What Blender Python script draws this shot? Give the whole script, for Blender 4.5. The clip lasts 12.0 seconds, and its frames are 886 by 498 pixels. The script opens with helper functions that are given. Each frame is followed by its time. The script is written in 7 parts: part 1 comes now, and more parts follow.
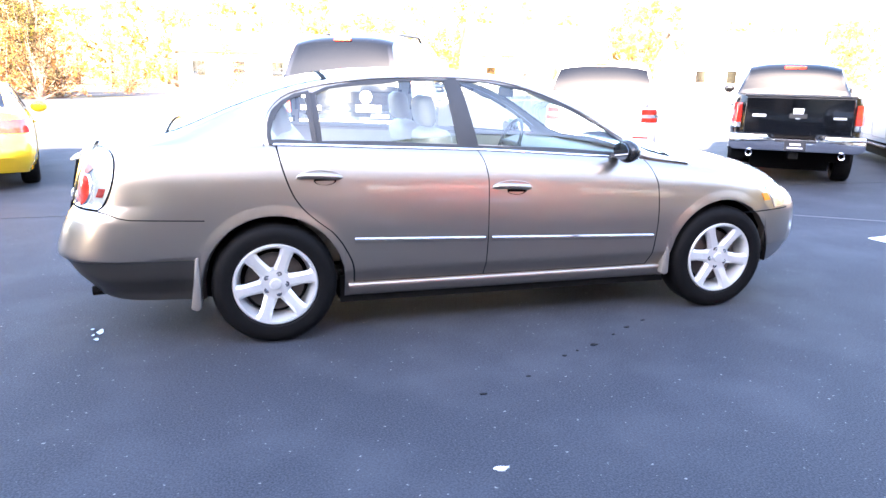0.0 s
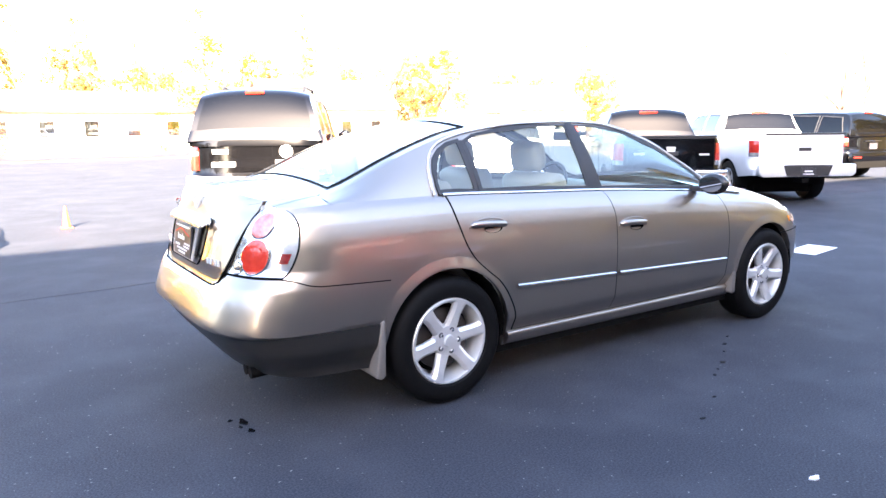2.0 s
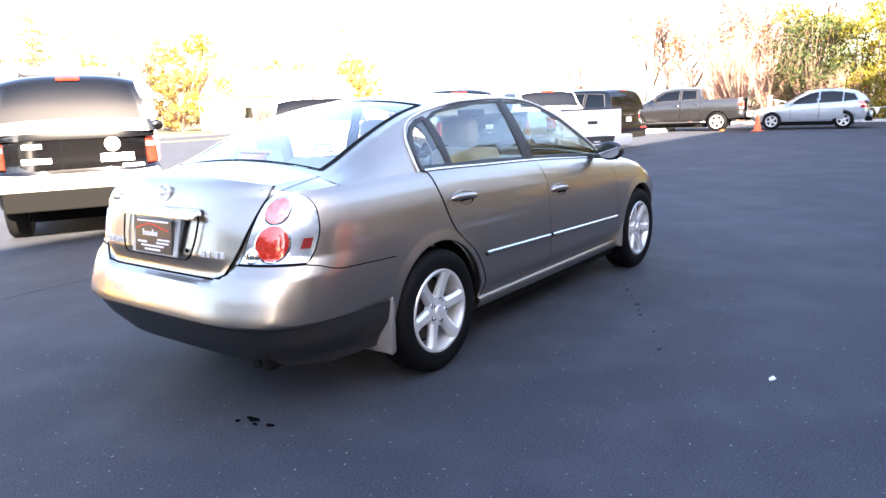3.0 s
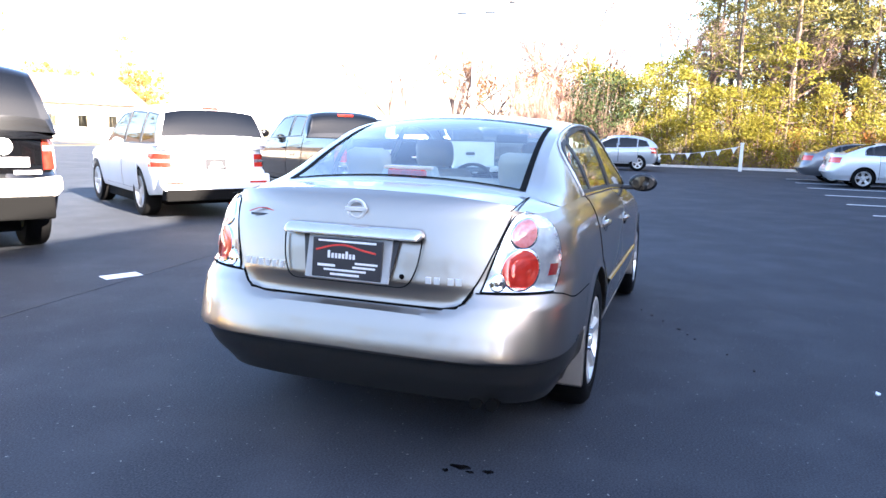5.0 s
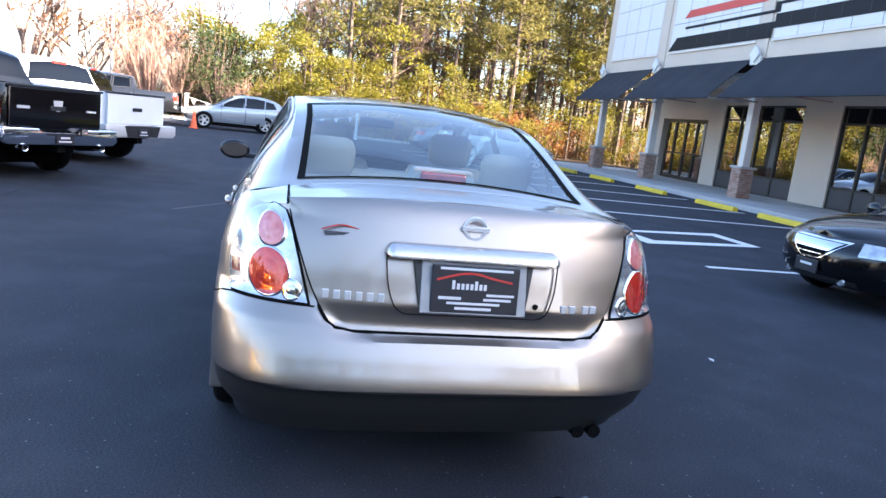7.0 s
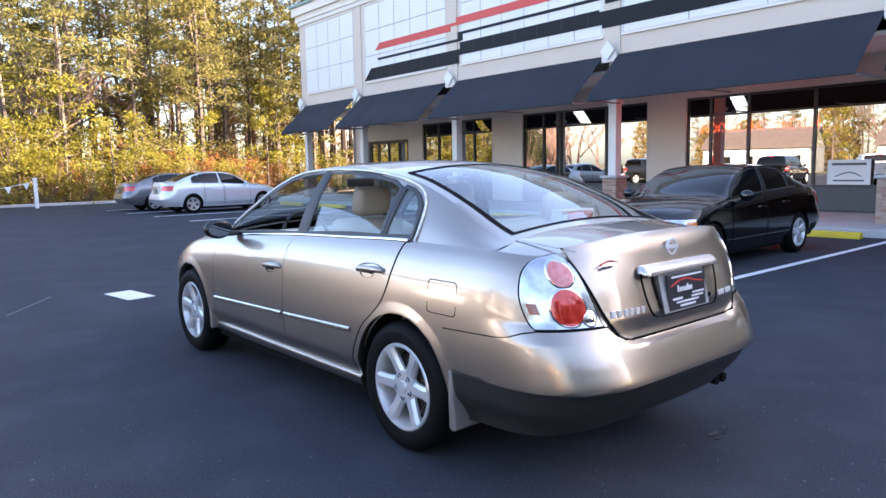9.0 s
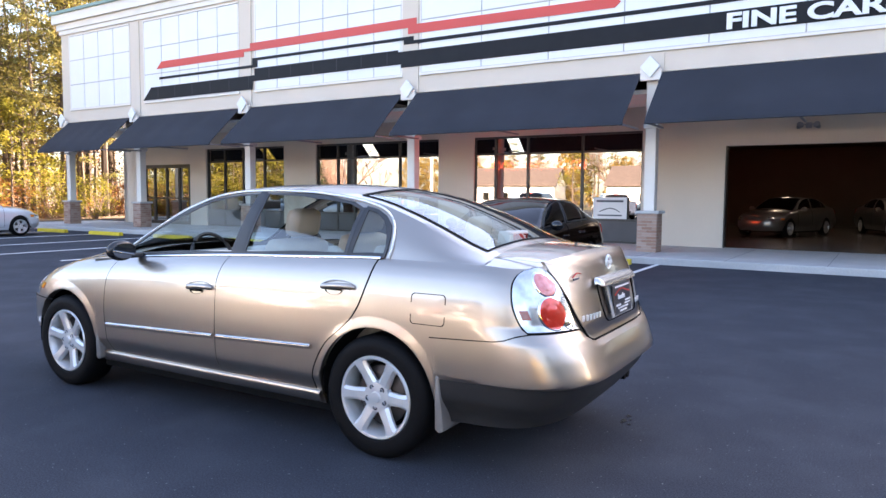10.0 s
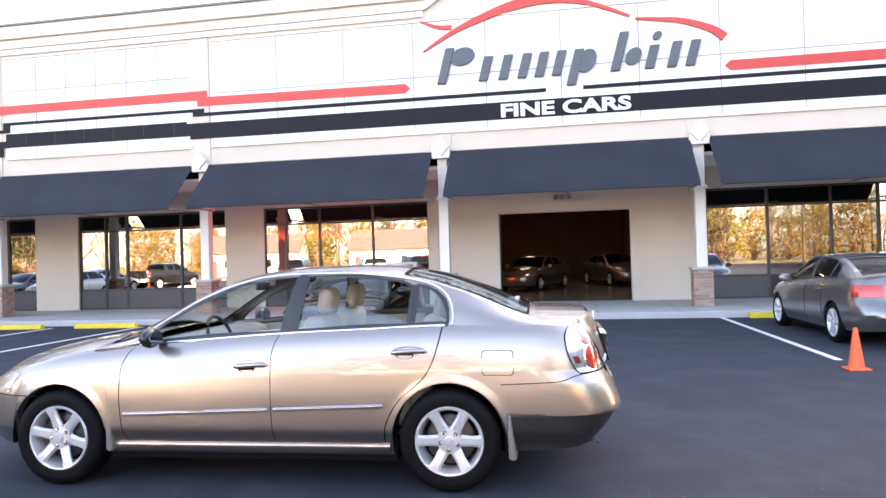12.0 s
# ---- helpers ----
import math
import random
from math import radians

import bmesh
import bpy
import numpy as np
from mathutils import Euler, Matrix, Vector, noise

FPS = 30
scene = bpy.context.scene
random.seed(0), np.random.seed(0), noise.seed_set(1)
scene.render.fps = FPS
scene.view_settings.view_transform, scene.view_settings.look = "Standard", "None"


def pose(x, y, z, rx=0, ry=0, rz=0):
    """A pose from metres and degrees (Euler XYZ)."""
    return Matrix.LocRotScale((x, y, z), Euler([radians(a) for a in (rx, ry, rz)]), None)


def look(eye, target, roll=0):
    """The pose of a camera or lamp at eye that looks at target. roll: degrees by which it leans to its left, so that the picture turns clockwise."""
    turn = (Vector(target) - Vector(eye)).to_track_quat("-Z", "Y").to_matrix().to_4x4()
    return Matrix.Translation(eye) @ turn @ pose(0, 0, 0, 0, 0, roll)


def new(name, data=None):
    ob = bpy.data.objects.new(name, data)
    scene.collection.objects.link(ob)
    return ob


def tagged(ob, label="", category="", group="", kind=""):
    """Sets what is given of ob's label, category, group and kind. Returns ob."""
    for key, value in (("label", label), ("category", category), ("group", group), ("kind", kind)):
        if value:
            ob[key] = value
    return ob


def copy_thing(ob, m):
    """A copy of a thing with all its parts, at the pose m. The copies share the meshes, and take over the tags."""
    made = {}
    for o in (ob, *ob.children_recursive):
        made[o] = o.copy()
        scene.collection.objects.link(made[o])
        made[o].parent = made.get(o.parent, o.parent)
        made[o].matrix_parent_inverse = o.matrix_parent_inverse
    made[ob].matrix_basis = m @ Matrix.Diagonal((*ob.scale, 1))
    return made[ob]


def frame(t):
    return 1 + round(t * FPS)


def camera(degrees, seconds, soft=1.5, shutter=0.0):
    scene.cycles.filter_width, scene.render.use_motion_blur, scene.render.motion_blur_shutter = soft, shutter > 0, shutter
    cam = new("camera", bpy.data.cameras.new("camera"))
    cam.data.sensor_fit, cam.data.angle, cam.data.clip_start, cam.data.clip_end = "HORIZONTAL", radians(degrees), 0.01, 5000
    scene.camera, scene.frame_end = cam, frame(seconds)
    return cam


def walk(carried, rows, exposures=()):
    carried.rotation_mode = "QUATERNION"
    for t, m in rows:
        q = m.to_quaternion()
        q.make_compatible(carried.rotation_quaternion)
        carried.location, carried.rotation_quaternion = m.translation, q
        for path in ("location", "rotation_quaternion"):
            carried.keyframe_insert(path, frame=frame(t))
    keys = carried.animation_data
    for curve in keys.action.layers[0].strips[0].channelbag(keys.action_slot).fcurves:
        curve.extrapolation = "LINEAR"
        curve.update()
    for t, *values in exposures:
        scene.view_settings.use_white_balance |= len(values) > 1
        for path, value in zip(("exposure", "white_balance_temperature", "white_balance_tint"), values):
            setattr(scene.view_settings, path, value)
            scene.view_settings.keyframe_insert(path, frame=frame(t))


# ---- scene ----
cam = camera(64.6, 12.0)
PATH = [
    (0, (-0.123, -4.623, 1.468), (0.406, -2.757, 0.981), 1.0),
    (0.5, (-0.516, -4.665, 1.482), (0.025, -2.768, 1.148), -1.8),
    (1, (-0.956, -4.477, 1.472), (-0.208, -2.660, 1.098), 1.1),
    (1.5, (-1.438, -4.138, 1.484), (-0.541, -2.385, 1.133), 0.3),
    (2, (-1.959, -3.741, 1.424), (-0.862, -2.104, 1.081), -0.6),
    (2.5, (-2.485, -3.376, 1.406), (-1.285, -1.807, 1.093), -1.9),
    (3, (-2.868, -3.085, 1.412), (-1.307, -1.900, 1.013), -2.3),
    (3.2, (-3.027, -2.944, 1.382), (-1.465, -1.732, 1.083), -4.3),
    (4.8, (-3.598, -1.460, 1.347), (-1.764, -0.717, 1.053), 4.2),
    (5, (-3.597, -1.293, 1.380), (-1.734, -0.643, 1.053), 1.6),
    (5.5, (-3.620, -0.821, 1.382), (-1.674, -0.476, 1.078), 3.0),
    (6, (-3.535, -0.278, 1.422), (-1.563, -0.170, 1.104), 5.7),
    (6.5, (-3.478, 0.211, 1.390), (-1.532, -0.040, 1.002), 4.8),
    (7, (-3.310, 0.722, 1.417), (-1.407, 0.219, 1.060), 6.8),
    (7.5, (-3.221, 1.234, 1.416), (-1.407, 0.483, 1.037), 4.3),
    (7.7, (-3.185, 1.408, 1.414), (-1.391, 0.590, 1.078), 1.9),
    (9.3, (-2.629, 3.262, 1.459), (-1.233, 1.843, 1.258), -0.8),
    (9.5, (-2.498, 3.425, 1.416), (-1.201, 1.912, 1.242), -0.7),
    (10, (-2.182, 3.886, 1.420), (-1.174, 2.165, 1.271), 0.5),
    (10.5, (-1.824, 4.283, 1.453), (-0.986, 2.471, 1.334), 0.4),
    (11, (-1.472, 4.750, 1.493), (-0.832, 2.859, 1.368), -1.0),
    (11.5, (-1.049, 5.058, 1.521), (-0.462, 3.147, 1.563), -3.0),
    (12, (-0.676, 5.394, 1.531), (-0.379, 3.416, 1.557), -1.7),
]
walk(cam, [(t, look(eye, target, roll)) for t, eye, target, roll in PATH],
     [(0, 5.08, 6500, 20), (0.6, 4.86, 6600, 20), (2.5, 4.28, 6700, 20), (3.2, 4.0, 6500, 18), (5.0, 3.76, 5900, 16), (6.2, 3.58, 5900, 16), (7.7, 3.28, 5900, 15), (9.4, 3.5, 6500, 22), (10.5, 3.8, 6900, 22), (11.5, 4.0, 7200, 24), (12.0, 4.1, 7500, 26)])

# ---- light: low winter sun behind the showroom, clear sky ----
SUN = Vector((-0.49, -0.87, 0.425)).normalized()
world = bpy.data.worlds.new("sky")
scene.world = world
world.use_nodes = True
wn = world.node_tree
sky = wn.nodes.new("ShaderNodeTexSky")
sky.sky_type, sky.sun_disc = "NISHITA", False
sky.sun_elevation, sky.sun_rotation = math.asin(SUN.z), math.atan2(SUN.x, SUN.y)
sky.air_density, sky.dust_density, sky.ozone_density = 1.0, 1.5, 1.0
wn.links.new(sky.outputs[0], wn.nodes["Background"].inputs[0])
wn.nodes["Background"].inputs[1].default_value = 0.08
sun = new("sun", bpy.data.lights.new("sun", "SUN"))
sun.data.energy, sun.data.angle, sun.data.color = 5.0, radians(0.5), (1.0, 0.85, 0.64)
sun.matrix_world = look(SUN * 50, (0, 0, 0))


# ---- materials ----
def mat(name, col, rough=0.5, metal=0.0, var=0.0, scale=8.0, fine=0.0, fscale=120.0, bump=0.0, bscale=60.0,
        coat=0.0, alt=None, island=0.0, emit=0.0, spec=0.5, trans=0.0, stretch=(1, 1, 1), rvar=0.0):
    m = bpy.data.materials.new(name)
    m.use_nodes = True
    t = m.node_tree
    p = t.nodes["Principled BSDF"]
    p.inputs["Base Color"].default_value = (*col, 1)
    p.inputs["Roughness"].default_value = rough
    p.inputs["Metallic"].default_value = metal
    p.inputs["Coat Weight"].default_value = coat
    p.inputs["Coat Roughness"].default_value = 0.03
    p.inputs["Specular IOR Level"].default_value = spec
    p.inputs["Transmission Weight"].default_value = trans
    if emit:
        p.inputs["Emission Color"].default_value = (*col, 1)
        p.inputs["Emission Strength"].default_value = emit
    if var or fine or bump or island or rvar:
        co = t.nodes.new("ShaderNodeTexCoord")
        mp = t.nodes.new("ShaderNodeMapping")
        mp.inputs["Scale"].default_value = stretch
        t.links.new(co.outputs["Object"], mp.inputs[0])

        def tex(s, detail=4):
            n = t.nodes.new("ShaderNodeTexNoise")
            n.inputs["Scale"].default_value, n.inputs["Detail"].default_value = s, detail
            t.links.new(mp.outputs[0], n.inputs["Vector"])
            return n.outputs["Fac"]
        src = None
        alt = alt or tuple(c * 0.55 for c in col)

        def mixin(src, fac, other, amount, lo=0.35, hi=0.65):
            r = t.nodes.new("ShaderNodeMapRange")
            r.inputs["From Min"].default_value, r.inputs["From Max"].default_value = lo, hi
            r.inputs["To Max"].default_value = amount
            t.links.new(fac, r.inputs[0])
            x = t.nodes.new("ShaderNodeMix")
            x.data_type = "RGBA"
            t.links.new(r.outputs[0], x.inputs[0])
            if src is None:
                x.inputs[6].default_value = (*col, 1)
            else:
                t.links.new(src, x.inputs[6])
            x.inputs[7].default_value = (*other, 1)
            return x.outputs[2]
        if var:
            src = mixin(src, tex(scale), alt, var)
        if fine:
            src = mixin(src, tex(fscale, 2), tuple(c * 0.4 for c in col), fine)
        if island:
            g = t.nodes.new("ShaderNodeNewGeometry")
            o = t.nodes.new("ShaderNodeObjectInfo")
            a = t.nodes.new("ShaderNodeMath")
            a.operation = "ADD"
            t.links.new(g.outputs["Random Per Island"], a.inputs[0])
            t.links.new(o.outputs["Random"], a.inputs[1])
            f = t.nodes.new("ShaderNodeMath")
            f.operation = "FRACT"
            t.links.new(a.outputs[0], f.inputs[0])
            src = mixin(src, f.outputs[0], alt, island, 0, 1)
        if src is not None:
            t.links.new(src, p.inputs["Base Color"])
        if rvar:
            r = t.nodes.new("ShaderNodeMapRange")
            r.inputs["From Min"].default_value, r.inputs["From Max"].default_value = 0.3, 0.7
            r.inputs["To Min"].default_value, r.inputs["To Max"].default_value = max(0.02, rough - rvar), rough + rvar
            t.links.new(tex(scale * 1.7), r.inputs[0])
            t.links.new(r.outputs[0], p.inputs["Roughness"])
        if bump:
            b = t.nodes.new("ShaderNodeBump")
            b.inputs["Strength"].default_value, b.inputs["Distance"].default_value = bump, 0.01
            t.links.new(tex(bscale, 3), b.inputs["Height"])
            t.links.new(b.outputs[0], p.inputs["Normal"])
    return m


def glass_mat(name, tint, clear, mirror=0.08, rough=0.0):
    """Thin tinted pane: a clear part and a mirror part that grows at a slant."""
    m = bpy.data.materials.new(name)
    m.use_nodes = True
    t = m.node_tree
    t.nodes.remove(t.nodes["Principled BSDF"])
    tr = t.nodes.new("ShaderNodeBsdfTransparent")
    tr.inputs[0].default_value = (*[c * clear for c in tint], 1)
    gl = t.nodes.new("ShaderNodeBsdfGlossy")
    gl.inputs["Roughness"].default_value = rough
    lw = t.nodes.new("ShaderNodeLayerWeight")
    pw = t.nodes.new("ShaderNodeMath")
    pw.operation, pw.inputs[1].default_value = "POWER", 3.5
    ad = t.nodes.new("ShaderNodeMapRange")
    ad.inputs["To Min"].default_value, ad.inputs["To Max"].default_value = mirror, 1.0
    lw.inputs[0].default_value = 0.5
    t.links.new(lw.outputs["Facing"], pw.inputs[0])
    t.links.new(pw.outputs[0], ad.inputs[0])
    mx = t.nodes.new("ShaderNodeMixShader")
    t.links.new(ad.outputs[0], mx.inputs[0])
    t.links.new(tr.outputs[0], mx.inputs[1])
    t.links.new(gl.outputs[0], mx.inputs[2])
    t.links.new(mx.outputs[0], t.nodes["Material Output"].inputs[0])
    return m


def leaf_mat(name, a, b, clear=0.45):
    """Leaves that let part of the light through; each blade its own tint."""
    m = mat(name, a, 0.7, island=0.9, alt=b, spec=0.2)
    t = m.node_tree
    p = t.nodes["Principled BSDF"]
    tl = t.nodes.new("ShaderNodeBsdfTranslucent")
    t.links.new(p.inputs["Base Color"].links[0].from_socket, tl.inputs[0])
    mx = t.nodes.new("ShaderNodeMixShader")
    mx.inputs[0].default_value = clear
    t.links.new(p.outputs[0], mx.inputs[1])
    t.links.new(tl.outputs[0], mx.inputs[2])
    t.links.new(mx.outputs[0], t.nodes["Material Output"].inputs[0])
    return m


M_ASPHALT = mat("asphalt", (0.048, 0.053, 0.065), 0.8, var=0.5, scale=0.4, alt=(0.036, 0.040, 0.049), fine=0.85, fscale=110,
                bump=0.25, bscale=150, rvar=0.05, spec=0.12)


def scattered(m, scale, lo, hi, colour, amount, detail=4):
    """Lays a second colour over a material where a noise runs high."""
    t = m.node_tree
    base = t.nodes["Principled BSDF"].inputs["Base Color"]
    co = t.nodes.new("ShaderNodeTexCoord")
    n = t.nodes.new("ShaderNodeTexNoise")
    n.inputs["Scale"].default_value, n.inputs["Detail"].default_value = scale, detail
    r = t.nodes.new("ShaderNodeMapRange")
    r.inputs["From Min"].default_value, r.inputs["From Max"].default_value, r.inputs["To Max"].default_value = lo, hi, amount
    x = t.nodes.new("ShaderNodeMix")
    x.data_type = "RGBA"
    t.links.new(co.outputs["Object"], n.inputs["Vector"])
    t.links.new(n.outputs["Fac"], r.inputs[0])
    t.links.new(r.outputs[0], x.inputs[0])
    t.links.new(base.links[0].from_socket, x.inputs[6])
    x.inputs[7].default_value = (*colour, 1)
    t.links.new(x.outputs[2], base)


# dusty mottling and pale stone chips in the asphalt
scattered(M_ASPHALT, 1.7, 0.45, 0.7, (0.076, 0.082, 0.093), 0.28, 7)
scattered(M_ASPHALT, 42.0, 0.70, 0.76, (0.24, 0.24, 0.23), 0.7, 2)

M_LINE = mat("road_paint", (0.78, 0.78, 0.76), 0.7, var=0.4, scale=9, alt=(0.55, 0.55, 0.54), fine=0.25, fscale=60)
M_YELLOW = mat("yellow_paint", (0.75, 0.55, 0.02), 0.6, var=0.5, scale=6, alt=(0.55, 0.38, 0.03), fine=0.3, fscale=50)
M_CONC = mat("concrete", (0.48, 0.47, 0.45), 0.85, var=0.5, scale=1.2, alt=(0.36, 0.355, 0.34), fine=0.3, fscale=70, bump=0.15)
M_STUCCO = mat("beige_stucco", (0.62, 0.54, 0.45), 0.9, var=0.3, scale=0.8, alt=(0.53, 0.46, 0.38), fine=0.15, fscale=150, bump=0.3, bscale=120)
M_WHITE = mat("white_panel", (0.70, 0.70, 0.69), 0.6, var=0.25, scale=0.9, alt=(0.62, 0.62, 0.61), fine=0.06, fscale=60, bump=0.06, bscale=90)
M_TRIM = mat("offwhite_trim", (0.70, 0.66, 0.60), 0.7, var=0.25, scale=2, alt=(0.6, 0.56, 0.5), bump=0.08)
M_RED = mat("red_sign_paint", (0.52, 0.036, 0.026), 0.5, var=0.3, scale=3, alt=(0.5, 0.05, 0.03))
M_BLACKP = mat("black_sign_paint", (0.006, 0.007, 0.010), 0.6, var=0.4, scale=3, alt=(0.011, 0.012, 0.016), spec=0.2)
M_GREYP = mat("grey_sign_letter", (0.068, 0.076, 0.092), 0.5, var=0.2, scale=4)
M_AWN = mat("navy_awning_canvas", (0.0098, 0.0122, 0.0195), 0.85, var=0.7, scale=0.9, alt=(0.018, 0.021, 0.031), fine=0.2, fscale=200, bump=0.2, bscale=160)
M_BRICK = mat("brick", (0.30, 0.17, 0.12), 0.85, island=0.8, alt=(0.42, 0.31, 0.25), fine=0.3, fscale=90, bump=0.3, bscale=90)
M_MORTAR = mat("mortar", (0.42, 0.39, 0.35), 0.9, fine=0.3, fscale=120, bump=0.2)
M_COPE = mat("grey_metal_coping", (0.16, 0.15, 0.145), 0.5, var=0.3, scale=2)
M_GREEN = mat("green_metal_coping", (0.17, 0.28, 0.25), 0.5, var=0.3, scale=2)
M_FRAME = mat("dark_bronze_frame", (0.025, 0.022, 0.02), 0.4, var=0.2, scale=5)
M_PANEL = mat("dark_grey_panel", (0.055, 0.055, 0.06), 0.5, var=0.3, scale=3)
M_DIMROOM = mat("dimmed_brown_room", (0.11, 0.085, 0.065), 0.8, var=0.3, scale=1.0)
M_FLOORIN = mat("showroom_floor", (0.14, 0.13, 0.12), 0.25, var=0.3, scale=0.6)
M_GLASS = glass_mat("shop_glass", (0.55, 0.55, 0.5), 0.45, 0.42)
M_CARGLASS = glass_mat("car_glass", (0.84, 0.97, 0.96), 0.92, 0.095)
M_TINT = mat("tinted_car_glass", (0.0012, 0.0013, 0.0015), 0.03, spec=0.35, var=0.2, scale=3)
M_PAINT = mat("bronze_metallic_paint", (0.362, 0.312, 0.262), 0.34, 0.95, var=0.04, scale=3, coat=1.0)
# near-black stand-in for bronze paint shaded and mirroring the ground
M_BUMPERSHADE = mat("shaded_bumper_paint", (0.022, 0.021, 0.02), 0.4, var=0.3, scale=8, alt=(0.03, 0.028, 0.026), fine=0.2, fscale=300, spec=0.35)
M_FLAP = mat("bronze_flap_plastic", (0.17, 0.155, 0.14), 0.5, 0.1, var=0.2, scale=12)
M_HOLDER = mat("grey_plate_holder", (0.33, 0.33, 0.325), 0.4, 0.2, var=0.2, scale=30)
M_SILVER = mat("satin_silver_trim", (0.66, 0.66, 0.65), 0.35, 0.3, var=0.1, scale=40)
# near-black for panel gaps, also painted in for shade in recesses
M_GAP = mat("gap_and_recess_black", (0.004, 0.004, 0.004), 0.9, fine=0.2, spec=0.1)
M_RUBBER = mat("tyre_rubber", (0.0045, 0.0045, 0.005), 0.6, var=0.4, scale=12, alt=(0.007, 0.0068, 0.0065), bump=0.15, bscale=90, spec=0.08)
M_BLACKPL = mat("black_plastic", (0.02, 0.02, 0.021), 0.5, var=0.3, scale=10, bump=0.1, bscale=200)
M_GARNISH = mat("pale_champagne_garnish_paint", (0.62, 0.58, 0.54), 0.25, 0.85, var=0.05, scale=10, coat=0.4)
M_GLOSSBLK = mat("glossy_black_plastic", (0.015, 0.015, 0.016), 0.22, var=0.2, scale=10)
M_CHROME = mat("chrome", (0.82, 0.82, 0.83), 0.08, 1.0, rvar=0.03, scale=20)
M_MIRROR = mat("mirror_glass", (0.14, 0.15, 0.165), 0.03, 1.0, var=0.1, scale=6)
M_ALLOY = mat("silver_alloy", (0.62, 0.62, 0.61), 0.28, 0.5, var=0.12, scale=12)
M_BRAKE = mat("brake_disc", (0.07, 0.058, 0.052), 0.5, 0.7, var=0.5, scale=10)
M_REDLENS = mat("red_lens", (0.60, 0.035, 0.02), 0.06, 0.25, coat=1.0, var=0.5, scale=26, alt=(0.30, 0.008, 0.006))
M_PINKLENS = mat("pale_red_lens", (0.64, 0.24, 0.23), 0.12, 0.1, coat=1.0, var=0.6, scale=40, alt=(0.5, 0.09, 0.08))
M_DKRED = mat("dark_red_reflector", (0.20, 0.015, 0.015), 0.2, coat=1.0, var=0.4, scale=60)
M_AMBER = mat("amber_lens", (0.8, 0.22, 0.02), 0.1, coat=1.0, var=0.2, scale=25)
M_CLEARL = mat("clear_lamp_lens", (0.66, 0.69, 0.71), 0.14, 0.7, coat=1.0, var=0.7, scale=16, alt=(0.34, 0.35, 0.37))
M_TAN = mat("tan_leather", (0.37, 0.31, 0.245), 0.55, var=0.3, scale=6, alt=(0.29, 0.24, 0.18), bump=0.15, bscale=150)
M_CREAM = mat("pale_interior_cloth", (0.50, 0.45, 0.37), 0.8, var=0.3, scale=5, bump=0.1)
M_SHELF = mat("pale_parcel_shelf_plastic", (0.42, 0.41, 0.39), 0.6, var=0.2, scale=8)
M_DASH = mat("grey_beige_dash_plastic", (0.24, 0.22, 0.19), 0.6, var=0.25, scale=6, bump=0.1, bscale=200)
M_CABIN = mat("dark_cabin_plastic", (0.04, 0.038, 0.036), 0.6, var=0.3, scale=5)
M_PLATE = mat("dark_plate", (0.03, 0.03, 0.035), 0.3, var=0.2, scale=20)
M_PLATETX = mat("plate_print_white", (0.7, 0.7, 0.7), 0.5, fine=0.1)
M_BLACKCAR = mat("black_car_paint", (0.002, 0.002, 0.0025), 0.12, spec=0.3, coat=0.5, var=0.2, scale=2)
M_WHITECAR = mat("white_car_paint", (0.78, 0.79, 0.80), 0.25, coat=1.0, var=0.12, scale=2)
M_SILVERCAR = mat("silver_car_paint", (0.66, 0.69, 0.72), 0.28, 0.35, coat=1.0, fine=0.1, fscale=600)
M_BLUECAR = mat("blue_grey_car_paint", (0.35, 0.385, 0.42), 0.28, 0.5, coat=1.0, fine=0.1, fscale=600)
M_DARKCAR = mat("dark_grey_car_paint", (0.010, 0.010, 0.011), 0.25, 0.0, coat=0.6, var=0.2, scale=3)
M_GREYCAR = mat("grey_car_paint", (0.17, 0.17, 0.18), 0.28, 0.6, coat=1.0, fine=0.1, fscale=600)
M_CLKCAR = mat("pewter_car_paint", (0.19, 0.18, 0.165), 0.3, 0.65, coat=1.0, fine=0.1, fscale=600)
M_YELLOWCAR = mat("yellow_car_paint", (0.80, 0.50, 0.01), 0.2, coat=1.0, var=0.15, scale=3)
M_BEIGECAR = mat("silver_beige_bumper", (0.55, 0.53, 0.48), 0.4, 0.3, var=0.2, scale=4)
M_CONE = mat("orange_cone_plastic", (0.85, 0.13, 0.03), 0.5, var=0.4, scale=9, alt=(0.65, 0.1, 0.03))
M_BARK = mat("pine_bark", (0.115, 0.082, 0.06), 0.95, var=0.7, scale=3, alt=(0.06, 0.045, 0.036), bump=0.8, bscale=25, stretch=(1, 1, 0.25))
M_BARE = mat("bare_twigs", (0.20, 0.13, 0.10), 0.9, var=0.4, scale=2, alt=(0.13, 0.085, 0.065))
M_PINE = leaf_mat("pine_needles", (0.123, 0.121, 0.036), (0.272, 0.221, 0.063))
M_SHRUB = leaf_mat("shrub_leaves", (0.167, 0.167, 0.024), (0.318, 0.257, 0.039), 0.5)
M_RUST = leaf_mat("russet_oak_leaves", (0.26, 0.095, 0.035), (0.38, 0.19, 0.06))
M_GOLD = leaf_mat("golden_leaves", (0.20, 0.13, 0.035), (0.34, 0.235, 0.06), 0.3)
M_OLIVE = leaf_mat("dark_olive_leaves", (0.022, 0.025, 0.009), (0.08, 0.04, 0.014), 0.2)
M_REDTWIG = mat("reddish_twigs", (0.34, 0.205, 0.15), 0.85, var=0.4, scale=2, alt=(0.26, 0.16, 0.12))
M_CEDAR = leaf_mat("cedar_leaves", (0.035, 0.055, 0.018), (0.07, 0.085, 0.03), 0.2)
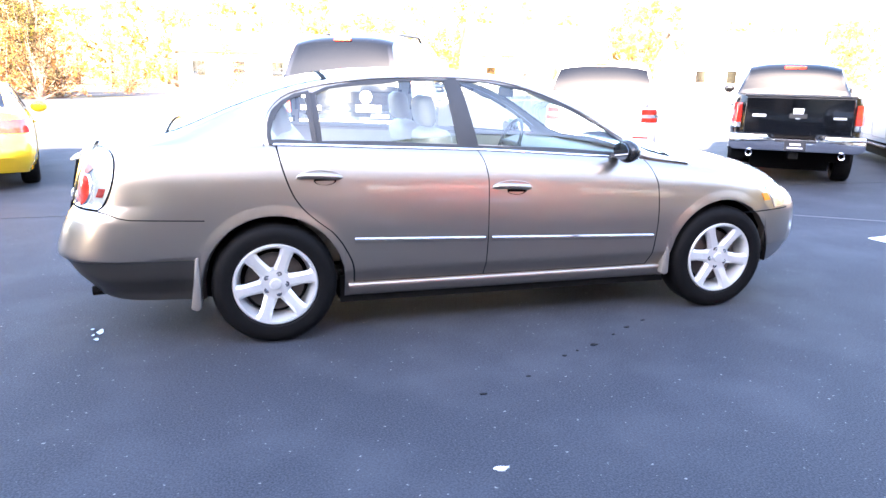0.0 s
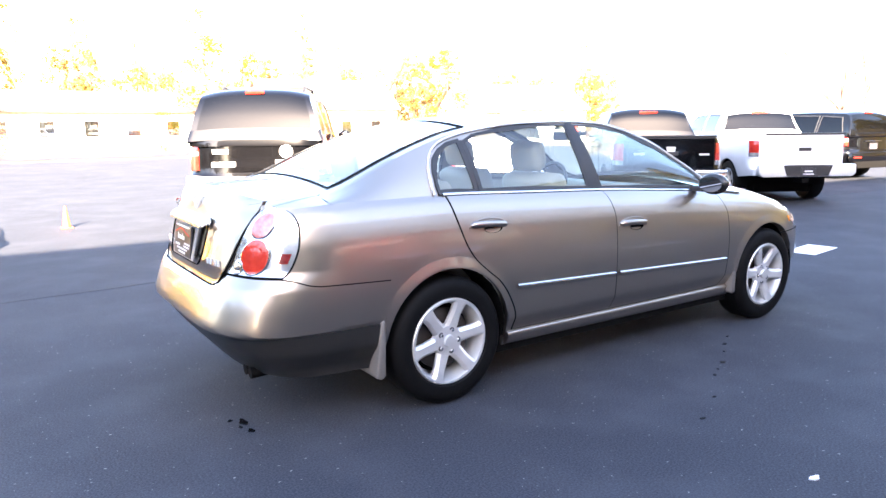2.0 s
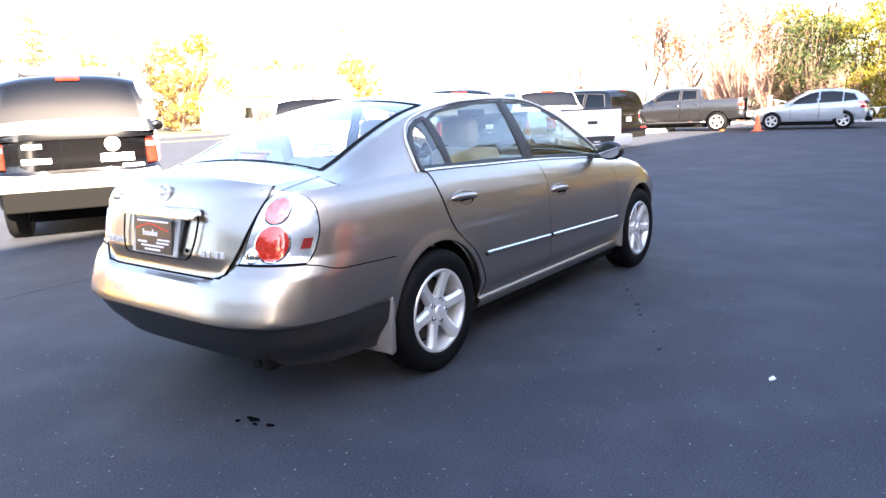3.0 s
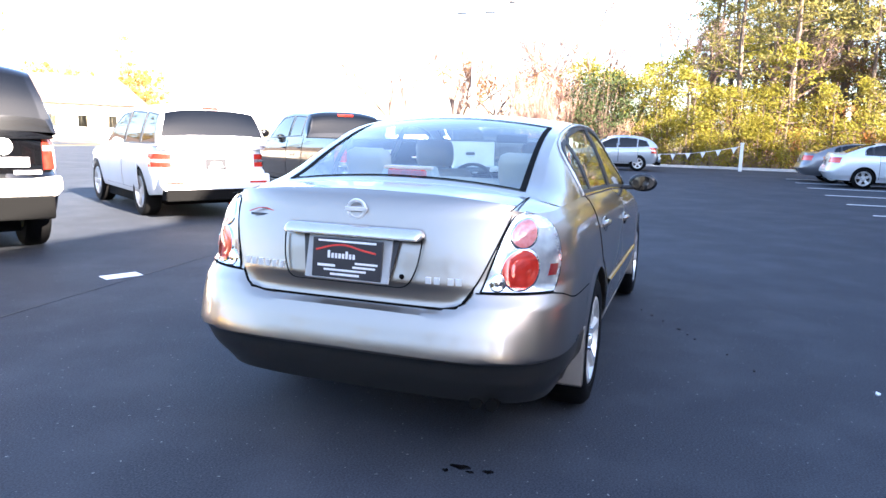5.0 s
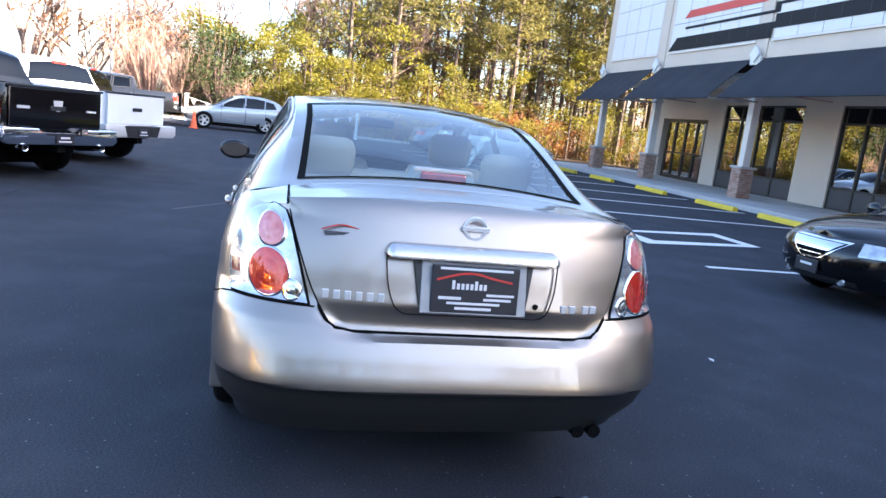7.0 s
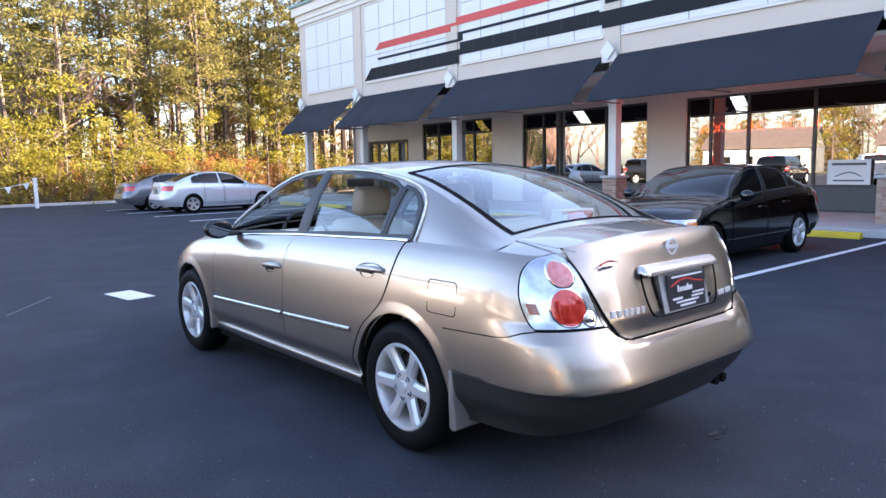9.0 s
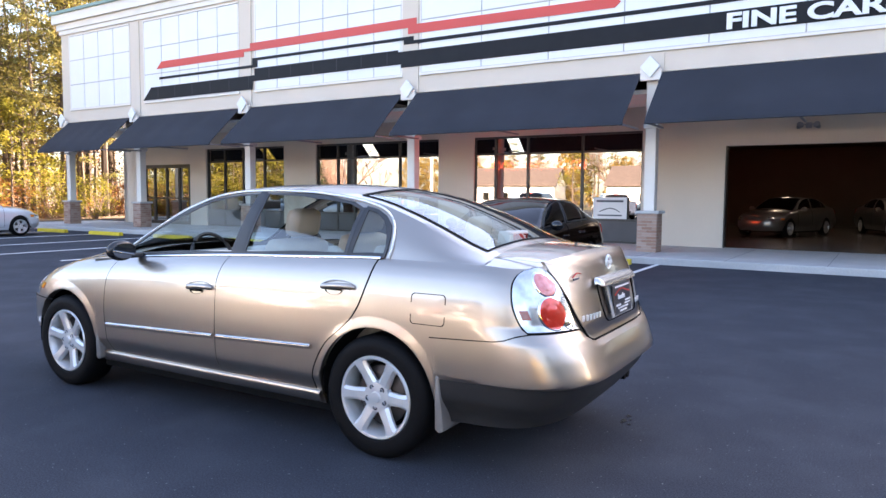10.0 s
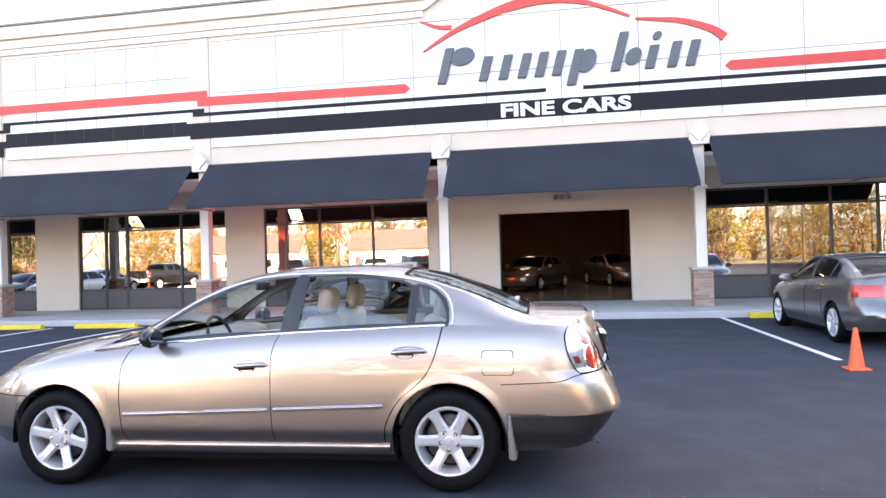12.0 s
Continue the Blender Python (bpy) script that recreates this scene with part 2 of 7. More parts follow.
M_GRASS = mat("winter_grass", (0.15, 0.13, 0.05), 0.95, var=0.6, scale=0.6, alt=(0.20, 0.15, 0.07), fine=0.4, fscale=18)
M_FOREST = mat("forest_floor", (0.12, 0.075, 0.04), 0.95, var=0.6, scale=0.8, alt=(0.2, 0.12, 0.06), fine=0.4, fscale=14)
M_JOINT = mat("panel_joint_sealant", (0.36, 0.35, 0.34), 0.8, fine=0.2)
M_SIGNJOINT = mat("painted_joint", (0.03, 0.031, 0.034), 0.7, fine=0.2)
M_SIDING = mat("pale_siding", (0.66, 0.64, 0.58), 0.8, var=0.2, scale=1.0)
M_ROOF = mat("brown_shingle", (0.13, 0.095, 0.08), 0.9, var=0.5, scale=2.0, fine=0.3, fscale=12)
M_OIL = mat("oil_stain", (0.008, 0.008, 0.009), 0.85, var=0.3, scale=20, spec=0.2)
M_WET = mat("wet_spot", (0.008, 0.008, 0.009), 0.15, var=0.3, scale=20)
M_NEON = mat("red_window_lettering", (0.95, 0.10, 0.03), 0.5, emit=4.0)
M_LAMPGLOW = mat("lamp_glow", (1.0, 0.82, 0.6), 0.5, emit=2.2)
M_SEAM = mat("paving_seam_tar", (0.018, 0.020, 0.024), 0.8, var=0.5, scale=3)
M_WORN = mat('worn_paint', (0.13, 0.13, 0.13), 0.8, var=0.4, scale=9)
M_POLE = mat("grey_pole_metal", (0.3, 0.3, 0.31), 0.5, 0.5, var=0.3, scale=3)


# ---- mesh helpers ----
def obj(name, verts, faces, material, parent=None, label="", m=None, smooth=0.0, mats=None, idx=None):
    me = bpy.data.meshes.new(name)
    me.from_pydata([tuple(v) for v in verts], [], [tuple(f) for f in faces])
    for k in (mats or [material]):
        me.materials.append(k)
    if idx is not None:
        me.polygons.foreach_set("material_index", np.array(idx, dtype=np.int32))
    if smooth:
        me.polygons.foreach_set("use_smooth", np.ones(len(me.polygons), dtype=bool))
        me.set_sharp_from_angle(angle=radians(smooth))
    me.update()
    ob = new(name, me)
    if parent is not None:
        ob.parent = parent
    if m is not None:
        ob.matrix_basis = m
    if label:
        ob["label"] = label
    return ob


def part(name, bm, material, parent, label="", m=None, smooth=0.0):
    bmesh.ops.recalc_face_normals(bm, faces=bm.faces[:])
    v = [tuple(x.co) for x in bm.verts]
    bm.verts.index_update()
    f = [[x.index for x in g.verts] for g in bm.faces]
    bm.free()
    return obj(name, v, f, material, parent, label, m, smooth)


def boxes(*bs, bevel=0.0):
    """A bmesh of boxes (x0, x1, y0, y1, z0, z1), bevelled."""
    bm = bmesh.new()
    for x0, x1, y0, y1, z0, z1 in bs:
        t = Matrix.Translation(((x0 + x1) / 2, (y0 + y1) / 2, (z0 + z1) / 2)) @ Matrix.Diagonal((abs(x1 - x0), abs(y1 - y0), abs(z1 - z0), 1))
        bmesh.ops.create_cube(bm, size=1, matrix=t)
    if bevel:
        bmesh.ops.bevel(bm, geom=bm.edges[:], offset=bevel, segments=2, affect="EDGES", profile=0.5)
    return bm


def prism(poly, d0, d1, axis="y", bevel=0.0):
    """A 2D outline pushed from d0 to d1 along an axis; outline in the two other axes."""
    n = len(poly)
    put3 = {"y": lambda a, b, d: (a, d, b), "x": lambda a, b, d: (d, a, b), "z": lambda a, b, d: (a, b, d)}[axis]
    bm = bmesh.new()
    a = [bm.verts.new(put3(p[0], p[1], d0)) for p in poly]
    b = [bm.verts.new(put3(p[0], p[1], d1)) for p in poly]
    bm.faces.new(a)
    bm.faces.new(b[::-1])
    for i in range(n):
        bm.faces.new((a[i], b[i], b[(i + 1) % n], a[(i + 1) % n]))
    if bevel:
        bmesh.ops.bevel(bm, geom=bm.edges[:], offset=bevel, segments=2, affect="EDGES", profile=0.5)
    return bm


def lathe(prof, n=32, axis="z", arc=None):
    """A profile of (radius, height) turned round an axis."""
    v, f = [], []
    for i in range(n):
        a = 2 * math.pi * i / n
        for r, h in prof:
            c, s = r * math.cos(a), r * math.sin(a)
            v.append({"z": (c, s, h), "y": (c, h, s), "x": (h, c, s)}[axis])
    k = len(prof)
    for i in range(n):
        for j in range(k - 1):
            a, b = i * k + j, ((i + 1) % n) * k + j
            f.append((a, b, b + 1, a + 1))
    return v, f


def tube(points, radii, n=8):
    """A round bar along points."""
    v, f = [], []
    pts = [Vector(p) for p in points]
    for i, p in enumerate(pts):
        d = (pts[min(i + 1, len(pts) - 1)] - pts[max(i - 1, 0)]).normalized()
        u = d.orthogonal().normalized()
        w = d.cross(u)
        r = radii[i] if hasattr(radii, "__len__") else radii
        for k in range(n):
            a = 2 * math.pi * k / n
            v.append(p + r * (u * math.cos(a) + w * math.sin(a)))
    for i in range(len(pts) - 1):
        for k in range(n):
            a, b = i * n + k, i * n + (k + 1) % n
            f.append((a, b, b + n, a + n))
    f.append(tuple(range(n))[::-1])
    f.append(tuple(range((len(pts) - 1) * n, len(pts) * n)))
    return v, f


def merge(*vf):
    v, f = [], []
    for a, b in vf:
        o = len(v)
        v += list(a)
        f += [tuple(i + o for i in g) for g in b]
    return v, f


def empty(name, m, label, category, group=""):
    e = new(name)
    e.matrix_basis = m
    return tagged(e, label, category, group)


# ---- the lot ----
def ground():
    n = 1200.0
    tagged(obj("ground", [(-n, -n, -0.02), (n, -n, -0.02), (n, n, -0.02), (-n, n, -0.02)], [(0, 1, 2, 3)], M_GRASS),
           "dry winter grass and leaf litter round the lot", "ground", kind="structure")
    v = [(x, y, 0.0) for y in (-60, -12.5, 0, 16, 24, 34) for x in (-60, -20, 0, 20, 33.5)]
    f = [(j * 5 + i, j * 5 + i + 1, j * 5 + i + 6, j * 5 + i + 5) for j in range(5) for i in range(4)]
    tagged(obj("road", v, f, M_ASPHALT), "dark sealed asphalt of the sales lot", "asphalt", kind="structure")


ground()
# stall lines run square to the shop front
for n, x in enumerate((26.2, 23.6, 20.8, 17.7, 14.8, 12.2, 9.65, 1.42, -4.5, -7.3)):
    o = part("stall_line", boxes((x - 0.05, x + 0.05, -11.2 if x > 2 else -11.5, -4.75, 0.0, 0.005)), M_LINE, None)
    tagged(o, "white painted parking stall line on asphalt", "stall line", "stall lines", "structure")
for a, b in ((4.3, -5.9), ):
    tagged(part("stall_line", boxes((a - 0.05, a + 0.05, -11.2, -4.75, 0.0, 0.005)), M_LINE, None), "white painted parking stall line on asphalt",
           "stall line", "stall lines", "structure")
# painted box between two stalls
bx = bmesh.new()
outer, inner = [(5.85, -4.8), (7.05, -4.75), (7.6, -7.15), (6.35, -7.15)], [(6.2, -5.1), (6.95, -5.05), (7.28, -6.88), (6.5, -6.9)]
a = [bx.verts.new((*p, 0.005)) for p in outer]
b = [bx.verts.new((*p, 0.005)) for p in inner]
for i in range(4):
    bx.faces.new((a[i], a[(i + 1) % 4], b[(i + 1) % 4], b[i]))
tagged(part("painted_box", bx, M_LINE, None), "white painted outline box on the asphalt", "road marking", kind="structure")
for x0, x1, y0, y1, rz in ((5.6, 6.25, 0.3, 0.62, 8), (1.22, 1.55, 3.48, 3.66, -25)):
    o = part("paint_patch", boxes((-(x1 - x0) / 2, (x1 - x0) / 2, -(y1 - y0) / 2, (y1 - y0) / 2, 0, 0.005)), M_LINE, None,
             m=pose((x0 + x1) / 2, (y0 + y1) / 2, 0, 0, 0, rz))
    tagged(o, "small white painted patch on the asphalt", "road marking", kind="structure")


# ---- the showroom building: local x along the front, y out towards the lot ----
BM = Matrix.Translation((1.99, -12.945, 0)) @ Matrix.Rotation(radians(-1.82), 4, "Z") @ Matrix.Scale(0.98, 4)
COLS = (25.0, 20.1, 13.95, 7.07, 0.05, -6.57, -13.5, -20.5)
WALL = -2.75


def structure(name, bm, material, label, category, **k):
    return tagged(part(name, bm, material, None, m=BM, **k), label, category, kind="structure")


structure("pavement", boxes((-22, 27.6, -3.0, 1.55, -0.05, 0.15), bevel=0.02), M_CONC, "pale concrete walkway with a raised kerb along the shop", "walkway")
pavement = bpy.data.objects["pavement"]
for x in np.arange(-21.0, 27, 1.9):
    part("joint", boxes((x - 0.006, x + 0.006, -2.7, 1.5, 0.150, 0.1525)), M_PANEL, pavement)

OPEN = [(24.1, 20.5, 0.15, 2.75), (19.45, 14.95, 0.15, 3.35), (13.3, 7.85, 0.15, 3.35), (6.5, 1.05, 0.15, 3.35),
        (-1.17, -5.05, 0.15, 2.85), (-7.2, -12.9, 0.15, 3.35), (-14.2, -19.8, 0.15, 3.35)]
wb = []
edge = 25.2
for x1, x0, z0, z1 in OPEN:
    wb.append((x1, edge, WALL - 0.25, WALL, 0.1, 4.4))
    wb.append((x0, x1, WALL - 0.25, WALL, z1, 4.4))
    edge = x0
wb.append((-20.6, edge, WALL - 0.25, WALL, 0.1, 4.4))
structure("wall_front", boxes(*wb), M_STUCCO, "beige stucco shop wall under the awnings", "wall")
structure("wall_side", boxes((24.95, 25.2, -30, WALL, 0.0, 8.3)), M_STUCCO, "beige stucco end wall of the shop", "wall")
structure("wall_back", boxes((-20.6, 25.2, -30.3, -30, 0.0, 8.3)), M_STUCCO, "beige stucco back wall of the shop", "wall")
structure("wall_end", boxes((-20.9, -20.6, -30.3, 0, 0.0, 8.7)), M_STUCCO, "beige stucco far end wall of the shop", "wall")
structure("roof", boxes((-20.6, 24.9, -30, -0.3, 8.0, 8.2)), M_PANEL, "flat dark membrane shop roof", "roof")
structure("soffit", boxes((-20.6, 25.15, WALL, -0.3, 4.0, 4.1)), M_TRIM, "pale soffit over the walkway", "ceiling")
structure("showroom_floor", boxes((-20.6, 24.9, -22, WALL - 0.25, 0.0, 0.14)), M_FLOORIN, "dark polished showroom floor", "floor")
# dark brown colour of ceiling and inner walls carries the room's dimness
structure("showroom_ceiling", boxes((-20.6, 24.9, -22, WALL - 0.25, 4.0, 4.1)), M_DIMROOM, "showroom ceiling, dimness put into its dark brown colour", "ceiling")
structure("showroom_wall", boxes((-20.6, 24.9, -22.2, -22, 0.0, 4.1), (7.4, 7.6, -22, WALL - 0.25, 0.0, 4.1), (-6.3, -6.1, -22, WALL - 0.25, 0.0, 4.1)), M_DIMROOM,
          "brown inner walls of the showroom, dimness put into the colour", "wall")

# fascia with raised middle
fascia = [(25.2, 4.45), (25.2, 8.296), (0.4, 8.296), (-0.9, 9.116), (-2.2, 9.616), (-5.2, 9.616), (-6.5, 9.116), (-7.75, 8.296), (-20.6, 8.296), (-20.6, 4.45)]
structure("fascia", prism(fascia, -0.35, 0.0), M_STUCCO, "beige stucco fascia band over the walkway", "fascia")


def band(x_end, lo, hi):
    """The outline of a parapet band between two heights over the crown line."""
    line = [(0.4, 0.0), (-0.9, 0.82), (-2.2, 1.32), (-5.2, 1.32), (-6.5, 0.82), (-7.75, 0.0), (-20.6, 0.0)]
    return [(x_end, hi), *[(x, hi + z) for x, z in line], *[(x, lo + z) for x, z in line[::-1]], (x_end, lo)]


structure("cornice", prism(band(25.35, 8.3, 8.56), -0.4, 0.12), M_TRIM, "pale lower step of the cornice along the parapet", "cornice")
structure("cornice_crown", prism(band(25.5, 8.563, 8.93), -0.4, 0.24), M_TRIM, "pale projecting crown of the cornice", "cornice")
structure("coping", boxes((17.4, 25.6, -0.45, 0.32, 8.934, 9.05)), M_GREEN, "weathered green metal coping on the parapet", "coping")
structure("coping_grey", prism(band(17.398, 8.934, 9.0), -0.45, 0.30), M_COPE, "weathered grey metal coping on the parapet", "coping")
structure("moulding", boxes((0.45, 25.25, 0.0, 0.07, 8.12, 8.29), (-20.6, -7.8, 0.0, 0.07, 8.12, 8.29)), M_TRIM, "pale moulding under the cornice", "moulding")

# white tiled panels, one tile a piece
BAYS = [(24.55, 20.45), (19.5, 14.3), (13.45, 7.4), (6.7, -13.1), (-13.9, -20.1)]
for n, (x1, x0) in enumerate(BAYS):
    w = x1 - x0
    zt = 8.0 if n != 3 else 7.98
    p = structure("panel_field", boxes((x0, x1, 0.0, 0.02, 5.0, zt)), M_JOINT, "white tiled panel field on the fascia", "panel field")
    cols, rows = max(1, round(w / (0.95 if n != 3 else 1.95))), 3 if n != 3 else 2
    for i in range(cols):
        for j in range(rows):
            a, b = x0 + w * i / cols + 0.016, x0 + w * (i + 1) / cols - 0.016
            c, d = 5.0 + (zt - 5) * j / rows + 0.016, 5.0 + (zt - 5) * (j + 1) / rows - 0.016
            part("panel", boxes((a, b, 0.021, 0.035, c, d)), M_WHITE, p)
    for nm, bx in (("panel_frame", ((x0 - 0.05, x1 + 0.05, 0.0, 0.06, 4.93, 5.0), (x0 - 0.05, x1 + 0.05, 0.0, 0.06, zt, zt + 0.05),
                    (x0 - 0.05, x0, 0.0, 0.0362, 5.0, zt), (x1, x1 + 0.05, 0.0, 0.0362, 5.0, zt))),):
        part(nm, boxes(*bx), M_TRIM, p)
midp = [(0.2, 8.0), (-0.95, 8.86), (-2.3, 9.36), (-5.1, 9.36), (-6.4, 8.86), (-7.55, 8.0)]
structure("panel_crown", prism(midp, 0.0, 0.035), M_WHITE, "white panel in the raised middle of the parapet", "panel")

# painted stripes
S0, S1 = 0.037, 0.05


def stripe(poly, material, label):
    return structure("sign_stripe", prism(poly, S0, S1), material, label, "stripe")


stripe([(18.75, 6.16), (14.0, 6.16), (14.0, 6.32), (7.15, 6.32), (7.15, 6.14), (1.0, 6.08), (0.85, 6.21), (1.0, 6.34), (6.85, 6.40), (6.85, 6.58), (13.7, 6.58), (13.7, 6.42), (18.45, 6.42)],
       M_RED, "red painted stripe across the fascia")
structure("sign_stripe", boxes((13.602, 18.6, S0, S1, 5.76, 5.85), (13.35, 13.6, S0, S1, 5.76, 6.07), (7.302, 13.348, S0, S1, 5.98, 6.07), (6.95, 7.3, S0, S1, 5.85, 6.07), (-2.8, 6.948, S0, S1, 5.85, 5.95)),
          M_BLACKP, "thin stepped black stripe across the fascia", "stripe")
blackband = stripe([(19.6, 5.03), (19.1, 5.5), (13.5, 5.5), (13.5, 5.72), (7.5, 5.72), (7.5, 5.66), (-20.6, 5.66), (-20.6, 5.2), (7.4, 5.2), (7.4, 5.3), (13.6, 5.3), (13.6, 5.03)],
       M_BLACKP, "broad black painted band across the fascia")
for n, x in enumerate(np.arange(7.9, 19.0, 0.98)):
    z0_, z1_ = (5.06, 5.48) if x > 13.6 else (5.33, 5.70)
    part("tile_joint", boxes((x - 0.009, x + 0.009, S1, S1 + 0.003, z0_, z1_)), M_SIGNJOINT, blackband)
stripe([(-3.75, 5.85), (-20.6, 5.85), (-20.6, 5.95), (-3.75, 5.95)], M_BLACKP, "thin black painted stripe across the fascia")
stripe([(-7.4, 6.06), (-20.6, 6.06), (-20.6, 6.32), (-7.4, 6.32), (-7.25, 6.19)], M_RED, "red painted stripe across the fascia")


def ribbon(pts, widths):
    p = [Vector(q) for q in pts]
    up, dn = [], []
    for i, q in enumerate(p):
        d = (p[min(i + 1, len(p) - 1)] - p[max(i - 1, 0)]).normalized()
        nrm = Vector((-d.y, d.x)) * widths[i] / 2
        up.append(q + nrm)
        dn.append(q - nrm)
    return [tuple(v) for v in up + dn[::-1]]


def smooth_path(pts, n=24):
    t = np.linspace(0, len(pts) - 1, n)
    p = np.array(pts, float)
    out = []
    for u in t:
        i = min(int(u), len(pts) - 2)
        f = u - i
        a, b, c, d = p[max(i - 1, 0)], p[i], p[i + 1], p[min(i + 2, len(pts) - 1)]
        out.append(tuple(0.5 * (2 * b + (c - a) * f + (2 * a - 5 * b + 4 * c - d) * f * f + (3 * b - a - 3 * c + d) * f ** 3)))
    return out


emblem = empty("sign_emblem", BM, "sign of red car-shaped swooshes and slanted grey strokes", "sign")
for pts, w0, w1, w2 in ((((0.52, 7.99), (0.05, 7.8), (-0.33, 7.76)), 0.03, 0.1, 0.12),
                        (((0.46, 7.16), (-0.3, 7.6), (-1.1, 7.93), (-2.0, 8.2), (-2.9, 8.27), (-3.9, 8.1), (-4.98, 7.65)), 0.04, 0.26, 0.05),
                        (((-5.12, 7.57), (-5.7, 7.5), (-6.3, 7.4), (-6.95, 7.15), (-7.28, 6.91)), 0.05, 0.14, 0.22)):
    sp = smooth_path(pts)
    ws = [w0 + (w1 - w0) * min(1, i / 12) if i < 12 else w1 + (w2 - w1) * (i - 12) / 11 for i in range(24)]
    part("swoosh", prism(ribbon(sp, ws), 0.04, 0.09), M_RED, emblem, "red car-shaped swoosh")


def stroke(x, z0, z1, w=0.24):
    k = 0.27
    return prism([(x - k * (z0 - 6.25), z0), (x - w - k * (z0 - 6.25), z0), (x - w - k * (z1 - 6.25), z1), (x - k * (z1 - 6.25), z1)], 0.04, 0.12, bevel=0.02)


def blob(x, z, rx, rz):
    k = 0.27
    pl = [(x - rx * math.cos(a) - k * (z + rz * math.sin(a) - 6.25), z + rz * math.sin(a)) for a in np.linspace(0, 2 * math.pi, 20, endpoint=False)]
    return prism(pl, 0.04, 0.11)


for x, z0, z1 in ((0.1, 6.25, 7.2), (-1.02, 6.25, 6.9), (-1.55, 6.25, 6.9), (-2.05, 6.25, 6.9), (-2.5, 6.25, 6.9), (-2.95, 6.25, 6.9), (-3.4, 5.97, 6.9),
                  (-4.45, 6.25, 7.25), (-5.3, 6.25, 6.85), (-5.85, 6.25, 6.9), (-6.3, 6.25, 6.9)):
    part("letter_stroke", stroke(x, z0, z1), M_GREYP, emblem)
for x, z, rx, rz in ((-0.42, 6.95, 0.32, 0.24), (-3.78, 6.58, 0.24, 0.3), (-4.95, 6.6, 0.2, 0.22), (-5.42, 7.08, 0.11, 0.11)):
    part("letter_stroke", blob(x, z, rx, rz), M_GREYP, emblem)


def words(text, x_left, x_right, z0, z1, y, material, name, label, category, depth=0.02, bold=0.0, parent=None):
    cu = bpy.data.curves.new(name, "FONT")
    cu.body, cu.extrude, cu.offset = text, depth, bold
    tmp = bpy.data.objects.new("tmp", cu)
    me = bpy.data.meshes.new_from_object(tmp)
    bpy.data.objects.remove(tmp)
    c = np.array([v.co[:] for v in me.vertices])
    lo, hi = c.min(0), c.max(0)
    q = np.stack([x_left + (c[:, 0] - lo[0]) / (hi[0] - lo[0]) * (x_right - x_left), y + c[:, 2], z0 + (c[:, 1] - lo[1]) / (hi[1] - lo[1]) * (z1 - z0)], 1)
    me.vertices.foreach_set("co", q.ravel())
    me.materials.append(material)
    me.update()
    o = new(name, me)
    o.matrix_basis = BM
    return tagged(o, label, category)


words("FINE CARS", -1.6, -4.95, 5.24, 5.60, 0.08, M_WHITE, "sign_lettering", "raised white block lettering on the black band", "lettering", bold=0.035)

# pilasters, diamonds, columns on brick piers
PIERS = []
for n, x in enumerate(COLS):
    if n not in (0,):
        structure("pilaster", boxes((x - 0.28, x + 0.28, -0.02, 0.034 if n not in (4, 5) else 0.03, 4.45, 8.1 if n not in (4, 5) else 4.9)), M_STUCCO, "beige pilaster strip on the fascia", "pilaster")
    dm = empty("diamond_ornament", BM @ Matrix.Translation((x, 0.07, 4.55)), "white diamond ornament on a small beige block", "ornament", "diamonds over the columns")
    part("block", boxes((-0.25, 0.25, 0.0, 0.1, -0.31, -0.04), bevel=0.015), M_TRIM, dm)
    part("diamond", prism([(0, -0.26), (0.24, 0), (0, 0.26), (-0.24, 0)], 0.1, 0.17, bevel=0.012), M_WHITE, dm)
    col = empty("column", BM @ Matrix.Translation((x, -0.14, 0.15)), "slim beige square column on a brick pier", "column", "columns along the walkway")
    part("shaft", boxes((-0.13, 0.13, -0.13, 0.13, 0.99, 4.3), bevel=0.012), M_TRIM, col)
    part("collar", boxes((-0.18, 0.18, -0.18, 0.18, 2.98, 3.08), bevel=0.012), M_TRIM, col)
    part("cap", boxes((-0.29, 0.29, -0.29, 0.29, 0.93, 1.0), bevel=0.015), M_CONC, col)
    part("core", boxes((-0.225, 0.225, -0.225, 0.225, 0.0, 0.93)), M_MORTAR, col)
    PIERS.append(col)

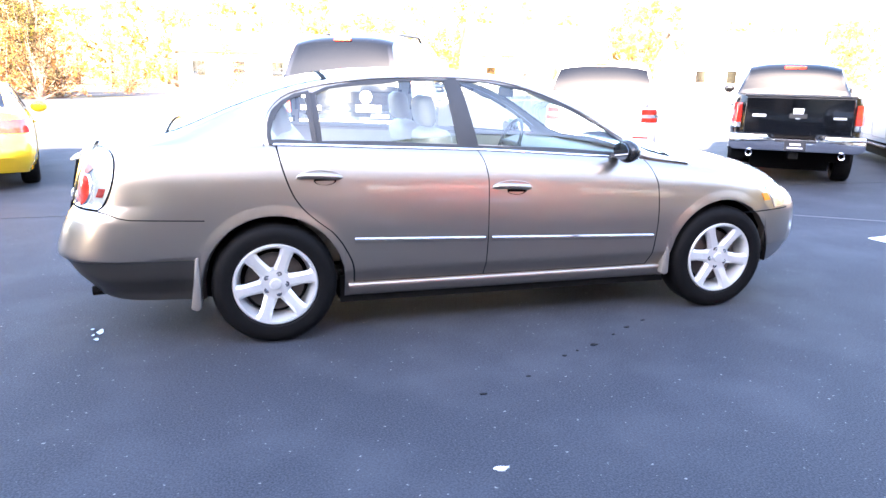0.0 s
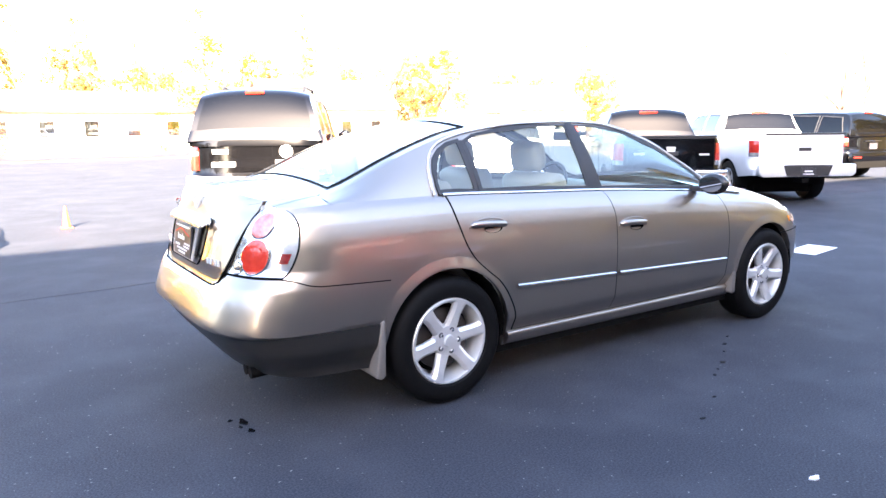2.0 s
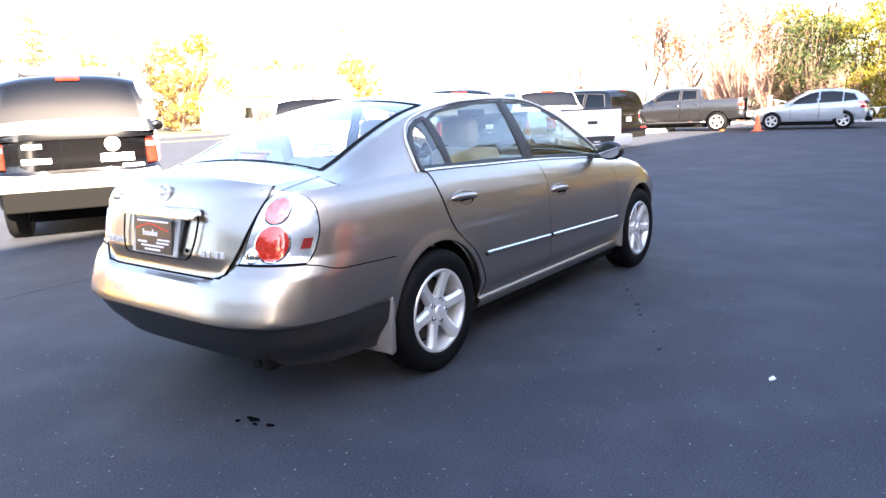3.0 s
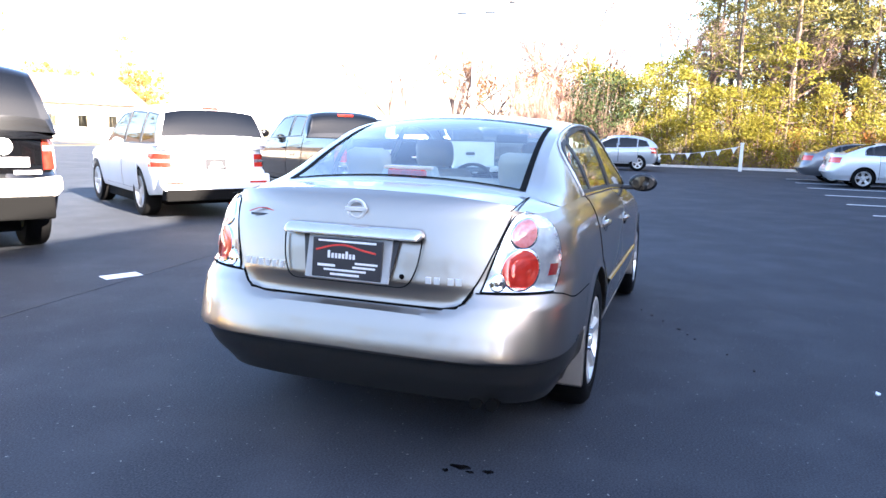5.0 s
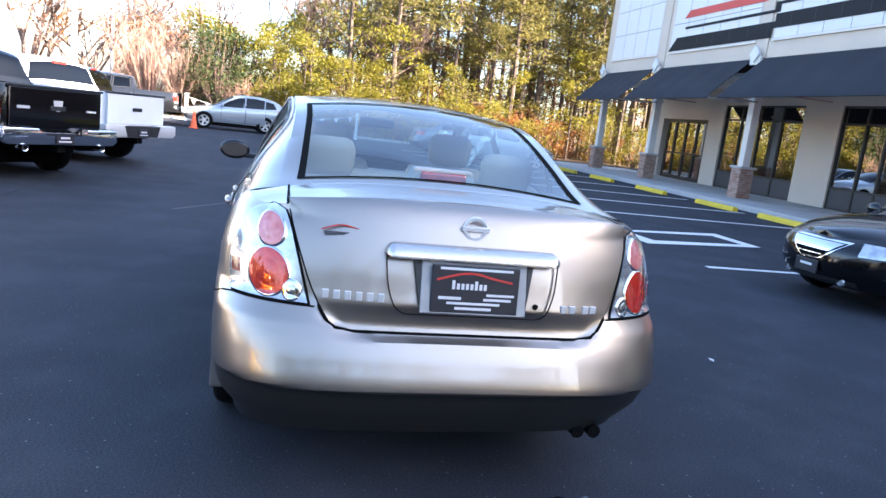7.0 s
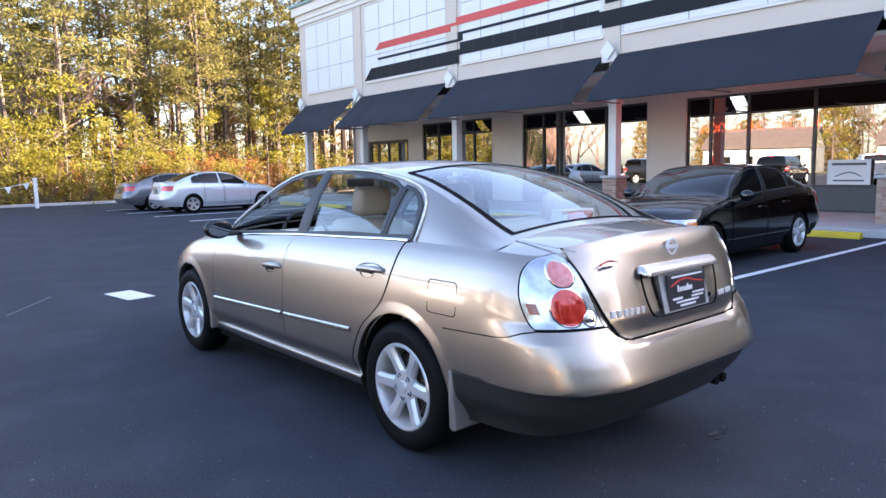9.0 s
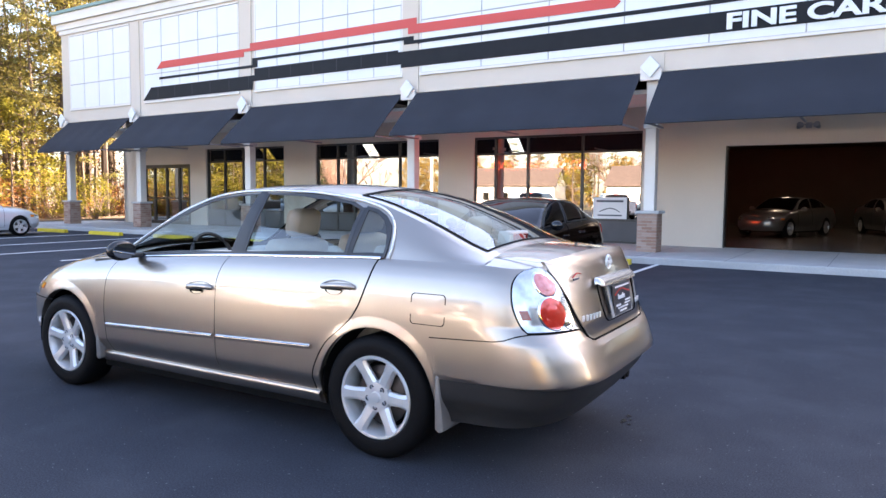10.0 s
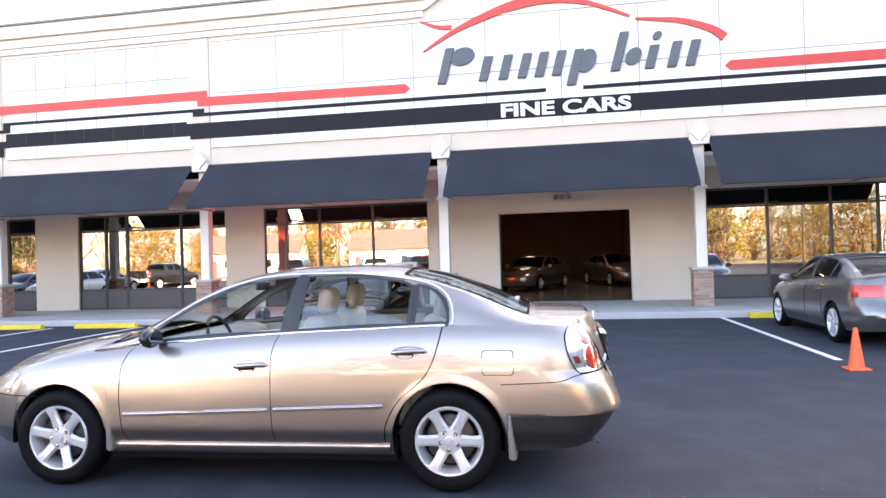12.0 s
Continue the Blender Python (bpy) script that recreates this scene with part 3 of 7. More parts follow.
# awnings
AWN = [(24.75, 20.4), (19.85, 14.2), (13.65, 7.32), (6.82, 0.3), (-0.2, -6.35), (-6.8, -13.2), (-13.7, -20.3)]
for x1, x0 in AWN:
    aw = empty("awning", BM @ Matrix.Translation(((x0 + x1) / 2, 0, 0)), "plain navy canvas awning on a metal frame", "awning", "awnings along the shop front")
    h = (x1 - x0) / 2
    n = 24
    v, f = [], []
    rows = [(0.08, 4.42), (0.47, 4.05), (0.95, 3.60), (1.37, 3.20), (1.40, 3.1)]
    for i in range(n + 1):
        x = -h + 2 * h * i / n
        for k, (y, z) in enumerate(rows):
            sag = -0.012 * math.sin(math.pi * k / 3) * (0.5 - 0.5 * math.cos(2 * math.pi * i / n * 5)) if k < 4 else 0
            v.append((x, y + sag, z + sag))
    r = len(rows)
    m0 = len(v)
    v += [(a, b - 0.012, c - 0.012) for a, b, c in v]
    for i in range(n):
        for k in range(r - 1):
            a = i * r + k
            f += [(a, a + 1, a + r + 1, a + r), (m0 + a, m0 + a + r, m0 + a + r + 1, m0 + a + 1)]
    for i in range(n):
        f += [(i * r + r - 1, m0 + i * r + r - 1, m0 + (i + 1) * r + r - 1, (i + 1) * r + r - 1), (i * r, (i + 1) * r, m0 + (i + 1) * r, m0 + i * r)]
    for k in range(r - 1):
        f += [(k, m0 + k, m0 + k + 1, k + 1), (n * r + k, n * r + k + 1, m0 + n * r + k + 1, m0 + n * r + k)]
    obj("canvas", v, f, M_AWN, aw, smooth=40)
    for x in (-h + 0.05, 0, h - 0.05):
        part("rib", boxes((x - 0.02, x + 0.02, 0.05, 1.35, 3.1, 3.14)), M_POLE, aw)
    obj("front_rail", *tube([(-h, 1.36, 3.12), (h, 1.36, 3.12)], 0.02), M_POLE, aw)


def shop_window(num, x1, x0, mull, z0=0.15, z1=3.35, sill=0.78, transom=2.78):
    w = empty("window_%d" % num, BM @ Matrix.Translation((0, WALL - 0.12, 0)), "dark-framed shop window that mirrors the lot", "window")
    w["kind"] = "structure"
    xs = [x0, *mull, x1]
    part("window_frame", boxes((x0, x1, -0.05, 0.05, z0, z0 + 0.06), (x0, x1, -0.05, 0.05, z1 - 0.06, z1), (x0, x1, -0.04, 0.05, sill, sill + 0.06),
         (x0, x1, -0.04, 0.05, transom, transom + 0.05), *[(x - 0.035, x + 0.035, -0.05, 0.055, z0, z1) for x in xs]), M_FRAME, w)
    for a, b in zip(xs, xs[1:]):
        part("pane", boxes((a + 0.03, b - 0.03, -0.008, 0.0, sill + 0.05, transom)), M_GLASS, w).visible_shadow = False
        part("transom_pane", boxes((a + 0.03, b - 0.03, -0.01, 0.0, transom + 0.05, z1 - 0.05)), M_GLASS, w).visible_shadow = False
        part("base_panel", boxes((a + 0.03, b - 0.03, -0.02, 0.03, z0 + 0.06, sill)), M_PANEL, w, "dark grey base panel")
    return w


shop_window(1, 19.45, 14.95, (16.1, 17.3, 18.4))
shop_window(2, 13.3, 7.85, (9.5, 11.5, 12.3))
shop_window(3, 6.5, 1.05, (2.85, 4.62, 5.75))
shop_window(4, -7.2, -12.9, (-8.88, -10.57, -11.8))
shop_window(5, -14.2, -19.8, (-15.6, -17.0, -18.4))
dr = empty("door_1", BM @ Matrix.Translation((0, WALL - 0.12, 0)), "dark-framed glazed double door with side lights", "door")
dr["kind"] = "structure"
part("door_frame", boxes((20.6, 23.75, -0.05, 0.05, 2.6, 2.75), *[(x - 0.05, x + 0.05, -0.05, 0.05, 0.15, 2.7) for x in (20.65, 21.35, 22.2, 23.05, 23.7)],
     (20.6, 23.75, -0.05, 0.05, 0.15, 0.3), (20.6, 23.75, -0.04, 0.05, 1.25, 1.31)), M_FRAME, dr)
for a, b in ((20.7, 21.3), (21.4, 22.15), (22.25, 23.0), (23.1, 23.65)):
    part("pane", boxes((a, b, -0.008, 0.0, 0.3, 2.6)), M_GLASS, dr).visible_shadow = False
structure("garage_trim", boxes((-1.17, -0.93, WALL, WALL + 0.05, 0.15, 3.15), (-5.33, -5.05, WALL, WALL + 0.05, 0.15, 3.15), (-5.05, -1.17, WALL, WALL + 0.05, 2.85, 3.15)), M_STUCCO,
          "beige stucco surround of the drive-in opening", "trim")
structure("garage_reveal", boxes((-1.2, -1.17, WALL - 0.3, WALL - 0.01, 0.15, 2.85), (-5.08, -5.05, WALL - 0.3, WALL - 0.01, 0.15, 2.85)), M_FRAME, "dark metal jamb of the drive-in opening", "jamb")

# lettering in the window and a placard
words("INDOOR SHOWROOM", 6.15, 2.75, 2.30, 2.58, WALL - 0.16, M_NEON, "window_lettering", "glowing red block lettering inside the shop window", "lettering", depth=0.006, bold=0.02)
pl = empty("placard", BM @ Matrix.Translation((1.95, WALL - 0.02, 0.85)), "white placard with printed lines in the window", "placard")
part("board", boxes((-0.5, 0.5, -0.01, 0.02, 0, 0.62), bevel=0.004), M_WHITE, pl)
part("print_bar", boxes((-0.4, 0.4, 0.021, 0.024, 0.48, 0.54), (-0.36, 0.36, 0.021, 0.024, 0.08, 0.12)), M_GREYP, pl)
part("print_arc", prism(ribbon([(-0.3, 0.2), (-0.15, 0.28), (0.0, 0.31), (0.15, 0.27), (0.32, 0.2)], [0.02, 0.03, 0.03, 0.03, 0.02]), 0.021, 0.024), M_GREYP, pl)
# twin flood lamp over the opening
fl = empty("flood_lamp", BM @ Matrix.Translation((-3.1, WALL, 3.3)), "twin-headed grey flood lamp on the wall", "flood lamp")
part("mount", boxes((-0.07, 0.07, 0, 0.06, -0.07, 0.07), bevel=0.01), M_POLE, fl)
for s in (-1, 1):
    obj("lamp_head", *lathe([(0.0, -0.08), (0.04, -0.08), (0.085, 0.06), (0.08, 0.07), (0.0, 0.05)], 16, "y"), M_POLE, fl, m=pose(s * 0.2, 0.14, -0.02, 25, 0, s * 25))
    obj("arm", *tube([(0, 0.04, 0), (s * 0.12, 0.1, 0.03), (s * 0.2, 0.1, 0)], 0.015), M_POLE, fl)

# wheel stops
for x in (23.2, 20.05, 16.6, 13.2, 10.55, 8.05, 2.75, -5.9, -9.0):
    o = part("wheel_stop", prism([(-0.09, 0.0), (0.09, 0.0), (0.065, 0.12), (-0.065, 0.12)], -0.85, 0.85, "x", bevel=0.012), M_YELLOW, None, m=pose(x, -11.05, 0))
    tagged(o, "yellow painted concrete wheel stop on the asphalt", "wheel stop", "wheel stops")


# ---- cars: a ring of plan outlines for the lower body, cross-sections for the cabin ----
def curve(*pts):
    """A smooth curve through (x, y) points that overshoots nowhere."""
    xs, ys = np.array(pts, float).T
    h, d = np.diff(xs), np.diff(ys) / np.diff(xs)
    m = np.zeros(len(xs))
    m[0], m[-1] = d[0], d[-1]
    for i in range(1, len(xs) - 1):
        if d[i - 1] * d[i] > 0:
            m[i] = 2 * d[i - 1] * d[i] / (d[i - 1] + d[i])

    def f(x):
        x = np.clip(np.asarray(x, float), xs[0], xs[-1])
        i = np.clip(np.searchsorted(xs, x) - 1, 0, len(xs) - 2)
        t = (x - xs[i]) / h[i]
        return ((2 * t ** 3 - 3 * t * t + 1) * ys[i] + (t ** 3 - 2 * t * t + t) * h[i] * m[i]
                + (-2 * t ** 3 + 3 * t * t) * ys[i + 1] + (t ** 3 - t * t) * h[i] * m[i + 1])
    return f


def inside(poly, x, z):
    c = np.zeros(np.shape(x), bool)
    n = len(poly)
    for i in range(n):
        (x0, z0), (x1, z1) = poly[i], poly[(i + 1) % n]
        if z0 != z1:
            c ^= ((z0 > z) != (z1 > z)) & (x < (x1 - x0) * (z - z0) / (z1 - z0) + x0)
    return c


class Shell:
    def __init__(s, spec, scale=(1, 1, 1)):
        s.W, s.XR, s.XF, s.nr, s.nf, s.sr, s.sf, s.bow, s.mid, s.knee, s.zref, s.zm = [spec[k] for k in "W XR XF nr nf sr sf bow mid knee zref zm".split()]
        s.ZT, s.ZC, s.ZB, s.axles, s.arch, s.archz, s.decks, s.cx0, s.cx1, s.kroof, s.wy, s.ZR = [spec[k] for k in "ZT ZC ZB axles arch archz decks cx0 cx1 kroof wy ZR".split()]
        s.YR, s.ZCAB, s.glass_x, s.glass_s, s.seal, s.dlo, s.crease = [spec[k] for k in "YR ZCAB glass_x glass_s seal dlo crease".split()]
        s.sc = np.array(scale, float)
        s.shelf, s.flare, s.nru = spec.get("shelf", 0.0), spec.get("flare", 0.0), spec.get("nru", s.nr)

    def zn(s, x, z):
        top = s.ZT(x)
        k = s.knee
        return np.where(z < k, z, k + (z - k) * (s.zref - k) / np.maximum(top - k, 0.05))

    def ring(s, u, z):
        """A point of the lower body: u 0..1 round the rear corner, 1..2 along the side, 2..3 round the front corner."""
        u, z = np.broadcast_arrays(np.asarray(u, float), np.asarray(z, float))
        ph = np.where(u < 1, np.clip(u, 0, 1), np.clip(3 - u, 0, 1)) * math.pi / 2
        n = np.where(u < 1.5, s.nr + (s.nru - s.nr) * np.clip((z - 0.69) / 0.08, 0, 1), s.nf)
        r = (np.abs(np.cos(ph)) ** n + np.abs(np.sin(ph)) ** n) ** (-1 / n)
        cx, sy = r * np.cos(ph), r * np.sin(ph)
        xr, xf = s.XR(z) + s.shelf * np.clip((z - 0.656) / 0.010, 0, 1) * np.clip((0.77 - z) / 0.07, 0, 1) * np.clip((np.interp(z, [0.66, 0.68, 0.70, 0.74, 0.77], [0.50, 0.52, 0.575, 0.61, 0.635]) - sy) / 0.045, 0, 1), s.XF(z)
        x = np.where(u < 1, s.sr - (s.sr - xr) * cx, np.where(u > 2, s.sf + (xf - s.sf) * cx, s.sr + (u - 1) * (s.sf - s.sr)))
        y = s.W(s.zn(x, z)) * sy * (1 - s.bow * ((x - s.mid) / 2) ** 2)
        if s.crease:
            y = y * (1 - (0.010 + 0.03 * np.clip((s.crease - z) / 0.2, 0, 1)) * (z < s.crease) * np.clip((-0.36 - x) / 0.12, 0, 1))
        if s.flare:
            for xc in s.axles:
                d = np.hypot(x - xc, z - s.archz) - s.arch
                y = y + s.flare * np.clip(1 - (d - 0.008) / 0.05, 0, 1) * (sy > 0.5)
        return np.stack([x, y, z], -1)

    def ztop(s, u):
        p = s.ring(u, s.zm)
        x = p[..., 0]
        w = s.W(s.zm)
        e = np.where((np.asarray(u) < 1) | (np.asarray(u) > 2), np.clip(p[..., 1] / w, 0, 1) ** 3, 1)
        return s.ZC(x) + (s.ZT(x) - s.ZC(x)) * e

    def zbot(s, u):
        x = s.ring(u, s.zm)[..., 0]
        z = s.ZB(x)
        for xc in s.axles:
            d = (x - xc) / s.arch
            z = np.where(np.abs(d) < 1, np.maximum(z, s.archz + s.arch * np.sqrt(np.clip(1 - d * d, 0, 1))), z)
        return z

    def u_of_x(s, x):
        return 1 + (np.asarray(x, float) - s.sr) / (s.sf - s.sr)

    def cab(s, x, q):
        """A point of the cabin: q 0..1 up the side, 1..2 from the rail to the middle of the roof."""
        x, q = np.broadcast_arrays(np.asarray(x, float), np.asarray(q, float))
        zb = s.ZT(x)
        yb = s.W(s.zn(x, zb)) * (1 - s.bow * ((x - s.mid) / 2) ** 2)
        zr, yr, zc = s.ZR(x), s.YR(x), s.ZCAB(x)
        a = np.clip(q, 0, 1)
        y = yb + (yr - yb) * a + 0.02 * np.sin(math.pi * a)
        z = zb + (zr - zb) * a
        b = np.clip(q - 1, 0, 1)
        y = np.where(q > 1, yr * (1 - b), y)
        z = np.where(q > 1, zr + (zc - zr) * (1 - (1 - b) ** s.kroof), z)
        return np.stack([x, y, z], -1)


def both(v, f):
    """The half and its mirror image."""
    v = np.asarray(v)
    n = len(v)
    return np.concatenate([v, v * (1, -1, 1)]), [tuple(g) for g in f] + [tuple(i + n for i in g[::-1]) for g in f]


def grid_faces(a, b):
    return [(i * b + j, i * b + j + 1, (i + 1) * b + j + 1, (i + 1) * b + j) for i in range(a - 1) for j in range(b - 1)]


def pruned(v, f):
    used = sorted({i for g in f for i in g})
    at = {k: n for n, k in enumerate(used)}
    return np.asarray(v)[used], [tuple(at[i] for i in g) for g in f]


def normal_push(P, d):
    """A grid of points pushed out by d along its normals."""
    gu = np.gradient(P, axis=0)
    gv = np.gradient(P, axis=1)
    n = np.cross(gu, gv)
    n /= np.linalg.norm(n, axis=-1, keepdims=True) + 1e-9
    if (n[..., 1] * P[..., 1]).sum() + (n[..., 0] * (P[..., 0] - 1.3)).sum() < 0:
        n = -n
    return P + n * d


def side_patch(s, left, right, z0, z1, rows=14, cols=24, d=0.003):
    """A panel on the body side between two edges x(z); heights as numbers or functions of x."""
    v = np.linspace(0, 1, rows)
    P = np.zeros((cols, rows, 3))
    for i, c in enumerate(np.linspace(0, 1, cols)):
        zz = 0.3 + 0.75 * v
        for _ in range(3):
            x = left(zz) + (right(zz) - left(zz)) * c
            a = z0(x) if callable(z0) else np.full(rows, z0)
            b = z1(x) if callable(z1) else np.full(rows, z1)
            zz = a + (b - a) * v
        P[i] = s.ring(s.u_of_x(x), zz)
    return normal_push(P, d)


def u_at_y(s, y, z):
    """Where on the rear the outline at height z is y wide."""
    lo, hi = np.zeros(np.shape(z)), np.ones(np.shape(z))
    for _ in range(30):
        m = (lo + hi) / 2
        big = s.ring(m, z)[..., 1] > y
        hi, lo = np.where(big, m, hi), np.where(big, lo, m)
    return (lo + hi) / 2


def u_front(s, y, z):
    """Where on the front the outline at height z is y wide."""
    lo, hi = 2.0, 3.0
    for _ in range(24):
        m = (lo + hi) / 2
        lo, hi = (m, hi) if float(s.ring(m, z)[1]) > y else (lo, m)
    return lo


def wheel(parent, x, y, R, rim, w, spokes, material, double=0.0, tilt=0.0, drop=0.0):
    """Tyre, rim with spokes, disc and hub. y is the outer face; its sign gives the side."""
    sgn = 1 if y > 0 else -1
    root = new("wheel")
    root.parent = parent
    root.matrix_basis = pose(x, y, R - drop, 0, 0, 0 if sgn > 0 else 180) @ Matrix.Rotation(tilt, 4, "Y")
    prof = [(rim, -0.012), (rim + 0.012, 0.0), (rim + 0.05, 0.006), (R - 0.03, 0.0), (R - 0.008, -0.02), (R, -0.045), (R, -w + 0.045), (R - 0.008, -w + 0.02),
            (R - 0.03, -w), (rim, -w + 0.01), (rim, -0.012)]
    v, f = lathe(prof, 56, "y")
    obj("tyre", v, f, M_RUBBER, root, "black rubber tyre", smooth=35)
    v, f = lathe([(rim + 0.003, -0.01), (rim - 0.004, -0.002), (rim - 0.016, -0.004), (rim - 0.03, -0.04), (rim - 0.045, -0.16), (rim - 0.02, -w + 0.01)], 56, "y")
    obj("rim", v, f, material, root, "silver alloy rim", smooth=40)
    v, f = lathe([(0.0, -0.07), (0.13, -0.07), (rim * 0.72, -0.085), (rim * 0.72, -0.1), (0.0, -0.1)], 32, "y")
    obj("brake_disc", v, f, M_BRAKE, root, smooth=30)
    # near-black disc paints the shade seen between the spokes
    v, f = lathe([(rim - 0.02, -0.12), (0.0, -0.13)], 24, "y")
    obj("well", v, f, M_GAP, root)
    vs, fs = [], []
    for k in range(spokes):
        a0 = 2 * math.pi * k / spokes + math.pi / 2
        for off in ((-double, double) if double else (0.0,)):
            secs = []
            for r, wd, yy, th in ((0.045, 0.040, -0.026, 0.03), (0.085, 0.037, -0.020, 0.03), (rim * 0.66, 0.033, -0.012, 0.03), (rim - 0.035, 0.037, -0.004, 0.03), (rim - 0.004, 0.056, -0.003, 0.03)):
                wd *= 0.6 if double else 1.0
                c, sn = math.cos(a0), math.sin(a0)
                oo = off * r / rim
                for du, dy in ((-wd, -0.014), (-wd * 0.55, 0.0), (wd * 0.55, 0.0), (wd, -0.014), (wd, -th), (-wd, -th)):
                    secs.append((r * c - (du + oo) * sn, yy + dy, r * sn + (du + oo) * c))
            o = len(vs)
            vs += secs
            for i in range(4):
                for j in range(6):
                    a, b = o + i * 6 + j, o + i * 6 + (j + 1) % 6
                    fs.append((a, b, b + 6, a + 6))
    obj("spokes", vs, fs, material, root, "cast alloy spokes", smooth=28)
    hub = lathe([(0.0, -0.006), (0.028, -0.008), (0.033, -0.018), (0.080, -0.021), (0.090, -0.05)], 30, "y")
    obj("hub", *hub, material, root, smooth=40)
    if R < 0.36:
        for k in range(5):
            a = 2 * math.pi * k / 5 + math.pi / 2
            # flat dark disc painted for the shaded hole round each nut
            obj("lug_well", *lathe([(0.0, 0.0), (0.0155, 0.0), (0.017, -0.004)], 12, "y"), M_PANEL, root, m=pose(0.058 * math.cos(a), -0.0195, 0.058 * math.sin(a)))
            obj("lug_nut", *lathe([(0.0, 0.001), (0.008, 0.0), (0.010, -0.012)], 6, "y"), M_CHROME, root, m=pose(0.058 * math.cos(a), -0.010, 0.058 * math.sin(a)))
    return root


def car_base(name, s, m, label, category, paint, group="", cols=(14, 90, 14), rows=22, glass=None, cab_n=90, wheel_args=None, roofmat=None, open_left=(), drop=0.0, tilts=None):
    """The shell of a car with its glass, wheels and underside. Returns its Empty."""
    glass = glass or M_TINT
    root = empty(name, m, label, category, group)
    us = list(np.linspace(0, 1, cols[0], endpoint=False)) + list(np.linspace(1, 2, cols[1])) + list(np.linspace(2, 3, cols[2])[1:])
    for xc in s.axles:
        for e in (-1.001, -0.998, 0.998, 1.001):
            us.append(float(s.u_of_x(xc + e * s.arch)))
    us = np.array(sorted(us))
    zb, zt = s.zbot(us), s.ztop(us)
    v = np.linspace(0, 1, rows)
    Z = zb[:, None] + (zt - zb)[:, None] * v
    P = s.ring(us[:, None], Z)
    lip = P[:, :1].copy()
    lip[..., 1] *= 0.955
    lip[..., 0] = s.mid + (lip[..., 0] - s.mid) * 0.99
    P = np.concatenate([lip, P], 1)
    parts = [both(P.reshape(-1, 3) * s.sc, grid_faces(len(us), rows + 1))]
    # hood and boot decks
    for lo, hi in s.decks:
        x = s.ring(us, s.zm)[..., 0]
        sel = np.where((x >= lo) & (x <= hi))[0]
        T = P[sel, -1]
        k = 12
        b = np.linspace(0, 1, k)
        D = np.zeros((len(sel), k, 3))
        zc = s.ZC(T[:, 0])
        xm = np.maximum(T[:, 0], T[0, 0]) if lo < -1 else T[:, 0]
        for j in range(k):
            D[:, j, 0] = T[:, 0] + (xm - T[:, 0]) * (1 - (1 - b[j]) ** 4)
            D[:, j, 1] = T[:, 1] * (1 - b[j])
            D[:, j, 2] = T[:, 2] + (np.maximum(zc, T[:, 2]) - T[:, 2]) * (1 - (1 - b[j]) ** 2.6)
        parts.append(both(D.reshape(-1, 3) * s.sc, grid_faces(len(sel), k)))
    obj("body", *merge(*parts), paint, root, smooth=30)
    # cabin
    pr = np.array([(x, float(s.ZCAB(x))) for x in np.linspace(s.cx0, s.cx1, 400)])
    L = np.r_[0, np.cumsum(np.hypot(*np.diff(pr, axis=0).T))]
    xs = np.interp(np.linspace(0, L[-1], cab_n), L, pr[:, 0])
    xs = np.unique(np.r_[xs, [e for g in s.glass_x for e in g]])
    q = np.unique(np.r_[np.linspace(0, 1, 15), 1 + np.linspace(0, 1, 13), [1 + e for e in s.glass_s]])
    C = s.cab(xs[:, None], q)
    F = grid_faces(len(xs), len(q))
    flat = C.reshape(-1, 3)
    cen = np.array([flat[list(g)].mean(0) for g in F])
    qi = np.array([(q[g[0] % len(q)] + q[g[2] % len(q)]) / 2 for g in F])
    kind = np.zeros(len(F), int)
    for n, poly in enumerate(s.dlo):
        kind[(qi < 1) & inside(poly, cen[:, 0], cen[:, 2])] = 10 + n
    for n, (a, b) in enumerate(s.glass_x):
        kind[(qi > 1 + s.glass_s[n]) & (cen[:, 0] > a) & (cen[:, 0] < b)] = 2 + n
    pick = lambda k: [F[i] for i in np.where(kind == k)[0]]
    obj("roof", *both(*[w if n else w * s.sc for n, w in enumerate(pruned(flat, pick(0)))]), roofmat or paint, root, smooth=30)
    for n in range(len(s.glass_x)):
        w, f = pruned(flat, pick(2 + n))
        o = obj(("rear_window", "windscreen")[n], *both(w * s.sc, f), glass, root, smooth=60)
        o.visible_shadow = False
    for n in range(len(s.dlo)):
        if (kind == 10 + n).any():
            w, f = pruned(flat, pick(10 + n))
            for sg in ((-1,) if n in open_left else (1, -1)):
                ff = f if sg > 0 else [g[::-1] for g in f]
                o = obj("side_window", w * s.sc * (1, sg, 1), ff, glass, root, smooth=60)
                o.visible_shadow = False
    # window seals along the outline, on the cabin's side
    for poly in s.dlo:
        pts = []
        for (x0, z0), (x1, z1) in zip(poly, poly[1:] + poly[:1]):
            for t in np.linspace(0, 1, 8, endpoint=False):
                pts.append((x0 + (x1 - x0) * t, z0 + (z1 - z0) * t))
        pts = np.array(pts)
        zb_, zr_ = s.ZT(pts[:, 0]), s.ZR(pts[:, 0])
        qq = np.clip((pts[:, 1] - zb_) / np.maximum(zr_ - zb_, 0.01), 0, 1)
        c = s.cab(pts[:, 0], qq)
        ctr = c.mean(0)
        dirn = c - ctr
        dirn /= np.linalg.norm(dirn, axis=1, keepdims=True)
        wd = s.seal
        rings = np.stack([c - dirn * wd * 0.5 + (0, 0.001, 0), c - dirn * wd * 0.45 + (0, 0.008, 0), c + dirn * wd * 0.4 + (0, 0.008, 0), c + dirn * wd * 0.5 + (0, 0.001, 0)], 1)
        n = len(c)
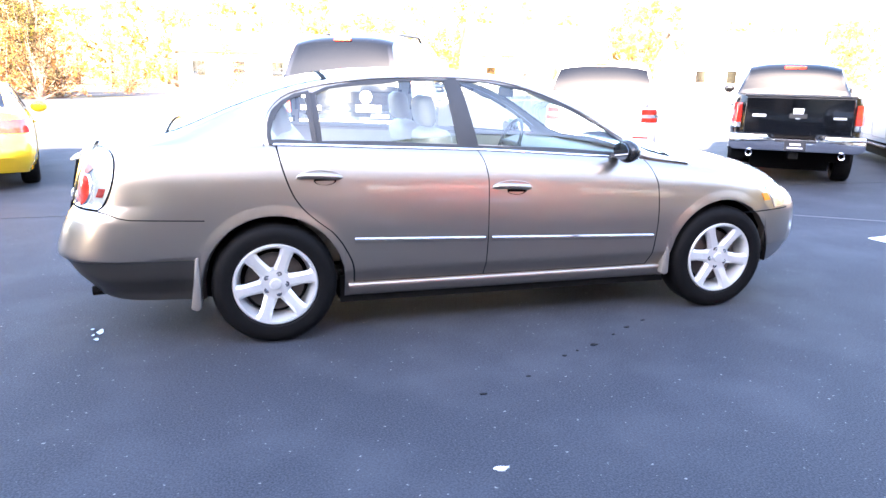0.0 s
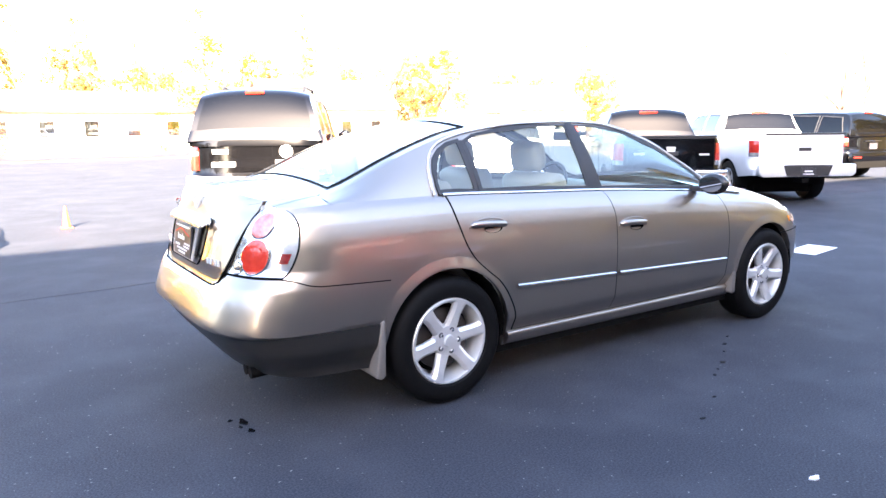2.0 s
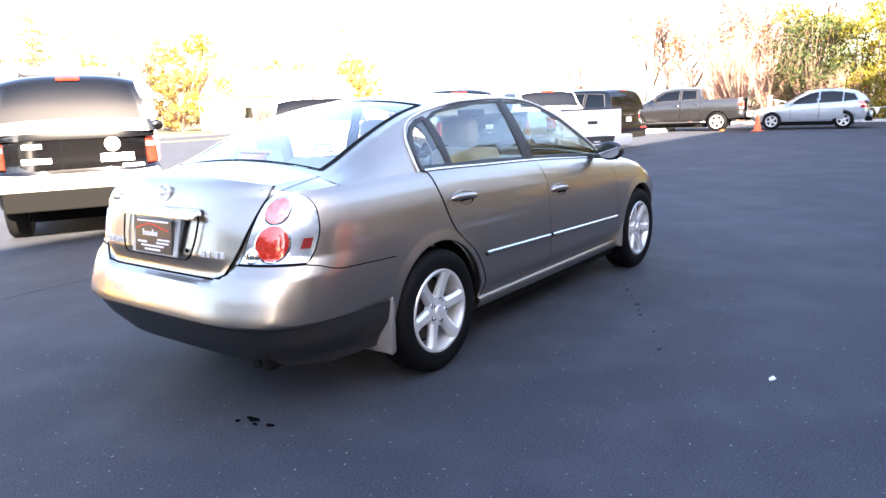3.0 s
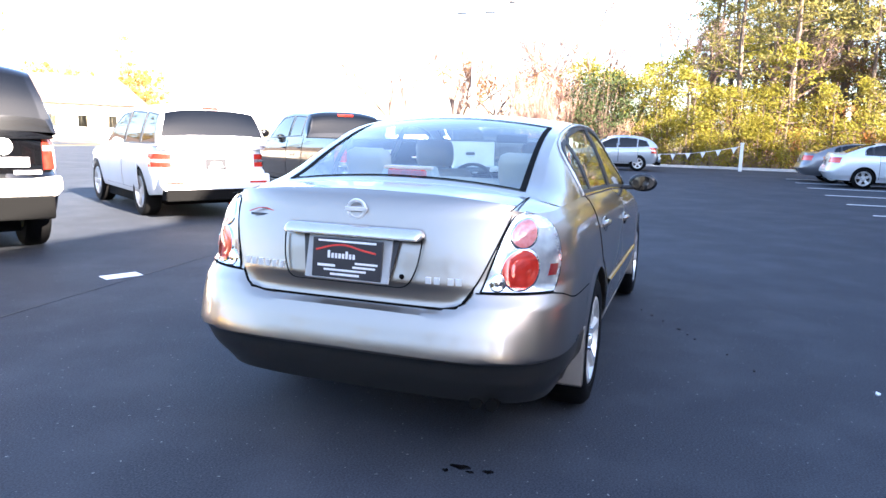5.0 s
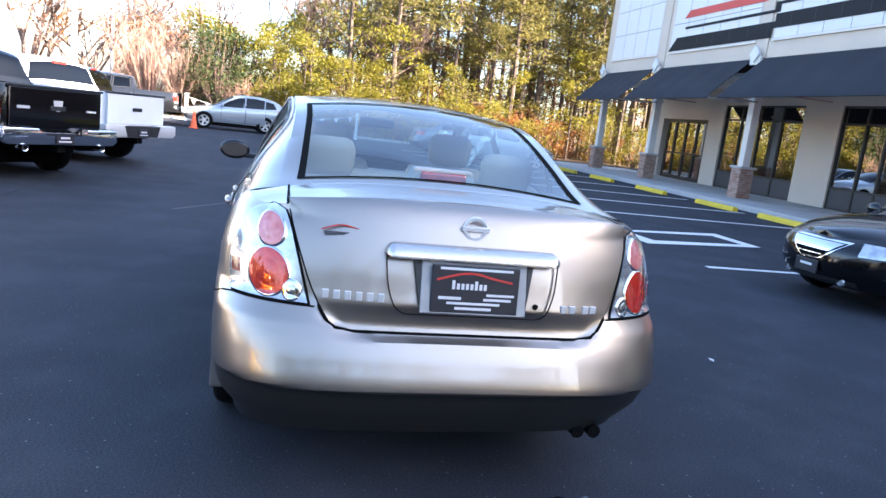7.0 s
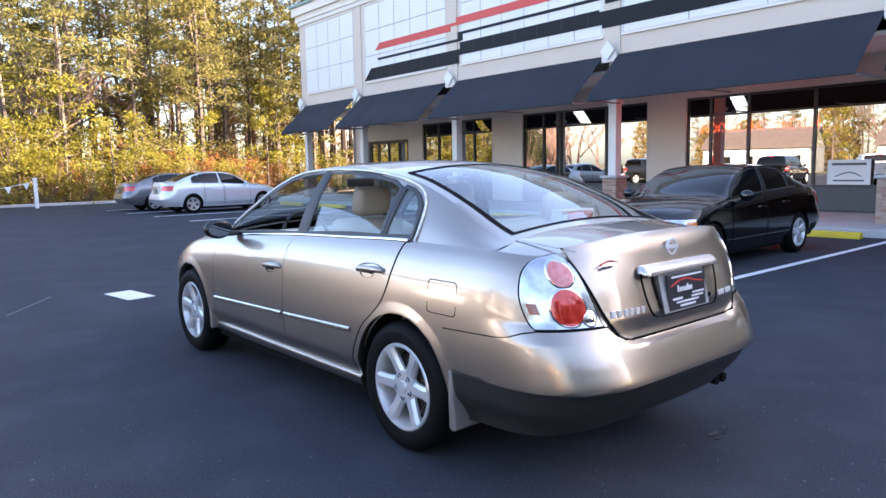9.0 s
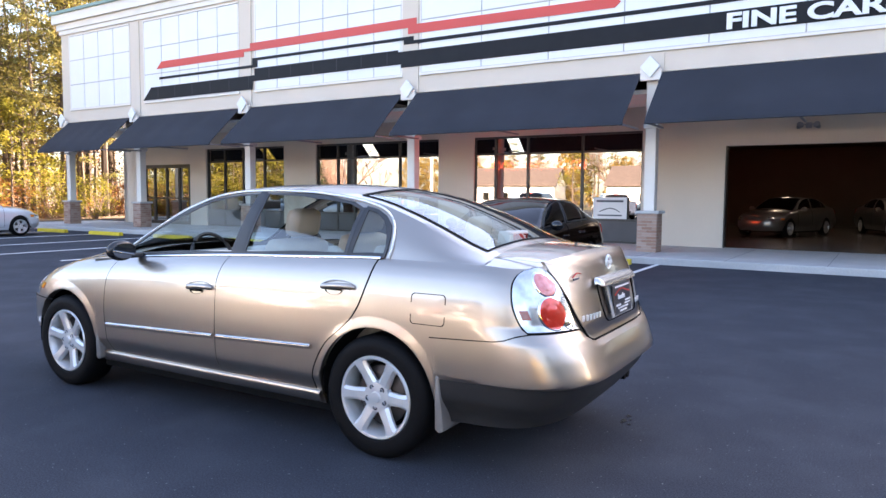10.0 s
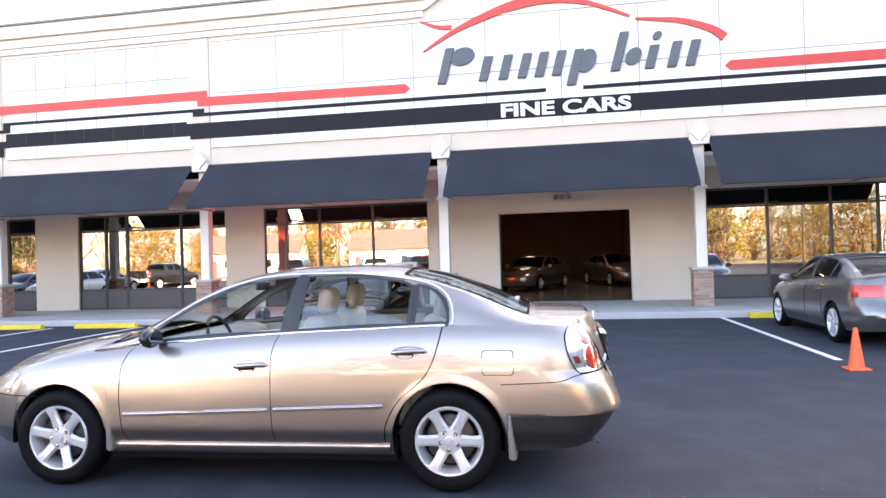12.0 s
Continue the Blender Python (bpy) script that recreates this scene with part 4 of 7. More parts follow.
        f = [(i * 4 + j, ((i + 1) % n) * 4 + j, ((i + 1) % n) * 4 + j + 1, i * 4 + j + 1) for i in range(n) for j in range(3)]
        for sg in (1, -1):
            obj("window_seal", rings.reshape(-1, 3) * s.sc * (1, sg, 1), f if sg > 0 else [g[::-1] for g in f], M_BLACKPL, root, smooth=40)
    # underside and wheel housings
    x0, x1 = float(s.XR(0.4)) + 0.25, float(s.XF(0.4)) - 0.25
    a0, a1 = s.axles
    r = s.arch
    under = [(a0 + r - 0.02, a1 - r + 0.02, -0.80, 0.80, 0.17, 0.33), (x0, a0 - r, -0.66, 0.66, float(s.ZB(x0)) + 0.02, 0.5), (a1 + r, x1 - 0.1, -0.6, 0.6, 0.25, 0.5),
             (a0 - r, a0 + r, -0.6, 0.6, 0.19, 0.5), (a1 - r, a1 + r, -0.6, 0.6, 0.19, 0.5)]
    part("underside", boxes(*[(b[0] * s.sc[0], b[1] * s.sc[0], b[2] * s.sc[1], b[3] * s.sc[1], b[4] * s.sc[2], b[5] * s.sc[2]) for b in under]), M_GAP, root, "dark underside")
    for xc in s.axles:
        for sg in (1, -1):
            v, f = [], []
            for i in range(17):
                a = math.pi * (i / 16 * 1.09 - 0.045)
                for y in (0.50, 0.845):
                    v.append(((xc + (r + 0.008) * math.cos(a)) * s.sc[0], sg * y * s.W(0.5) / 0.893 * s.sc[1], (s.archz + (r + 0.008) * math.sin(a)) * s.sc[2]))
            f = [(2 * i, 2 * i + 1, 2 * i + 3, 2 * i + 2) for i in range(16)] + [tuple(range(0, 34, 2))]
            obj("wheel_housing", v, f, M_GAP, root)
    if wheel_args:
        R, rim, w, sp, mt, dbl = wheel_args
        for i, xc in enumerate(s.axles):
            for sg in (1, -1):
                wheel(root, xc * s.sc[0], sg * s.wy * s.sc[1], R, rim, w, sp, mt, dbl, tilt=tilts[sg][i] if tilts else 0.3 * i + 0.1, drop=drop)
    return root


SEDAN = dict(
    W=curve((0.15, 0.79), (0.22, 0.82), (0.30, 0.842), (0.36, 0.875), (0.385, 0.887), (0.45, 0.891), (0.60, 0.894), (0.75, 0.889), (0.88, 0.876), (0.97, 0.852), (1.03, 0.822), (1.065, 0.79)),
    XR=curve((0.2, -0.90), (0.28, -0.972), (0.38, -1.056), (0.478, -1.122), (0.492, -1.150), (0.58, -1.127), (0.645, -1.100), (0.68, -1.081), (0.74, -1.054), (0.8, -1.040), (0.9, -1.020), (1.04, -0.980), (1.08, -0.962), (1.102, -0.943), (1.118, -0.915)),
    XF=curve((0.2, 3.60), (0.3, 3.74), (0.45, 3.775), (0.57, 3.765), (0.68, 3.70), (0.78, 3.56), (0.95, 3.35)),
    nr=4.2, nru=3.3, nf=2.5, flare=0.006, shelf=0.024, crease=0.488, sr=-0.45, sf=2.75, bow=0.012, mid=1.3, knee=0.6, zref=1.065, zm=0.6,
    ZT=curve((-1.1, 1.02), (-0.9, 1.035), (-0.6, 1.06), (0.0, 1.065), (0.6, 1.047), (1.2, 1.025), (1.7, 0.995), (2.1, 0.968), (2.4, 0.94), (2.7, 0.91), (3.0, 0.857), (3.3, 0.78), (3.6, 0.70), (3.78, 0.65)),
    ZC=curve((-1.1, 1.117), (-0.95, 1.118), (-0.8, 1.126), (-0.6, 1.135), (0.0, 1.12), (2.0, 1.03), (2.4, 1.02), (2.7, 0.99), (3.0, 0.947), (3.3, 0.885), (3.55, 0.81), (3.78, 0.70)),
    ZB=curve((-1.1, 0.27), (-0.8, 0.252), (-0.42, 0.245), (0.0, 0.25), (0.4, 0.215), (2.4, 0.215), (3.0, 0.25), (3.3, 0.24), (3.8, 0.24)),
    axles=(0.0, 2.8), arch=0.378, archz=0.325, decks=((-2, -0.42), (2.25, 5)), cx0=-0.60, cx1=2.56, kroof=2.0, wy=0.882,
    ZR=curve((-0.60, 1.085), (-0.45, 1.13), (-0.2, 1.235), (0.0, 1.31), (0.2, 1.37), (0.5, 1.418), (0.8, 1.44), (1.1, 1.44), (1.35, 1.42), (1.5, 1.39), (1.77, 1.295), (2.0, 1.165), (2.15, 1.07), (2.3, 0.985), (2.56, 0.935)),
    YR=curve((-0.60, 0.67), (-0.3, 0.64), (0.2, 0.605), (0.8, 0.595), (1.3, 0.605), (1.8, 0.655), (2.2, 0.745), (2.56, 0.775)),
    ZCAB=curve((-0.60, 1.13), (-0.5, 1.165), (-0.3, 1.25), (-0.1, 1.328), (0.1, 1.395), (0.3, 1.442), (0.5, 1.468), (0.8, 1.482), (1.1, 1.48), (1.35, 1.463), (1.5, 1.44), (1.75, 1.36), (2.0, 1.265), (2.25, 1.15), (2.45, 1.05), (2.56, 1.005)),
    glass_x=((-0.53, 0.33), (1.48, 2.47)), glass_s=(0.1, 0.07), seal=0.034,
    dlo=[[(0.235, 1.075), (0.215, 1.335), (0.14, 1.315), (0.08, 1.28), (0.035, 1.235), (0.01, 1.18), (0.0, 1.12), (0.005, 1.08)],
         [(0.265, 1.075), (0.245, 1.325), (0.33, 1.36), (0.52, 1.39), (0.75, 1.408), (1.01, 1.41), (1.055, 1.05)],
         [(1.15, 1.045), (1.075, 1.408), (1.25, 1.40), (1.47, 1.365), (1.62, 1.315), (1.77, 1.255), (2.0, 1.125), (2.13, 1.03), (2.16, 0.99)]],
)


def rounded(poly, r, n=6):
    """A polygon with its corners rounded."""
    out = []
    for i, c in enumerate(poly):
        a, c, b = Vector(poly[i - 1]), Vector(c), Vector(poly[(i + 1) % len(poly)])
        p, q = c + (a - c).normalized() * min(r, (a - c).length * 0.45), c + (b - c).normalized() * min(r, (b - c).length * 0.45)
        out += [tuple(p * (1 - t) ** 2 + c * 2 * t * (1 - t) + q * t * t) for t in np.linspace(0, 1, n)]
    return out


def rect_patch(s, ua, ub, z0, z1, cols, rows, d):
    """A patch round the rear corner: u from ua(z) to ub(z)."""
    z = np.linspace(z0, z1, rows)
    a, b = ua(z), ub(z)
    P = np.zeros((cols, rows, 3))
    for i, c in enumerate(np.linspace(0, 1, cols)):
        P[i] = s.ring(a + (b - a) * c, z)
    return normal_push(P, d)


def add_grid(name, P, material, root, s, sides=(1, -1), label="", smooth=40, thick=0.004):
    """A grid of points as a thin panel with turned-in edges."""
    a, b = P.shape[:2]
    E = np.zeros((a + 2, b + 2, 3))
    E[1:-1, 1:-1] = P
    In = normal_push(P, -thick)
    E[0, 1:-1], E[-1, 1:-1], E[1:-1, 0], E[1:-1, -1] = In[0], In[-1], In[:, 0], In[:, -1]
    E[0, 0], E[0, -1], E[-1, 0], E[-1, -1] = In[0, 0], In[0, -1], In[-1, 0], In[-1, -1]
    out = []
    for sg in sides:
        f = grid_faces(a + 2, b + 2)
        out.append(obj(name, E.reshape(-1, 3) * s.sc * (1, sg, 1), f if sg > 0 else [g[::-1] for g in f], material, root, label, smooth=smooth))
    return out


def seat(parent, x, y, cloth, rear=False, w=0.5):
    """A car seat with cushion, backrest and headrest."""
    st = new("seat")
    st.parent = parent
    st.matrix_basis = pose(x, y, 0.30)
    part("cushion", boxes((-0.05, 0.48, -w / 2, w / 2, 0.06, 0.24), bevel=0.06), cloth, st, smooth=50)
    part("backrest", boxes((-0.09, 0.07, -w / 2, w / 2, 0.0, 0.68), bevel=0.055), cloth, st, m=pose(0, 0, 0.16, 0, -14, 0), smooth=50)
    hs = (-0.45, 0.45) if rear else (0,)
    for h in hs:
        part("headrest", boxes((-0.055, 0.055, -0.135, 0.135, 0, 0.19), bevel=0.05), cloth, st, m=pose(-0.19, h, 0.83 if not rear else 0.78, 0, -10, 0), smooth=50)
    return st


def hero_car():
    s = Shell(SEDAN)
    r = car_base("sedan", s, Matrix.Translation((0, 0, 0.018)), "bronze metallic four-door sedan standing on the asphalt", "car", M_PAINT, cols=(40, 130, 26), rows=72, glass=M_CARGLASS,
                 cab_n=130, open_left=(1, 2), drop=0.018, tilts={1: (0.52, 0.3), -1: (-0.35, 0.4)}, wheel_args=(0.337, 0.226, 0.215, 6, M_ALLOY, 0.0))
    # doors: panel over a dark gap, moulding, handle
    gapA = curve((0.28, 2.27), (0.40, 2.30), (0.6, 2.315), (0.8, 2.305), (0.9, 2.27), (1.0, 2.20))
    gapB = curve((0.28, 1.195), (0.56, 1.205), (0.85, 1.205), (0.95, 1.19), (1.04, 1.15))
    gapC = curve((0.28, 0.435), (0.40, 0.425), (0.5, 0.385), (0.60, 0.315), (0.66, 0.24), (0.74, 0.155), (0.82, 0.105), (0.95, 0.06), (1.06, 0.035))
    top = lambda x: s.ZT(x) - 0.004
    for nm, le, ri in (("front_door", gapB, gapA), ("rear_door", gapC, gapB)):
        w = 0.0055
        add_grid("door_gap", side_patch(s, lambda z, le=le: le(z) - w, lambda z, ri=ri: ri(z) + w, 0.305 - w, top, 40, 50, 0.0016), M_GAP, r, s)
        ds = add_grid(nm, side_patch(s, lambda z, le=le: le(z) + 0.003, lambda z, ri=ri: ri(z) - 0.003, 0.305, lambda x: s.ZT(x) - 0.002, 40, 50, 0.0034), M_PAINT, r, s)
        for d, sg in zip(ds, (1, -1)):
            xa, xb = (1.225, 2.285) if nm == "front_door" else (0.43, 1.185)
            lz = lambda x: 0.552 - 0.062 * (x - 0.44) / 1.9
            P = np.array([[s.ring(s.u_of_x(x), lz(x) + dz) + (0, dy, 0) for dz, dy in ((-0.016, 0.003), (-0.014, 0.012), (-0.004, 0.016), (0.008, 0.016), (0.014, 0.010), (0.016, 0.003))]
                          for x in np.linspace(xa, xb, 24)])
            obj("moulding", P.reshape(-1, 3) * (1, sg, 1), grid_faces(24, 6) if sg < 0 else [g[::-1] for g in grid_faces(24, 6)], M_PAINT, d, smooth=50)
            C = np.array([[s.ring(s.u_of_x(x), lz(x) + dz) + (0, dy, 0) for dz, dy in ((0.006, 0.0165), (0.010, 0.018), (0.014, 0.014))] for x in np.linspace(xa, xb, 24)])
            obj("chrome_strip", C.reshape(-1, 3) * (1, sg, 1), grid_faces(24, 3) if sg < 0 else [g[::-1] for g in grid_faces(24, 3)], M_CHROME, d, "bright strip along the moulding", smooth=50)
            hx, hz = (1.345, 0.812) if nm == "front_door" else (0.25, 0.893)
            c = s.ring(s.u_of_x(hx), hz)
            y = float(c[1])
            # near-black disc painted for the recess's shade, pull and key cap
            cup = lathe([(0.0, 0.001), (0.034, 0.001), (0.04, 0.006)], 24, "y")
            obj("handle_recess", np.array(cup[0]) * (1.5, sg, 0.62) + (hx + 0.028, sg * (y + 0.0045), hz - 0.010), cup[1], M_GAP, d, "near-black disc for the shade behind the handle")
            hp = [(hx - 0.115, y + 0.006, hz + 0.012), (hx - 0.08, y + 0.016, hz + 0.018), (hx, y + 0.022, hz + 0.017), (hx + 0.08, y + 0.016, hz + 0.010), (hx + 0.115, y + 0.006, hz + 0.004)]
            tv, tf = tube([Vector(p) for p in smooth_path(hp, 14)], [0.010] * 2 + [0.0175] * 10 + [0.010] * 2, 10)
            tv = [(v[0], sg * v[1], v[2]) for v in tv]
            obj("handle", tv, tf, M_PAINT, d, "body-coloured pull handle", smooth=60)
            fr = [(hx + 0.122 * math.cos(a), y + 0.002, hz + 0.046 * math.sin(a)) for a in np.linspace(0, 2 * math.pi, 33)]
            fv, ff = tube(fr, 0.003, 6)
            obj("handle_rim", [(v[0], sg * v[1], v[2]) for v in fv], ff, M_PAINT, d, smooth=60)
    # bright belt strip
    for sg in (1, -1):
        xs = np.linspace(0.02, 2.2, 50)
        P = np.array([[s.ring(s.u_of_x(x), s.ZT(x)) + (0, dy, dz) for dy, dz in ((0.004, -0.012), (0.012, -0.006), (0.012, 0.004), (0.002, 0.012), (-0.012, 0.014))] for x in xs])
        f = grid_faces(50, 5)
        obj("belt_strip", P.reshape(-1, 3) * (1, sg, 1), f if sg < 0 else [g[::-1] for g in f], M_CHROME, r, "bright metal strip under the side windows", smooth=60)
        # black middle pillar
        P = normal_push(s.cab(np.array([[1.068 - 0.06 * q, 1.148 - 0.083 * q] for q in np.linspace(0.02, 0.95, 12)]), np.linspace(0.02, 0.95, 12)[:, None]), 0.009)
        P = np.abs(P) * (1, 1, 1)
        obj("pillar", P.reshape(-1, 3) * (1, sg, 1), grid_faces(12, 2), M_BLACKPL, r, "black centre pillar")
        P = normal_push(s.cab(np.array([[0.225, 0.262]] * 10) - np.linspace(0, 0.02, 10)[:, None], np.linspace(0.03, 0.86, 10)[:, None]), 0.006)
        obj("divider", np.abs(P).reshape(-1, 3) * (1, sg, 1), grid_faces(10, 2), M_BLACKPL, r, "black window divider bar")
    tr = smooth_path([(-0.030, 1.07), (-0.035, 1.12), (-0.022, 1.19), (0.008, 1.25), (0.065, 1.305), (0.15, 1.345), (0.33, 1.388), (0.55, 1.415), (0.8, 1.428), (1.1, 1.428), (1.3, 1.415), (1.5, 1.375), (1.77, 1.275), (2.0, 1.148), (2.15, 1.05)], 60)
    tp = []
    for x, z in tr:
        q = min(0.975, (z - float(s.ZT(x))) / (float(s.ZR(x)) - float(s.ZT(x))))
        tp.append(Vector(s.cab(x, q)) + Vector((0, 0.007, 0)))
    tv, tf = tube(tp, 0.0065, 6)
    for sg in (1, -1):
        obj("window_moulding", [(v[0], sg * v[1], v[2]) for v in tv], tf if sg > 0 else [g[::-1] for g in tf], M_SILVER, r, "bright moulding round the side windows", smooth=60)
    xs = np.linspace(0.27, 1.05, 24)
    zt_ = curve((0.27, 1.085), (0.36, 1.115), (0.5, 1.155), (0.7, 1.185), (1.05, 1.215))(xs)
    P = np.zeros((24, 6, 3))
    for j, c in enumerate(np.linspace(0, 1, 6)):
        z0 = s.ZT(xs) - 0.02
        zz = z0 + (zt_ - z0) * c
        P[:, j] = s.cab(xs, np.clip((zz - s.ZT(xs)) / (s.ZR(xs) - s.ZT(xs)), 0, 1)) - (0, 0.014, 0)
    o = obj("side_window", P.reshape(-1, 3), grid_faces(24, 6), M_CARGLASS, r, "half-lowered rear door pane", smooth=60)
    o.visible_shadow = False
    # fuel flap outline on the left
    fx, fz, w, h = -0.33, 0.828, 0.098, 0.076
    ol = []
    for cx, cz, a0 in ((fx + w - 0.02, fz + h - 0.02, 0), (fx - w + 0.02, fz + h - 0.02, 90), (fx - w + 0.02, fz - h + 0.02, 180), (fx + w - 0.02, fz - h + 0.02, 270)):
        for a in np.radians(np.linspace(a0, a0 + 90, 6)):
            ol.append((cx + 0.02 * math.cos(a), cz + 0.02 * math.sin(a)))
    q = np.array([s.ring(s.u_of_x(x) if x > s.sr else u_at_y(s, 0.88, np.array(z)), z) for x, z in ol])
    vv = np.concatenate([q + (0, 0.0008, 0), q + (0, 0.0008, 0) + (q - q.mean(0)) / np.linalg.norm(q - q.mean(0), axis=1, keepdims=True) * 0.006])
    n = len(q)
    obj("fuel_flap_gap", vv, [(i, (i + 1) % n, n + (i + 1) % n, n + i) for i in range(n)], M_GAP, r, "outline of the fuel flap")
    # tail lamps
    yin = curve((0.74, 0.555), (0.9, 0.60), (1.02, 0.637), (1.045, 0.65), (1.058, 0.685))
    xout = curve((0.74, -0.875), (0.755, -0.845), (0.80, -0.812), (0.90, -0.775), (0.98, -0.765), (1.02, -0.775), (1.045, -0.80), (1.058, -0.84))
    ua = lambda z: u_at_y(s, yin(z), z)

    def ub(z):
        lo, hi = np.zeros(np.shape(z)), np.ones(np.shape(z))
        for _ in range(30):
            m = (lo + hi) / 2
            big = s.ring(m, z)[..., 0] > xout(z)
            hi, lo = np.where(big, m, hi), np.where(big, lo, m)
        return lo
    add_grid("lamp_gap", rect_patch(s, lambda z: ua(z) - 0.006, lambda z: ub(z) + 0.008, 0.745, 1.059, 26, 18, 0.0018), M_GAP, r, s)
    lamps = add_grid("tail_lamp", rect_patch(s, ua, ub, 0.75, 1.055, 30, 20, 0.006), M_CLEARL, r, s, label="clear tail lamp with round red lenses", thick=0.006)
    for lp, sg in zip(lamps, (1, -1)):
        for y0, z0, rad, mt, nm in ((0.690, 0.976, 0.053, M_PINKLENS, "upper_lens"), (0.692, 0.838, 0.076, M_REDLENS, "lower_lens"), (0.612, 0.788, 0.028, M_CHROME, "reverse_lens")):
            def disc(r0, r1, d0, d1, rings=6, n=36):
                """A domed round patch laid on the lamp's surface between two radii."""
                v = []
                for k in range(rings):
                    q = k / (rings - 1)
                    rr = r0 + (r1 - r0) * q
                    for a in np.linspace(0, 2 * math.pi, n, endpoint=False):
                        z_ = np.array(z0 + rr * math.sin(a))
                        u_ = u_at_y(s, y0, z_) + rr * math.cos(a) * du_
                        d_ = d0 + (d1 - d0) * q * q
                        v.append(s.ring(u_, z_) + (-d_ * 0.93, d_ * 0.36, 0.05 * d_))
                return v, [(k * n + m, k * n + (m + 1) % n, (k + 1) * n + (m + 1) % n, (k + 1) * n + m) for k in range(rings - 1) for m in range(n)]
            ua_ = float(u_at_y(s, y0, np.array(z0)))
            du_ = 0.02 / float(np.linalg.norm(s.ring(ua_ + 0.01, z0) - s.ring(ua_ - 0.01, z0)))
            for nm2, dd, m2 in ((nm + "_ring", disc(rad, rad + 0.008, 0.0125, 0.007, 3), M_CHROME), (nm, disc(rad * 0.55, rad, 0.0135, 0.012), mt), ("lens_core", disc(0.0005, rad * 0.56, 0.0165, 0.0138), mt)):
                obj(nm2, [(v[0], sg * v[1], v[2]) for v in dd[0]], dd[1] if sg > 0 else [g[::-1] for g in dd[1]], m2, lp, smooth=60)
    for lp, sg in zip(lamps, (1, -1)):
        P = rect_patch(s, lambda z: ub(z) - 0.055, lambda z: ub(z) - 0.018, 0.81, 0.855, 8, 8, 0.0085)
        add_grid("side_reflector", P, M_DKRED, lp, s, sides=(sg,), label="dark red side reflector", thick=0.004)
    # boot lid
    yl = curve((0.678, 0.40), (0.683, 0.445), (0.70, 0.48), (0.74, 0.51), (0.85, 0.565), (1.09, 0.64), (1.13, 0.645))
    zt = 1.115
    loff = lambda z: np.interp(z, [0.68, 0.765, 0.775, 0.80, 1.0], [-0.002, 0.011, 0.0115, 0.010, 0])
    z = np.linspace(0.679, zt, 44)
    P = np.zeros((45, 44, 3))
    for i, c in enumerate(np.linspace(-1, 1, 45)):
        y = np.abs(c) * yl(z)
        zcap = np.minimum(z, s.ztop(u_at_y(s, y, 0.6 + 0 * y)) + 0.0005)
        P[i] = s.ring(u_at_y(s, y, zcap), zcap)
        P[i, :, 1] = c * yl(z)
    P[..., 0] -= 0.005 * np.interp(z, [1.04, 1.115], [1, 0.1]) + loff(z)
    E = np.concatenate([P[:, :1] + (0.006, 0, 0.002), P], 1)
    E = np.concatenate([E[:1] + (0.018, 0, 0), E, E[-1:] + (0.018, 0, 0)], 0)
    obj("boot_lid", E.reshape(-1, 3), grid_faces(47, 45), M_PAINT, r, smooth=50)
    line = [p + np.array((0.008, -0.003, 0)) for p in P[0, 36:7:-1]] + [p + np.array((0.001, -0.004, -0.002)) for p in P[0, 7:0:-1]] + [p + np.array((0.001, 0, -0.005)) for p in P[:, 0]] + [p + np.array((0.001, 0.004, -0.002)) for p in P[-1, 1:8]] + [p + np.array((0.008, 0.003, 0)) for p in P[-1, 8:37]]
    obj("boot_gap", *tube([Vector(p) for p in line], [0.003] * 29 + [0.0065] * 59 + [0.003] * 29, 6), M_GAP, r, smooth=50)
    lid = bpy.data.objects["boot_lid"]
    # deck gaps either side of the lid
    for sg in (1, -1):
        pts = []
        for x in np.linspace(-0.94, -0.52, 12):
            y = 0.645 - 0.03 * (x + 0.94)
            z = s.ZT(x) + (s.ZC(x) - s.ZT(x)) * (1 - (y / 0.79) ** 2.6)
            pts.append((x, y, z + 0.002))
        P = np.array([[(x, sg * (y - 0.004), z), (x, sg * (y + 0.004), z)] for x, y, z in pts])
        obj("deck_gap", P.reshape(-1, 3), grid_faces(12, 2), M_GAP, r)
    # plate recess, tilted with the lid
    tm = Matrix.Translation((-1.052, 0, 0.85)) @ Matrix.Rotation(radians(14), 4, "Y")
    outer = rounded([(-0.315, 0.115), (0.315, 0.115), (0.302, -0.02), (0.268, -0.106), (-0.268, -0.106), (-0.302, -0.02)], 0.045)
    bm = bmesh.new()
    rings = [[bm.verts.new((x, p[0] * k, 0.005 + (p[1] - 0.005) * q)) for p in outer] for x, k, q in ((0.004, 1, 1), (-0.0055, 0.999, 0.997), (-0.0055, 0.991, 0.976), (0.002, 0.99, 0.97))]
    n = len(outer)
    for ra, rb in zip(rings, rings[1:]):
        for i in range(n):
            bm.faces.new((ra[i], ra[(i + 1) % n], rb[(i + 1) % n], rb[i]))
    part("recess_joint", bm, M_GAP, lid, "dark joint round the plate recess", m=tm, smooth=20)
    # black sheet paints the shadow wedges left and right of the holder
    part("recess_back", prism([(-0.218, 0.09), (0.218, 0.09), (0.192, -0.07), (-0.192, -0.07)], -0.0065, 0.004, "x"), M_BLACKPL, lid, "black sheet painted for the shadow beside the plate holder", m=tm)
    part("recess_lip", boxes((-0.012, -0.002, -0.19, 0.19, -0.098, 0.082), bevel=0.003), M_HOLDER, lid, "silver plate holder", m=tm)
    bar = [(-0.036, 0.080), (-0.039, 0.092), (-0.030, 0.112), (-0.014, 0.130), (0.008, 0.138), (0.008, 0.080)]
